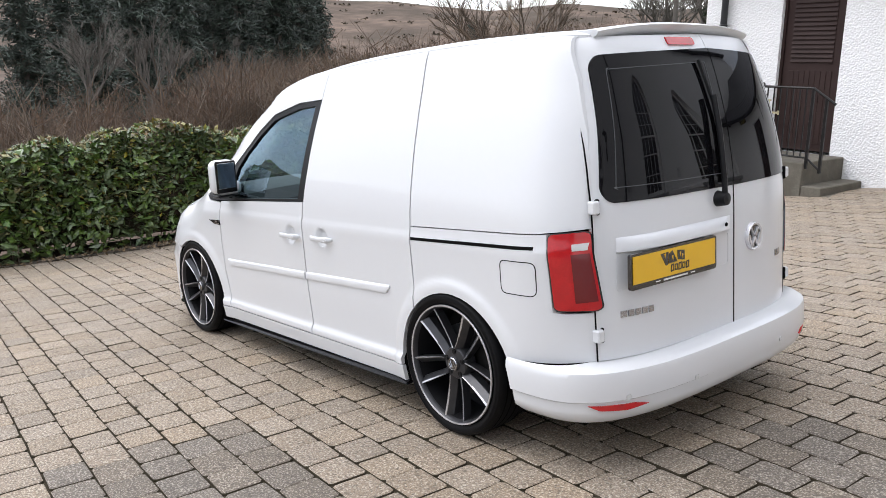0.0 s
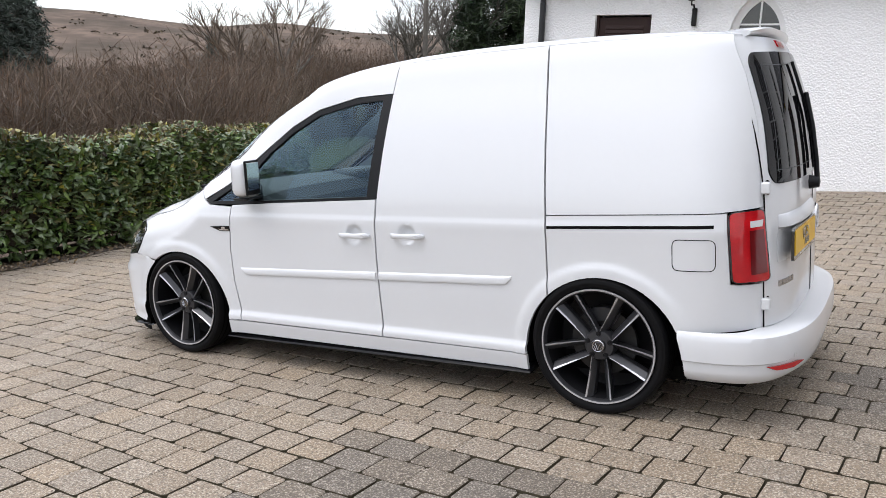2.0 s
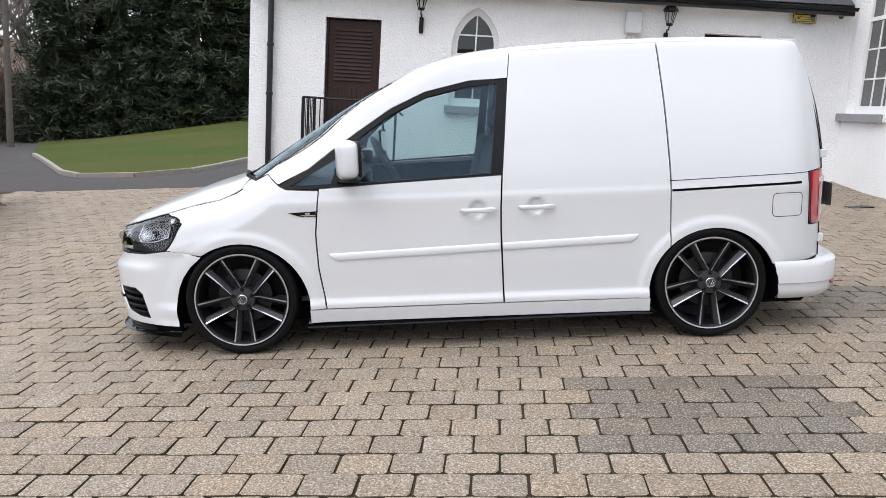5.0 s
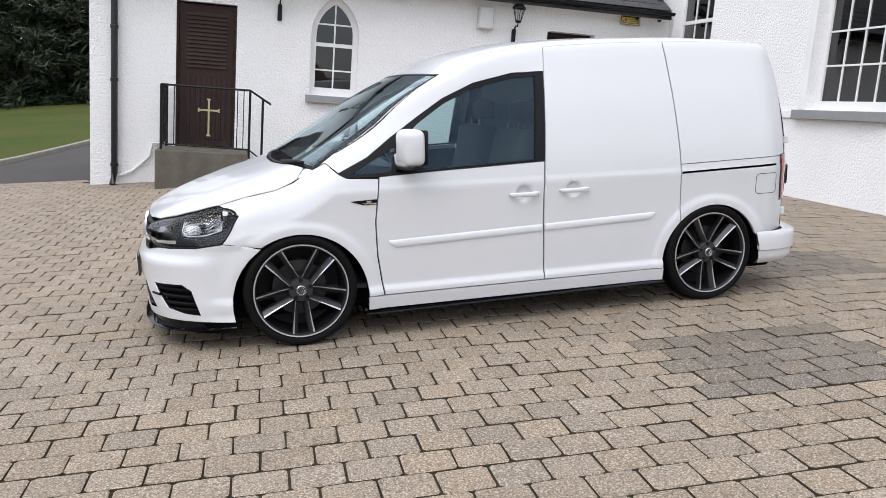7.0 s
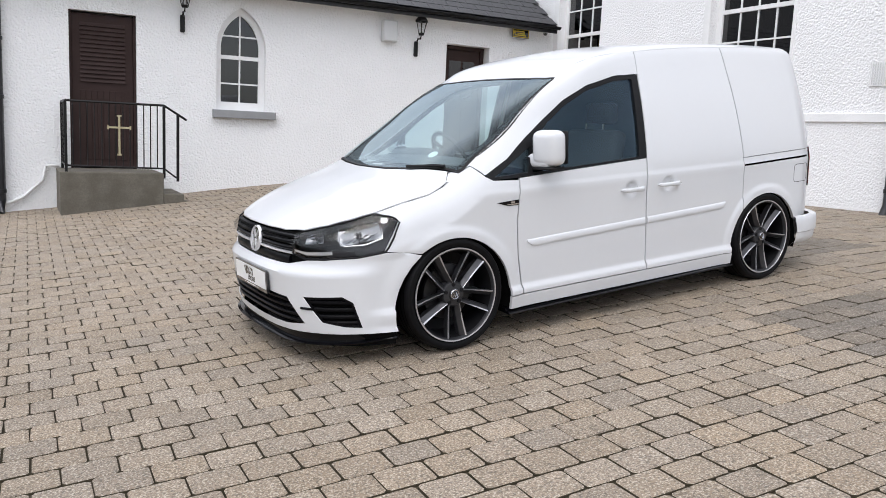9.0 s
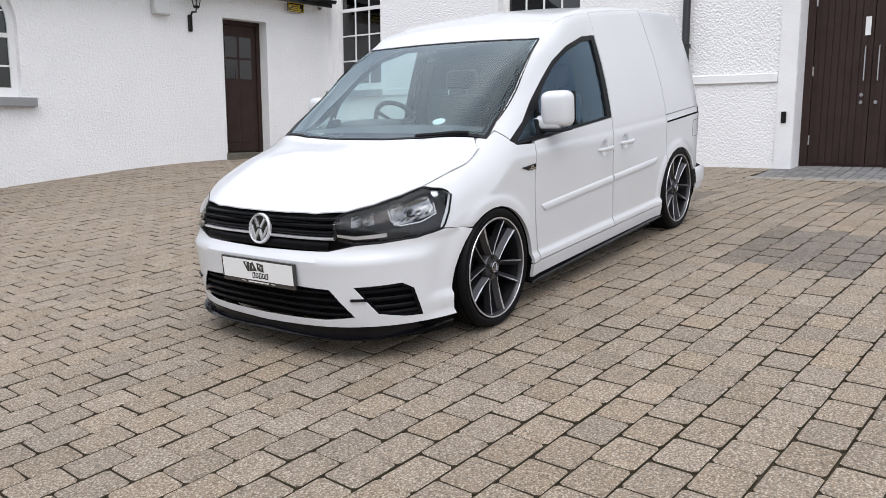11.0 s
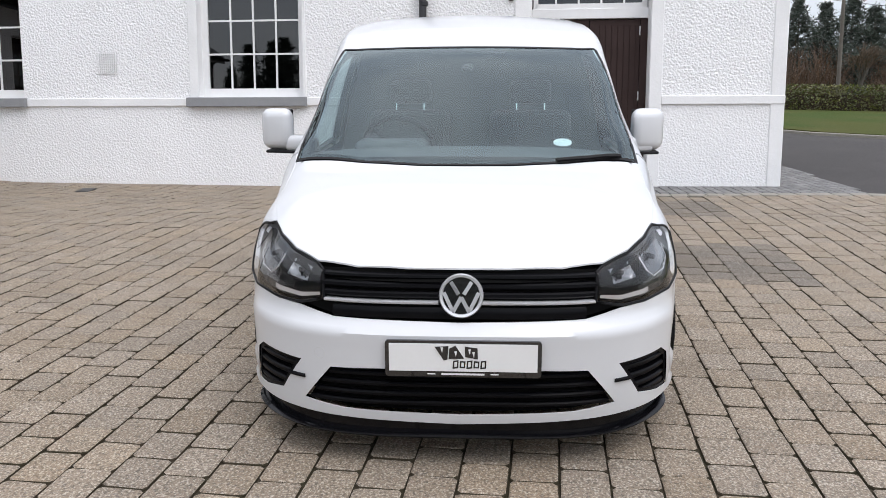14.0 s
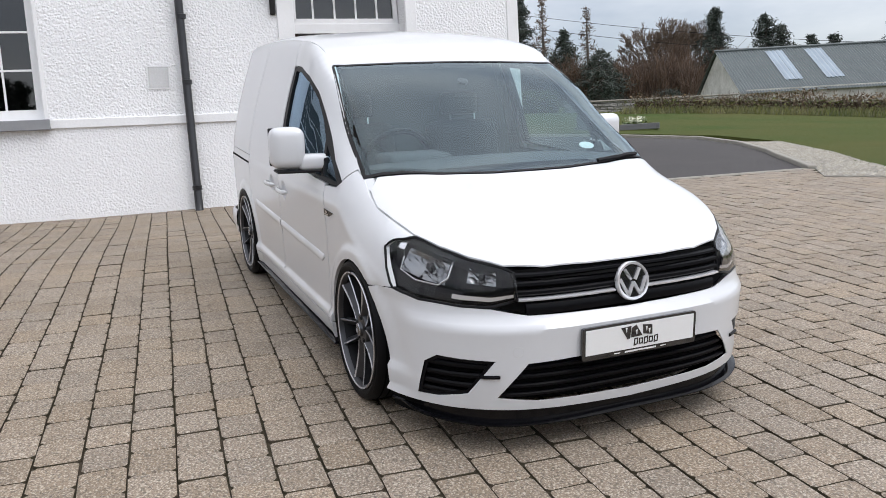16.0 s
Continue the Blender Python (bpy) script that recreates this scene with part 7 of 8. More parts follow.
def stick_soup(name, starts, ends, r0, r1, material, parent=None, bend=0.0, straight=False):
    """Many tapered three-sided twigs, bent once or straight."""
    s, e = np.asarray(starts), np.asarray(ends)
    n = len(s)
    d = unit_rows(e - s)
    a = unit_rows(np.cross(d, nrng.normal(size=(n, 3))))
    b2 = np.cross(d, a)
    m = (s + e) / 2 + nrng.normal(size=(n, 3)) * bend * np.linalg.norm(e - s, axis=1, keepdims=True)
    rows = []
    R0, R1 = np.broadcast_to(np.asarray(r0, float).reshape(-1, 1), (n, 1)), np.broadcast_to(np.asarray(r1, float).reshape(-1, 1), (n, 1))
    for p, r in (((s, R0), (e, R1)) if straight else ((s, R0), (m, (R0 + R1) / 2), (e, R1))):
        for k in range(3):
            an = 2 * math.pi * k / 3
            rows.append(p + (a * math.cos(an) + b2 * math.sin(an)) * r)
    v = np.stack(rows, axis=1).reshape(-1, 3)
    base = (np.arange(n) * (6 if straight else 9))[:, None]
    f = []
    for lev in ((0,) if straight else (0, 3)):
        for k in range(3):
            f.append(base + np.array([[lev + k, lev + (k + 1) % 3, lev + 3 + (k + 1) % 3, lev + 3 + k]]))
    return loose(soup(name, v.tolist(), np.concatenate(f).tolist(), material, parent), parent)


HEDGE_LINE = [(7.85, 3.6), (7.52, 1.4), (7.30, 0.0), (7.14, -1.2), (7.32, -2.6), (7.66, -4.0), (8.35, -6.0), (8.83, -7.65)]
LINE_PTS = resample(HEDGE_LINE, 0.05, False)


def hedge_points(n, where):
    """Places on the hedge's face, top and inside, and the way each looks."""
    k = nrng.integers(0, len(LINE_PTS) - 1, n)
    p, q = np.array(LINE_PTS)[k], np.array(LINE_PTS)[k + 1]
    t = unit_rows(q - p)
    out2 = np.stack([t[:, 1], -t[:, 0]], axis=1)
    out2 *= np.where(out2[:, :1] > 0, -1, 1)
    lump = np.array([0.16 * noise.noise((a * 0.9, b * 0.9, 3.0)) + 0.14 * noise.noise((a * 2.6, b * 2.6, 5.0)) for a, b in p])
    hgt = 1.30 + lump * 1.1
    if where == "face":
        z = nrng.beta(1.3, 1.0, n) * hgt
        depth = -0.09 + nrng.exponential(0.085, n) + lump * 1.3 + 0.10 * np.clip((z - 1.05) / 0.3, 0, 1)
        look_v = np.concatenate([out2, np.full((n, 1), 0.25)], axis=1)
    elif where == "top":
        depth = nrng.uniform(0.02, 1.25, n)
        z = hgt - nrng.exponential(0.045, n) + 0.06 * nrng.random(n)
        look_v = np.tile(np.array([[0, 0, 1.0]]), (n, 1))
    elif where == "end":
        depth = nrng.uniform(0.0, 1.2, n)
        z = nrng.random(n) * hgt
        p = np.tile(np.array([LINE_PTS[-1]]), (n, 1)) + np.stack([nrng.normal(0, 0.05, n), nrng.normal(-0.05, 0.07, n)], axis=1)
        out2 = np.tile(out2[-1:], (n, 1))
        look_v = np.tile(np.array([[0, -1.0, 0.2]]), (n, 1))
    xy = p - out2 * depth[:, None]
    g = np.array([land(a, b) for a, b in xy])
    return np.concatenate([xy, (g + z + 0.02)[:, None]], axis=1), look_v


hedge = thing("hedge", "clipped laurel hedge, green with olive and dry leaves on top", "hedge")
hv = []
for a, b in LINE_PTS[::6]:
    hv.append((a, b))
# solid filling whose dark colour stands for the shade deep among the leaves
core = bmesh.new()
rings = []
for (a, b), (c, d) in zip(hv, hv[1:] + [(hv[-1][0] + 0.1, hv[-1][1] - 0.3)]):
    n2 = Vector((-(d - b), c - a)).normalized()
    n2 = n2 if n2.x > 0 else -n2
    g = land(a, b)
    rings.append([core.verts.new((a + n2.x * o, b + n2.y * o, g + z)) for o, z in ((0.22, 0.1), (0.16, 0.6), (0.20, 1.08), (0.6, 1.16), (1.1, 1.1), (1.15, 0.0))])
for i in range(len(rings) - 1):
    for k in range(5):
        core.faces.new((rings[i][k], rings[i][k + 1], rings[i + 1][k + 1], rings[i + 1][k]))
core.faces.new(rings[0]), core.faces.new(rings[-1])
part("dark_core", core, M_SOIL_SHADE, hedge)
pts, lk = hedge_points(13500, "face")
leaf_soup("leaves", pts, 0.112, M_LEAF, hedge, outward=lk, lengths=(0.45, 1.75), width=0.52)
pts, lk = hedge_points(1500, "end")
leaf_soup("leaves", pts, 0.105, M_LEAF, hedge, outward=lk)
pts, lk = hedge_points(4500, "top")
leaf_soup("leaves", pts, 0.100, M_LEAF, hedge, outward=lk)
pts, lk = hedge_points(5200, "top")
leaf_soup("olive_leaves", pts, 0.098, M_LEAFOLIVE, hedge, outward=lk)
pts, lk = hedge_points(4200, "face")
leaf_soup("olive_leaves", pts[pts[:, 2] > -0.35], 0.09, M_LEAFOLIVE, hedge, outward=lk[pts[:, 2] > -0.35])
pts, lk = hedge_points(3600, "top")
leaf_soup("dry_leaves", pts, 0.085, M_DRYLEAF, hedge, outward=lk)
pts, lk = hedge_points(1500, "top")
stick_soup("twigs", pts - np.array([0, 0, 0.10]), pts + nrng.normal(0, 0.05, (1500, 3)) + np.array([0, 0, 0.06]), 0.004, 0.002, M_TWIG, hedge)
pts, lk = hedge_points(900, "face")
pts = pts[pts[:, 2] < -0.35]
stick_soup("twigs", pts + np.array([0.12, 0, -0.15]), pts + nrng.normal(0, 0.06, pts.shape) + np.array([0.05, 0, 0.2]), 0.008, 0.004, M_TWIG, hedge)
bed = [(a + 0.7, b) for a, b in HEDGE_LINE] + [(a - 0.30, b) for a, b in HEDGE_LINE[::-1]]
tagged(drape("hedge_bed", bed, 0.012, 0.5, M_SOIL_SHADE), "dark strip of soil and dead leaves under the hedge", "soil", kind="structure")
k = nrng.integers(0, len(LINE_PTS), 1500)
lp = np.array(LINE_PTS)[k] + np.stack([nrng.normal(-0.16, 0.16, 1500), nrng.normal(0, 0.05, 1500)], axis=1)
tagged(leaf_soup("fallen_leaves", np.concatenate([lp, np.array([[land(a, b) + 0.025] for a, b in lp])], axis=1), 0.05, M_DRYLEAF), "dead leaves fallen along the hedge foot", "leaves", kind="stuff")


def polar(eye, az, dist):
    return eye[0] + dist * math.cos(radians(az)), eye[1] + dist * math.sin(radians(az))


# dark bushes scattered over the moor
bushes = []
for i in range(520):
    az, dist = nrng.uniform(-75, 15), nrng.uniform(330, 1080)
    x, y = polar((0, 0), az, dist)
    for _ in range(9):
        bushes.append((x + nrng.normal(0, 3.5), y + nrng.normal(0, 3.5), land(x, y) + nrng.uniform(0.2, 2.6)))
tagged(leaf_soup("moor_bushes", np.array(bushes), 3.2, M_MOORBUSH, width=0.8), "scattered dark bushes on the far moor", "bushes", kind="stuff")

# brown scrub behind the hedge
starts, ends, r0s, r1s = [], [], [], []
for i in range(1150):
    az = nrng.uniform(-64, -30) if i % 3 else nrng.uniform(-72, 12)
    dist = nrng.uniform(45, 56) if az < -49 and i % 2 else 11.5 + 42 * nrng.random() ** 1.3
    if az < -58:
        dist = nrng.uniform(24, 50)
    x, y = polar((-0.5, 4.0), az, dist)
    if x < 10.6 + max(0, -y - 8) * 0.62 + (1.4 if y < -8 else 0) and not (dist > 45 and az > -67):
        continue
    g = land(x, y)
    crest = np.interp(-az, (0, 12, 23, 31, 41, 46, 49, 58, 64, 72), (-4.0, -3.6, -1.7, -0.6, 0.5, 1.3, 2.0, 2.0, 1.8, 1.6))
    tall = (1.5 + dist * math.tan(radians(crest)) - g) * nrng.uniform(0.72, 1.06)
    for s in range(16):
        a, lean = nrng.uniform(0, 2 * math.pi), nrng.uniform(0.05, 0.85)
        h = tall * nrng.uniform(0.6, 1.05)
        p = np.array([x + nrng.normal(0, 0.25), y + nrng.normal(0, 0.25), g - 0.1])
        e = p + np.array([math.cos(a) * lean * h * 0.7, math.sin(a) * lean * h * 0.7, h])
        starts.append(p), ends.append(e), r0s.append(0.011 + 0.00024 * dist), r1s.append(0.004)
        for _ in range(8):
            t = nrng.uniform(0.2, 1.0)
            q = p + (e - p) * t
            w = nrng.normal(0, 1, 3)
            w[2] = abs(w[2]) * 1.2 + 0.25
            starts.append(q), ends.append(q + w / np.linalg.norm(w) * nrng.uniform(0.3, 0.9)), r0s.append(0.005 + 0.00014 * dist), r1s.append(0.003)
half = len(starts) // 2
tagged(stick_soup("scrub", starts[:half], ends[:half], r0s[:half], r1s[:half], M_TWIG, straight=True), "thicket of bare brown scrub", "scrub", kind="stuff")
tagged(stick_soup("scrub", starts[half:], ends[half:], r0s[half:], r1s[half:], M_REDTWIG, straight=True), "thicket of bare russet scrub", "scrub", kind="stuff")


def conifer(x, y, height, spread, material, name="conifer", label="tall dark conifer", dense=1.0, droop=0.25, bare=0.12, sink=0.1):
    """A trunk, whorled limbs and needle sprays along them."""
    g = land(x, y) - sink
    t = thing(name, label, "tree", Matrix.Translation((x, y, g)))
    part("trunk", tube([(0, 0, 0), (0.03, 0.02, height * 0.5), (0, 0, height)], [height * 0.022, height * 0.014, 0.01], 7), M_BARK, t)
    levels = int(height * 3.2)
    ls, le, centres, outs = [], [], [], []
    for k in range(levels):
        f = bare + (1 - bare) * k / levels
        reach = spread * (1 - f) ** 0.7 * nrng.uniform(0.55, 1.25) + 0.12
        for j in range(int(5 + 3 * dense)):
            a = nrng.uniform(0, 2 * math.pi)
            r = reach * nrng.uniform(0.55, 1.1)
            p = np.array([0, 0, f * height])
            e = np.array([math.cos(a) * r, math.sin(a) * r, f * height - droop * r + 0.15 * r * nrng.random()])
            ls.append(p), le.append(e)
            for _ in range(int((8 + 17 * r / max(spread, 0.5)) * dense)):
                u = nrng.uniform(0.25, 1.05)
                centres.append(p + (e - p) * u + nrng.normal(0, 0.10 + 0.03 * r, 3))
                outs.append([math.cos(a), math.sin(a), -0.15])
    stick_soup("branchwork", ls, le, 0.028, 0.008, M_BARK, t)
    leaf_soup("crown", np.array(centres), 0.30 + 0.014 * height, material, t, outward=np.array(outs), width=0.20, lengths=(0.4, 1.5), simple=True)
    return t


eye0 = (-2.43, 3.0)
for i, (az, dist, h, sp) in enumerate([(-13.2, 50, 9.5, 1.9), (-15.5, 56, 11.5, 2.3), (-18.0, 52, 10.5, 2.3), (-19.8, 47, 10.0, 2.0), (-21.4, 58, 12.8, 2.4), (-23.2, 50, 12.0, 2.3), (-24.8, 56, 13.0, 2.3),
                                        (-26.2, 51, 12.5, 2.2), (-27.6, 57, 13.0, 2.3), (-29.0, 53, 12.0, 2.2), (-30.3, 58, 12.4, 2.1), (-31.4, 62, 11.0, 1.7), (-17.0, 40, 7.0, 1.6), (-22.4, 42, 7.4, 1.8)]):
    x, y = polar(eye0, az, dist)
    conifer(x, y, h, sp * 1.4, M_PINE, label="tall dark conifer in the wood beyond the hedge", dense=1.7)
x, y = polar(eye0, -42.3, 62)
conifer(x, y, 7.0, 1.5, M_PINE, label="lone small conifer above the scrub", dense=1.2)
for az, dist, h, sp in [(-64.5, 45, 9.5, 2.3), (-66.5, 48, 11.0, 2.6), (-68.6, 45, 11.0, 2.7), (-70.8, 47, 11.5, 2.7), (-73.0, 45, 11.5, 2.7), (-75.2, 47, 11.5, 2.7), (-77.4, 45, 11.0, 2.7), (-79.6, 47, 11.5, 2.7), (-81.8, 45, 11.5, 2.7),
                        (-84.0, 47, 11.5, 2.7), (-86.4, 45, 11.0, 2.7), (-89, 47, 11, 2.7), (-92, 45, 11, 2.7)]:
    x, y = polar((0.93, 5.19), az, dist)
    conifer(x, y, h, sp, M_YEW, "evergreen_tree", "broad dense dark evergreen beside the lawn", 2.4, 0.1, 0.0)


def bare_tree(x, y, height, label, name="bare_tree", seed=1, spread=0.6, depth=6, material=None, r=None, fine=0.006):
    """A leafless tree: a forking trunk down to fine twigs."""
    rg = random.Random(seed)
    t = thing(name, label, "tree", Matrix.Translation((x, y, land(x, y) - 0.1)))
    thick, s, e, a, b = bmesh.new(), [], [], [], []

    def grow(p, d, ln, rad, lev):
        q = p + d * ln
        if lev <= 2:
            tube([p, (p + q) / 2 + Vector((rg.uniform(-1, 1), rg.uniform(-1, 1), 0)) * ln * 0.04, q], [rad, rad * 0.88, rad * 0.74], 6, bm=thick)
        else:
            s.append(tuple(p)), e.append(tuple(q)), a.append(max(fine, rad)), b.append(max(fine * 0.65, rad * 0.7))
        if lev >= depth:
            return
        for k in range(3 if lev < 5 else 4):
            nd = (d + Vector((rg.uniform(-1, 1), rg.uniform(-1, 1), rg.uniform(-0.35, 0.6))) * spread).normalized()
            grow(p + d * ln * rg.uniform(0.6, 1.0) if k else q, nd, ln * rg.uniform(0.62, 0.86), rad * rg.uniform(0.5, 0.7), lev + 1)

    grow(Vector((0, 0, 0)), Vector((0.03, 0.02, 1)).normalized(), height * 0.26, r or height * 0.022, 0)
    part("trunk", thick, M_BARK, t)
    stick_soup("crown", s, e, a, b, material or M_BARK, t, straight=True)
    return t


for i, (az, dist, h) in enumerate([(-48.2, 38, 8.0), (-50.0, 40, 8.5), (-58.3, 44, 10.5), (-61.3, 46, 11.0)]):
    x, y = polar((-0.6, 4.6), az, dist)
    bare_tree(x, y, h, "leafless tree above the scrub", seed=20 + i, material=M_BARK if i > 1 else M_TWIG, spread=0.8 if i > 1 else 0.6)
for i, (az, dist, h) in enumerate([(-16.5, 34, 5.5), (-20.6, 33, 5.8), (-25, 33, 4.5)]):
    x, y = polar(eye0, az, dist)
    bare_tree(x, y, h, "slender leafless birch before the conifers", seed=50 + i, material=M_BARK, depth=6, spread=0.45)


def pole(x, y, height, label):
    p = thing("utility_pole", label, "utility pole", Matrix.Translation((x, y, land(x, y) - 0.3)))
    part("shaft", tube([(0, 0, 0), (0.05, 0, height)], [0.14, 0.10], 10), M_BARK, p, smooth=True)
    part("crossarm", box(-0.6, 0.6, -0.05, 0.05, height - 0.5, height - 0.4), M_BARK, p)
    return p


x, y = polar((-0.26, 4.78), -59.9, 40)
pole(x, y, 9.5, "weathered wooden utility pole by the drive")
x, y = polar((6.32, 0.05), 156.9, 58)
pole(x, y, 9.5, "weathered wooden utility pole beyond the lawn")
cable = thing("overhead_cable", "thin dark overhead cables between poles", "cable")
for dz in (0.0, 0.9):
    pts = []
    for k in range(13):
        a, b = polar((6.18, -1.93), 156 - 2.9 * k, 62)
        pts.append((a, b, 0.82 + 62 * math.tan(radians(9.0 - 0.5 * k)) + dz - 0.3 * math.sin(math.pi * k / 12)))
    part("wire", tube(pts, 0.016, 4), M_IRON, cable)

gp = thing("gate_post", "weathered wooden gate post at the end of the drive", "post", Matrix.Translation((22.6, -36.2, land(22.6, -36.2) - 0.1)))
part("post", box(-0.12, 0.12, -0.12, 0.12, 0, 1.7, 0.02), M_BARK, gp)
part("gate", box(0.15, 1.9, -0.03, 0.03, 0.25, 1.2, 0.01), M_BARK, gp, "low dark boarded gate")

# ---- the far side: boundary, trees and barn beyond the lawn ----
WEST_EYE = (6.2, -1.9)


def rise(x, y, el):
    """Height of a tree on the ground at x, y whose tip stands at that elevation over the yard."""
    return 0.82 + math.hypot(x - WEST_EYE[0], y - WEST_EYE[1]) * math.tan(radians(el)) - land(x, y)


for az, dist, el, sp in [(150.7, 72, 10.0, 3.2), (152.3, 76, 9.8, 4.0), (153.6, 70, 8.6, 3.8), (155.0, 78, 9.4, 4.2), (156.4, 72, 9.0, 4.0), (158, 76, 9.4, 4.2), (147.6, 70, 7.7, 2.3), (148.4, 74, 6.0, 2.8), (145.2, 66, 6.2, 3.3), (144.1, 68, 4.6, 3.0), (146.6, 68, 4.9, 2.8),
                         (137.8, 74, 8.2, 2.9), (134.6, 78, 7.5, 4.0), (133.7, 80, 6.7, 3.2), (140.9, 66, 3.3, 2.9), (139.9, 67, 2.9, 2.6), (131.9, 80, 5.9, 1.9), (130.6, 82, 5.8, 2.0), (127.3, 80, 6.3, 2.6)]:
    x, y = polar(WEST_EYE, az, dist)
    conifer(x, y, rise(x, y, el), sp, M_PINE, label="dark conifer beyond the lawn", dense=1.7)
for az, dist, el, sp in [(149.1, 70, 9.9, 1.5), (146.1, 71, 9.1, 2.0)]:
    x, y = polar(WEST_EYE, az, dist)
    conifer(x, y, rise(x, y, el), sp, M_TWIG, "larch", "bare spindly larch beyond the lawn", 0.30, 0.05, 0.25)
for i, (az, dist, el) in enumerate([(141.9, 74, 8.0), (141.0, 76, 8.8), (140.1, 75, 8.5), (139.2, 78, 8.0), (142.8, 78, 6.6), (144.4, 80, 6.0), (154.2, 66, 7.6), (151.5, 68, 7.4), (136.6, 80, 5.9)]):
    x, y = polar(WEST_EYE, az, dist)
    bare_tree(x, y, rise(x, y, el), "leafless tree beyond the lawn", seed=80 + i, depth=7 if i < 4 else 6, spread=0.55, material=M_TWIG, fine=0.013)

# brown undergrowth that fills the wood beyond the lawn
starts, ends, r0s, r1s = [], [], [], []
for i in range(520):
    az, dist = nrng.uniform(128, 160), nrng.uniform(67, 90)
    x, y = polar(WEST_EYE, az, dist)
    g = land(x, y)
    crest = np.interp(az, (127, 134, 137, 140, 144, 148, 163), (3.7, 4.5, 5.5, 6.3, 5.3, 6.2, 6.6))
    tall = (0.82 + dist * math.tan(radians(crest)) - g) * nrng.uniform(0.55, 1.0)
    for s in range(22):
        a, lean = nrng.uniform(0, 2 * math.pi), nrng.uniform(0.05, 0.5)
        h = tall * nrng.uniform(0.5, 1.05)
        p = np.array([x + nrng.normal(0, 0.5), y + nrng.normal(0, 0.5), g - 0.1])
        e = p + np.array([math.cos(a) * lean * h * 0.7, math.sin(a) * lean * h * 0.7, h])
        starts.append(p), ends.append(e), r0s.append(0.035), r1s.append(0.012)
        for _ in range(6):
            q = p + (e - p) * nrng.uniform(0.3, 0.95)
            w = nrng.normal(0, 1, 3)
            w[2] = abs(w[2]) * 1.3 + 0.4
            starts.append(q), ends.append(q + w / np.linalg.norm(w) * nrng.uniform(0.5, 1.3)), r0s.append(0.020), r1s.append(0.009)
tagged(stick_soup("undergrowth", starts, ends, r0s, r1s, M_REDTWIG, straight=True), "bare russet undergrowth in the wood beyond the lawn", "scrub", kind="stuff")


def bush_line(name, line, height, thick, n, material, label, size=0.12, twigs=0, kind=""):
    """A rough hedge along a line: leaves about a dark core that stands for the shade inside."""
    ob = thing(name, label, "hedge", kind=kind)
    pts = np.array(resample(line, 0.1, False))
    k = nrng.integers(0, len(pts), n)
    p = pts[k]
    bumpy = np.array([1 + 0.55 * noise.noise((a * 0.5, b * 0.5, 2.0)) for a, b in p]) if twigs else np.ones(n)
    off = nrng.normal(0, thick * 0.33, (n, 2))
    z = height * bumpy * nrng.random(n)
    g = np.array([land(a, b) for a, b in p])
    c = np.concatenate([p + off, (g + z)[:, None]], axis=1)
    leaf_soup("leaves", c, size, material, ob)
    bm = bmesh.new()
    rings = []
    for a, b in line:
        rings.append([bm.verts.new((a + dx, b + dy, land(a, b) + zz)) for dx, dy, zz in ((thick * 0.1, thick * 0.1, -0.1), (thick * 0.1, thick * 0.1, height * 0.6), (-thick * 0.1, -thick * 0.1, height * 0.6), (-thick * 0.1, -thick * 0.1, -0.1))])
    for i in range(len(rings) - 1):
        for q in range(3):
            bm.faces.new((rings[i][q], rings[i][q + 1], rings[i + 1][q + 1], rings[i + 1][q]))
    part("dark_core", bm, M_SOIL_SHADE, ob)
    if twigs:
        k = nrng.integers(0, len(pts), twigs)
        q = np.concatenate([pts[k] + nrng.normal(0, thick * 0.3, (twigs, 2)), np.array([[land(a, b)] for a, b in pts[k]])], axis=1)
        stick_soup("twigs", q, q + np.concatenate([nrng.normal(0, 0.42, (twigs, 2)), nrng.uniform(0.45, 1.15, (twigs, 1)) * height], axis=1), 0.016, 0.006, M_TWIG, ob)
    return ob


BRAMBLE = [(-27.8, 23.9), (-26.8, 26.3), (-24.0, 28.2), (-19.0, 28.6), (-13.6, 28.9), (-4.5, 27.9)]
bush_line("bramble_hedge", BRAMBLE, 0.98, 1.0, 7600, M_DRYLEAF, "unkempt brown bramble hedge along the lawn", 0.15, 1300)
bush_line("bramble_greenery", BRAMBLE, 0.72, 1.3, 7200, M_TRIMHEDGE, "dull green growth in the bramble hedge", 0.14)
shag = resample(BRAMBLE, 0.05, False)
base = np.array([shag[i] for i in nrng.integers(0, len(shag), 5200)]) + nrng.normal(0, 1, (5200, 2)) * 0.35 + np.array([0.35, -1.25])
base = np.concatenate([base, np.array([[land(a, b) + 0.02] for a, b in base])], axis=1)
tagged(stick_soup("rough_grass", base, base + np.concatenate([nrng.normal(0, 0.10, (5200, 2)), nrng.uniform(0.12, 0.42, (5200, 1))], axis=1), 0.014, 0.004, M_ROUGHGRASS, straight=True), "long pale green grass along the hedge foot", "grass", kind="stuff")
bush_line("trimmed_hedge", [(-37, 8), (-34.5, 13.5), (-32.5, 19.3), (-31.8, 21.5)], 1.25, 0.8, 12000, M_TRIMHEDGE, "clipped green and russet boundary hedge", 0.13)

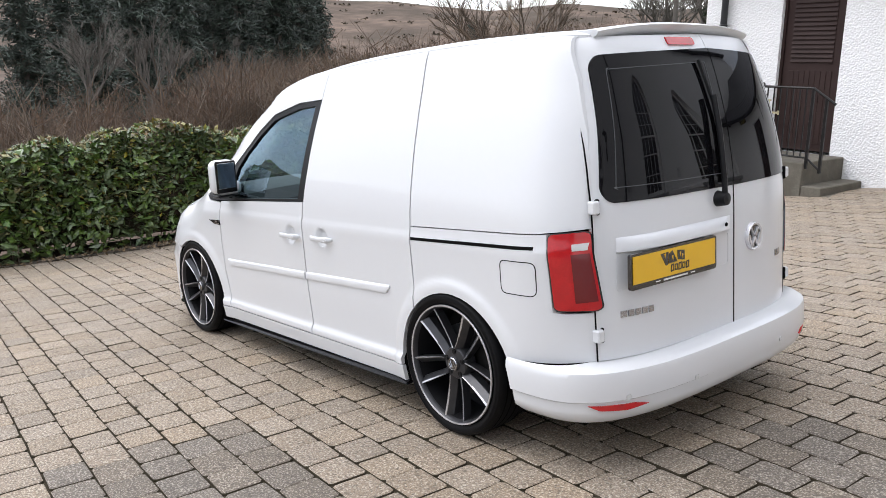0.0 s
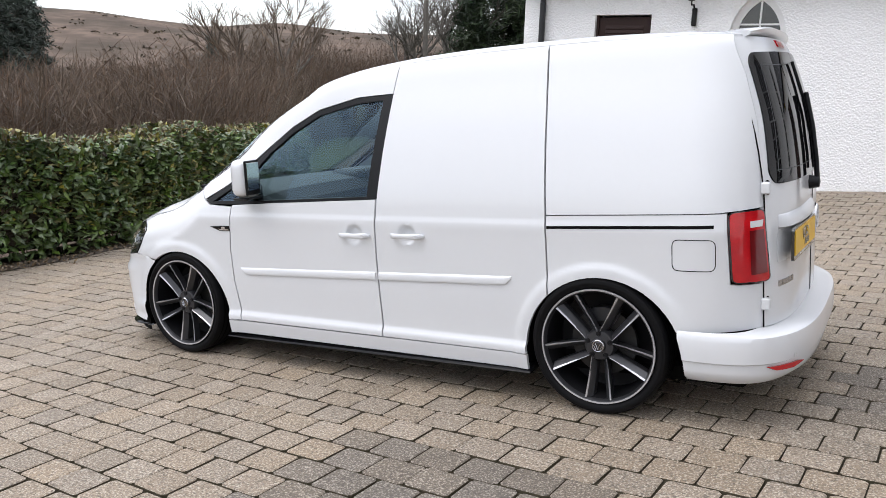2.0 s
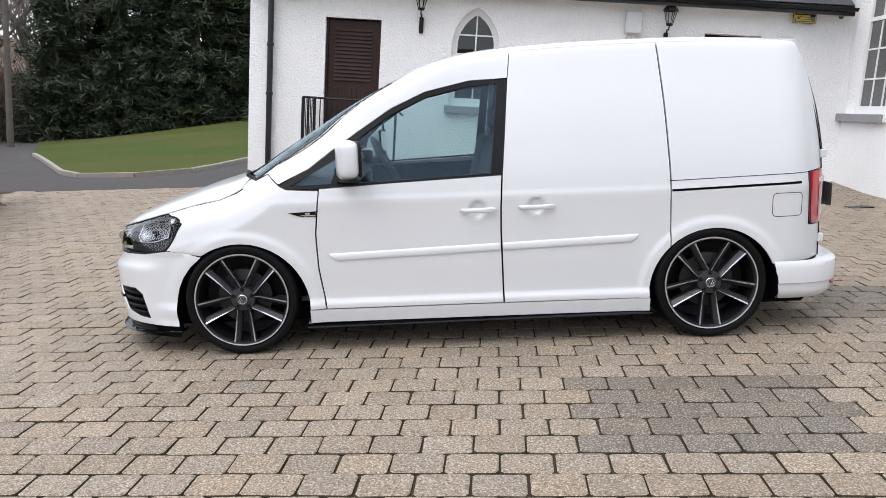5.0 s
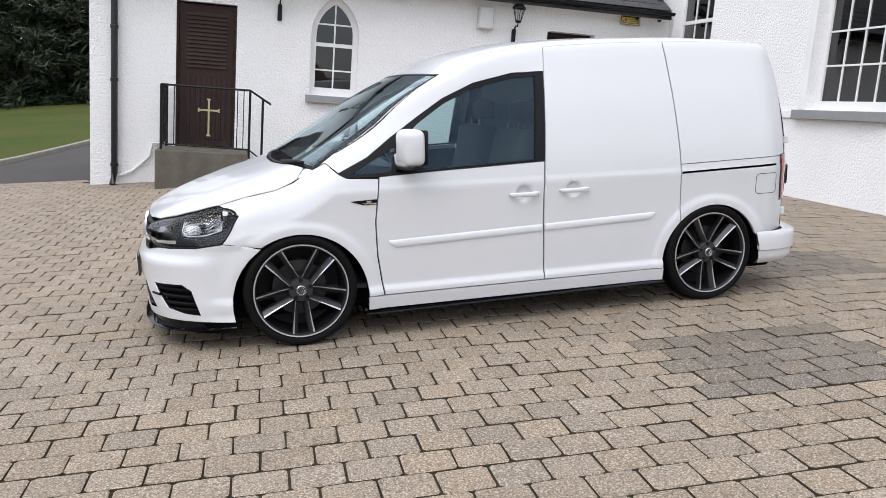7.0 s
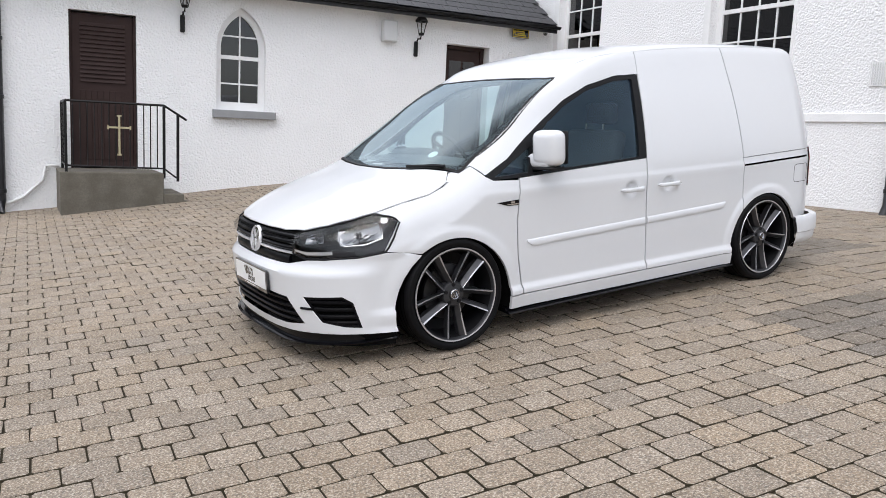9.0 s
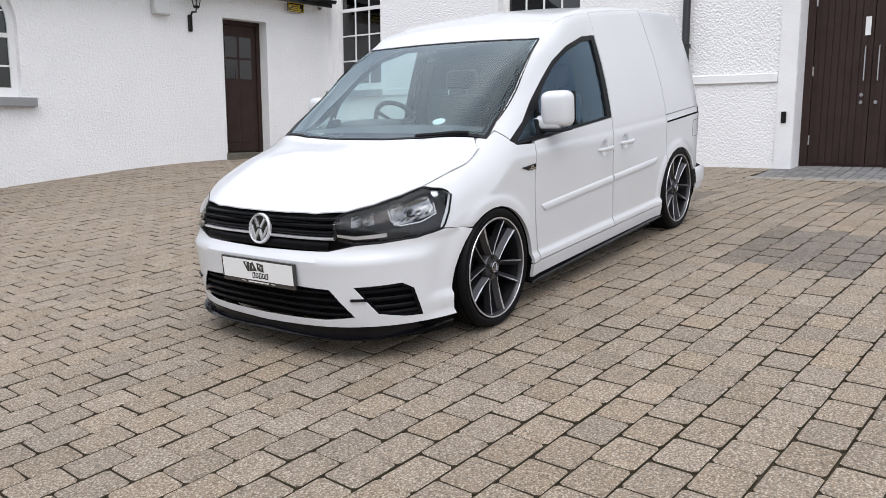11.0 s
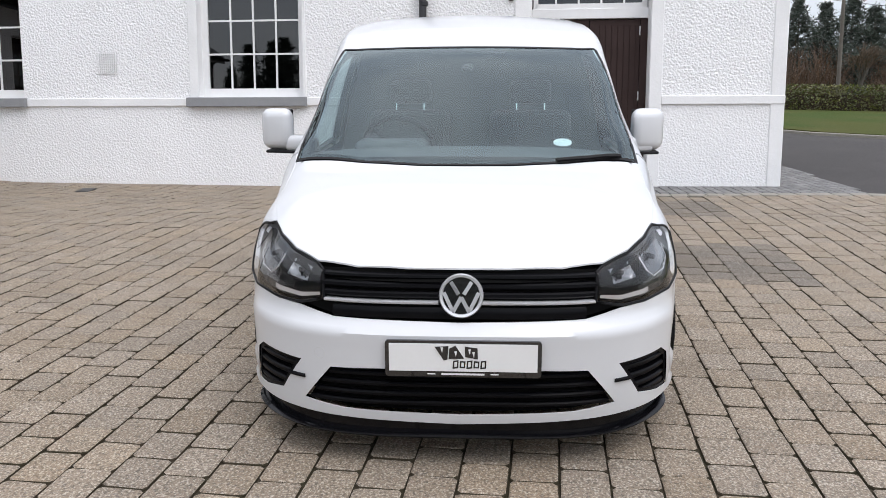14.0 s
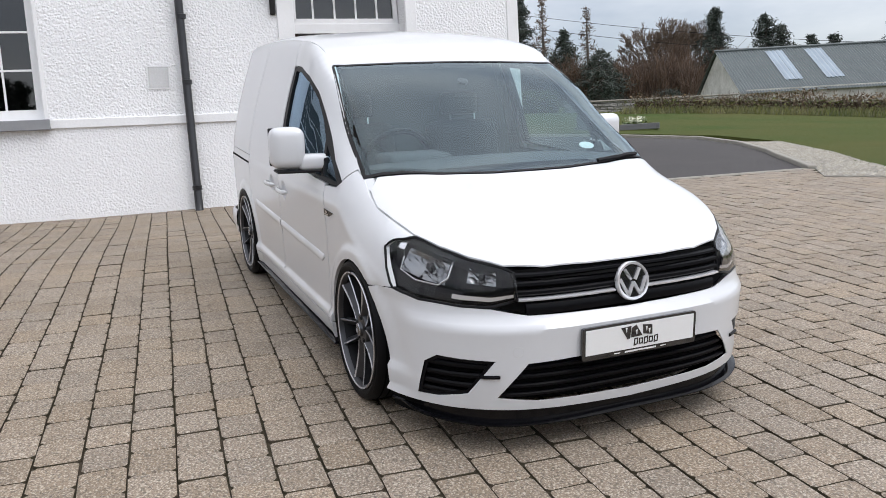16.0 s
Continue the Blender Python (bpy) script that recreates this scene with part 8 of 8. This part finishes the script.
M_WALLSTONE = mat("grey_field_stone", (0.27, 0.26, 0.24, 1), rough=0.95, second=(0.16, 0.155, 0.14, 1), scale=5, fine=30, bump=0.01, bump_scale=20, random_tint=0.25)
sw_wall = thing("stone_wall", "low grey field-stone wall with a pale coping", "wall")
stone_meshes = []
for k in range(5):
    bm = box(-0.19, 0.19, -0.2, 0.2, 0, 0.17, 0.045, seg=2)
    for v in bm.verts:
        v.co += Vector((random.uniform(-0.02, 0.02), random.uniform(-0.02, 0.02), random.uniform(-0.012, 0.012)))
    stone_meshes.append(mesh_of("stone", bm, M_WALLSTONE))
for i in range(26):
    t = i / 26
    a, b = -31.6 + 2.6 * t, 22.0 + 9.5 * t
    for row in range(4):
        o = new("stone", stone_meshes[(i * 3 + row) % 5])
        o.parent = sw_wall
        o.matrix_basis = pose(a + 0.02 * (row % 2), b + 0.18 * (row % 2), land(a, b) - 0.05 + row * 0.175, 0, 0, 74.7)
cp = box(-5.0, 5.0, -0.25, 0.25, 0, 0.08, 0.02)
part("coping", cp, M_KERB, sw_wall, "pale coping").matrix_basis = pose(-30.3, 26.75, land(-30.3, 26.7) + 0.66, 0, 0, 74.7)

# barn with a corrugated roof
M_TIN = mat("grey_green_corrugated_sheet", (0.078, 0.096, 0.097, 1), rough=0.5, second=(0.105, 0.122, 0.122, 1), scale=0.8, fine=9, mix=0.6, spec=0.5)
M_TINLIGHT = mat("translucent_roof_sheet", (0.27, 0.33, 0.38, 1), rough=0.35, second=(0.18, 0.22, 0.26, 1), scale=1.2, fine=12)
M_LIMEWASH = mat("stained_limewash", (0.62, 0.61, 0.57, 1), rough=0.9, second=(0.26, 0.25, 0.21, 1), scale=0.7, fine=8, mix=0.65, bump=0.01, bump_scale=12)
bx, by = polar(WEST_EYE, 137.6, 58)
bx2, by2 = polar(WEST_EYE, 127.7, 62.5)
yaw = math.degrees(math.atan2(by2 - by, bx2 - bx))
zr = 0.85 + 58 * math.tan(radians(5.22))
barn = thing("barn", "low limewashed barn with a grey corrugated roof and skylights", "barn", Matrix.Translation((bx, by, 0)) @ pose(0, 0, 0, 0, 0, yaw))
HW, BL, ZE = 4.55, 24.0, zr - 2.95
LOW = ZE - 3.0
part("gable_wall", prism([(-HW, LOW), (HW, LOW), (HW, ZE - 0.06), (0, zr - 0.1), (-HW, ZE - 0.06)], 0.3, lambda a, b, d: Vector((0.3 - d, -a, b))), M_LIMEWASH, barn, "stained limewashed gable")
part("long_wall", box(0.3, BL, -HW, -HW + 0.3, LOW, ZE + 0.1), M_LIMEWASH, barn)
part("long_wall", box(0.3, BL, HW - 0.3, HW, LOW, ZE + 0.1), M_LIMEWASH, barn)
for s in (-1, 1):
    bm = bmesh.new()
    prev = None
    n = 260
    for i in range(n + 1):
        u = -0.2 + (BL + 0.3) * i / n
        w = 0.035 * math.cos(math.pi * i)
        pair = (bm.verts.new((u, 0, zr + w)), bm.verts.new((u, s * (HW + 0.25), ZE - 0.14 + w)))
        if prev:
            bm.faces.new((prev[0], prev[1], pair[1], pair[0]))
        prev = pair
    bmesh.ops.recalc_face_normals(bm, faces=bm.faces)
    part("roof_sheet", bm, M_TIN, barn, "corrugated roof slope")
part("ridge_cap", tube([(-0.2, 0, zr + 0.04), (BL + 0.1, 0, zr + 0.04)], 0.09, 8), M_TIN, barn)
for u in (3.0, 5.6):
    for s in (-1, 1):
        f0, f1 = 0.07, 0.76
        bm = bmesh.new()
        prev = None
        for i in range(9):
            uu = u + 1.15 * i / 8
            w = 0.05 + 0.025 * math.cos(math.pi * i)
            zf = lambda f: zr + (ZE - 0.14 - zr) * f
            pair = (bm.verts.new((uu, s * (HW + 0.25) * f0, zf(f0) + w)), bm.verts.new((uu, s * (HW + 0.25) * f1, zf(f1) + w)))
            if prev:
                bm.faces.new((prev[0], prev[1], pair[1], pair[0]))
            prev = pair
        bmesh.ops.recalc_face_normals(bm, faces=bm.faces)
        part("skylight", bm, M_TINLIGHT, barn, "pale translucent roof strip")

# headstone and flower plot on the lawn
M_GRANITE = mat("dark_grey_headstone", (0.11, 0.11, 0.115, 1), rough=0.5, second=(0.16, 0.16, 0.165, 1), scale=12, fine=90)
M_PETAL = mat("white_yellow_flower", (0.75, 0.72, 0.45, 1), rough=0.6, second=(0.8, 0.8, 0.78, 1), scale=30, fine=120, mix=0.9)
hs_ob = thing("headstone", "dark grey upright headstone on the lawn", "headstone", Matrix.Translation((-15.65, 12.6, land(-15.65, 12.6))) @ pose(0, 0, 0, 0, 0, -35) @ Matrix.Scale(0.78, 4))
part("plinth", box(-0.2, 0.2, -0.45, 0.45, 0, 0.14, 0.012), M_GRANITE, hs_ob)
part("stone", prism(rounded([(-0.35, 0.14), (0.35, 0.14), (0.36, 0.62), (0.15, 0.74), (-0.15, 0.74), (-0.36, 0.62)], 0.06), 0.12, lambda a, b, d: Vector((d - 0.06, a, b)), bevel=0.01), M_GRANITE, hs_ob)
plot = thing("grave_plot", "low kerbed plot with white and yellow flowers", "grave", Matrix.Translation((-14.95, 13.65, land(-14.95, 13.65))) @ pose(0, 0, 0, 0, 0, -35) @ Matrix.Scale(0.9, 4))
for x0, x1, y0, y1 in ((-0.5, 0.5, -1.1, -0.98), (-0.5, 0.5, 0.98, 1.1), (-0.5, -0.38, -0.978, 0.978), (0.38, 0.5, -0.978, 0.978)):
    part("kerb_stone", box(x0, x1, y0, y1, 0.0, 0.2, 0.01), M_GRANITE, plot)
fl = nrng.normal(0, 1, (90, 3)) * np.array([0.12, 0.16, 0.06]) + np.array([0, 0.35, 0.34])
leaf_soup("flowers", fl, 0.07, M_PETAL, plot, width=0.9)
gl = nrng.normal(0, 1, (200, 3)) * np.array([0.16, 0.3, 0.06]) + np.array([0, 0.25, 0.2])
leaf_soup("flower_leaves", gl, 0.11, M_LEAF, plot)


# ---- block paving: stretcher courses of tumbled blocks ----
PITCH_X, PITCH_Y, TURN_P = 0.2125, 0.1760, -4.6
ORIGIN = Vector((0.945, 1.455))
CT, ST = math.cos(radians(TURN_P)), math.sin(radians(TURN_P))
PAVED = [(-5.7, -8.6), (4.85, -8.75), (4.85, -9.3), (9.55, -9.75), (9.15, -8.6), (8.25, -6.0), (7.55, -4.0), (7.2, -2.6), (7.03, -1.2), (7.18, 0.0), (7.4, 1.4), (7.75, 3.6), (8.3, 9), (-1.0, 9), (-1.95, 7.4), (-2.82, 8.1), (-3.0, 4.8), (-3.36, 4.8), (-3.30, 0.42), (-5.7, 0.55)]
tagged(drape("paving_bed", inset(PAVED, -0.12), -0.013, 0.5, M_JOINT), "dark sand and moss between the paving blocks", "paving", kind="structure")


def block_ring(hx, hy, cut, jig, rg):
    """Corner-cut outline of one block, a little uneven."""
    pts = [(hx - cut, -hy), (hx, -hy + cut), (hx, hy - cut), (hx - cut, hy), (-hx + cut, hy), (-hx, hy - cut), (-hx, -hy + cut), (-hx + cut, -hy)]
    return [(a + rg.uniform(-jig, jig), b + rg.uniform(-jig, jig)) for a, b in pts]


def block_shape(hx, hy, rg, deep=0.045):
    o = block_ring(hx, hy, 0.014, 0.0026, rg)
    tilt = (rg.uniform(-0.012, 0.012), rg.uniform(-0.012, 0.012))
    lift = rg.uniform(-0.0025, 0.0025)
    rows = []
    for k, z in ((1.0, -deep), (1.0, -0.009), (0.983, -0.0036), (0.92, 0.0)):
        rows.append([(a * k, b * (1 - (1 - k) * 1.2), z + lift + (a * tilt[0] + b * tilt[1] if z > -deep else 0)) for a, b in o])
    verts = [v for r in rows for v in r]
    faces = [(8 * r + i, 8 * r + (i + 1) % 8, 8 * r + 8 + (i + 1) % 8, 8 * r + 8 + i) for r in range(3) for i in range(8)] + [tuple(range(24, 32))]
    return verts, faces


def sand_flanks(me):
    """Jointing sand sticks to the flanks of a block, below its rounded top."""
    me.materials.append(M_JOINT)
    me.polygons.foreach_set("material_index", [1 if k % 25 < 16 else 0 for k in range(len(me.polygons))])
    me.update()


prg = random.Random(3)
variants = []
for k in range(7):
    v, f = block_shape(PITCH_X / 2 - 0.0020, PITCH_Y / 2 - 0.0024, prg)
    me = bpy.data.meshes.new("paver")
    me.from_pydata(v, [], f)
    variants.append((me, v, f))
light_meshes, dark_meshes = [], []
for me, v, f in variants:
    d = me.copy()
    me.materials.append(M_PAVER), d.materials.append(M_DARKPAVER)
    sand_flanks(me), sand_flanks(d)
    light_meshes.append(me), dark_meshes.append(d)
paving = thing("paving", "buff tumbled block paving with darker replaced patches", "paving", kind="structure")
DARK = [(-6, 0, 0, 5), (-18.2, -12, 0, 5), (-13, -8.2, -11, -6)]
jv, jf, dv, df = [], [], [], []
singles = 0
for j in range(-64, 50):
    for i in range(-42, 44):
        a = (i + (0.5 if j % 2 == 0 else 0.0)) * PITCH_X
        b = (j + 0.5) * PITCH_Y
        x, y = ORIGIN.x + a * CT - b * ST, ORIGIN.y + a * ST + b * CT
        if not inside((x, y), PAVED):
            continue
        z = land(x, y)
        gx, gy = (land(x + 0.1, y) - land(x - 0.1, y)) / 0.2, (land(x, y + 0.1) - land(x, y - 0.1)) / 0.2
        col = a / PITCH_X
        dark = any(r0 <= j < r1 and c0 < col < c1 for c0, c1, r0, r1 in DARK)
        near = -1.3 < x < 3.6 and 1.35 < y < 3.2 and singles < 300
        turn = TURN_P + prg.uniform(-0.9, 0.9)
        if near:
            singles += 1
            o = new("paver", prg.choice(dark_meshes if dark else light_meshes))
            o.parent = paving
            o.matrix_basis = Matrix.Translation((x, y, z)) @ pose(0, 0, 0, math.degrees(gy), -math.degrees(gx), 0) @ pose(0, 0, 0, 0, 0, turn + (180 if prg.random() < 0.5 else 0))
            continue
        v, f = block_shape(PITCH_X / 2 - 0.0020, PITCH_Y / 2 - 0.0024, prg)
        c, s = math.cos(radians(turn)), math.sin(radians(turn))
        tv, tf = (dv, df) if dark else (jv, jf)
        base = len(tv)
        tv += [(x + p * c - q * s, y + p * s + q * c, z + r + gx * (p * c - q * s) + gy * (p * s + q * c)) for p, q, r in v]
        tf += [tuple(base + n for n in g) for g in f]
field = soup("paver_field", jv, jf, M_PAVERJ, paving)
sand_flanks(field.data)
tagged(field, kind="stuff")
M_DARKJ = mat("charcoal_block_paving", (0.142, 0.116, 0.090, 1), rough=0.72, second=(0.104, 0.087, 0.069, 1), scale=7, fine=70, mix=0.5, bump=0.006, bump_scale=110, island_tint=0.12, spec=0.42, speck=0.42)
dark_field = soup("dark_paver_field", dv, df, M_DARKJ, paving)
sand_flanks(dark_field.data)
tagged(dark_field, kind="stuff")

# grey setts in front of the double door and round the corner
apron = thing("sett_apron", "apron of small grey setts with a pale edging course", "paving", kind="structure")
APRON = [(-5.1, 0.55), (-3.34, 0.42), (-3.4, 4.74), (-7.2, 5.0), (-7.2, 3.9), (-4.6, 3.9)]
part("sett_bed", sheet([APRON], lambda a, b: Vector((a, b, land(a, b) - 0.012)), 0.5), M_JOINT, apron)
M_SETTJ = mat("grey_sett_paving", (0.20, 0.20, 0.20, 1), rough=0.85, second=(0.14, 0.14, 0.145, 1), scale=9, fine=80, bump=0.004, bump_scale=80, island_tint=0.2, spec=0.3, speck=0.25)
sv, sf = [], []
for i in range(46):
    for j in range(46):
        x, y = -7.3 + i * 0.112, 0.3 + j * 0.112
        if not inside((x, y), APRON) or (x > -3.55):
            continue
        v, f = block_shape(0.051, 0.051, prg)
        base = len(sv)
        z = land(x, y)
        sv += [(x + p, y + q, z + r - SLOPE * p) for p, q, r in v]
        sf += [tuple(base + n for n in g) for g in f]
tagged(soup("setts", sv, sf, M_SETTJ, apron), kind="stuff")
for j in range(21):
    y = 0.53 + j * 0.2125
    v, f = block_shape(0.08, 0.102, prg)
    ob = soup("edging_stone", v, f, M_KERB, apron)
    ob.matrix_basis = Matrix.Translation((-3.44, y, land(-3.44, y) + 0.004)) @ pose(0, 0, 0, 0, 5.5, 0)
drain = thing("drain_cover", "small dark iron drain grating set in the paving", "drain")
part("grating", box(-0.16, 0.16, -0.09, 0.09, -0.01, 0.012, 0.004), M_IRON, drain)
drain.matrix_world = Matrix.Translation((-4.1, -5.2, land(-4.1, -5.2))) @ pose(0, 0, 0, 0, 5.5, 8)
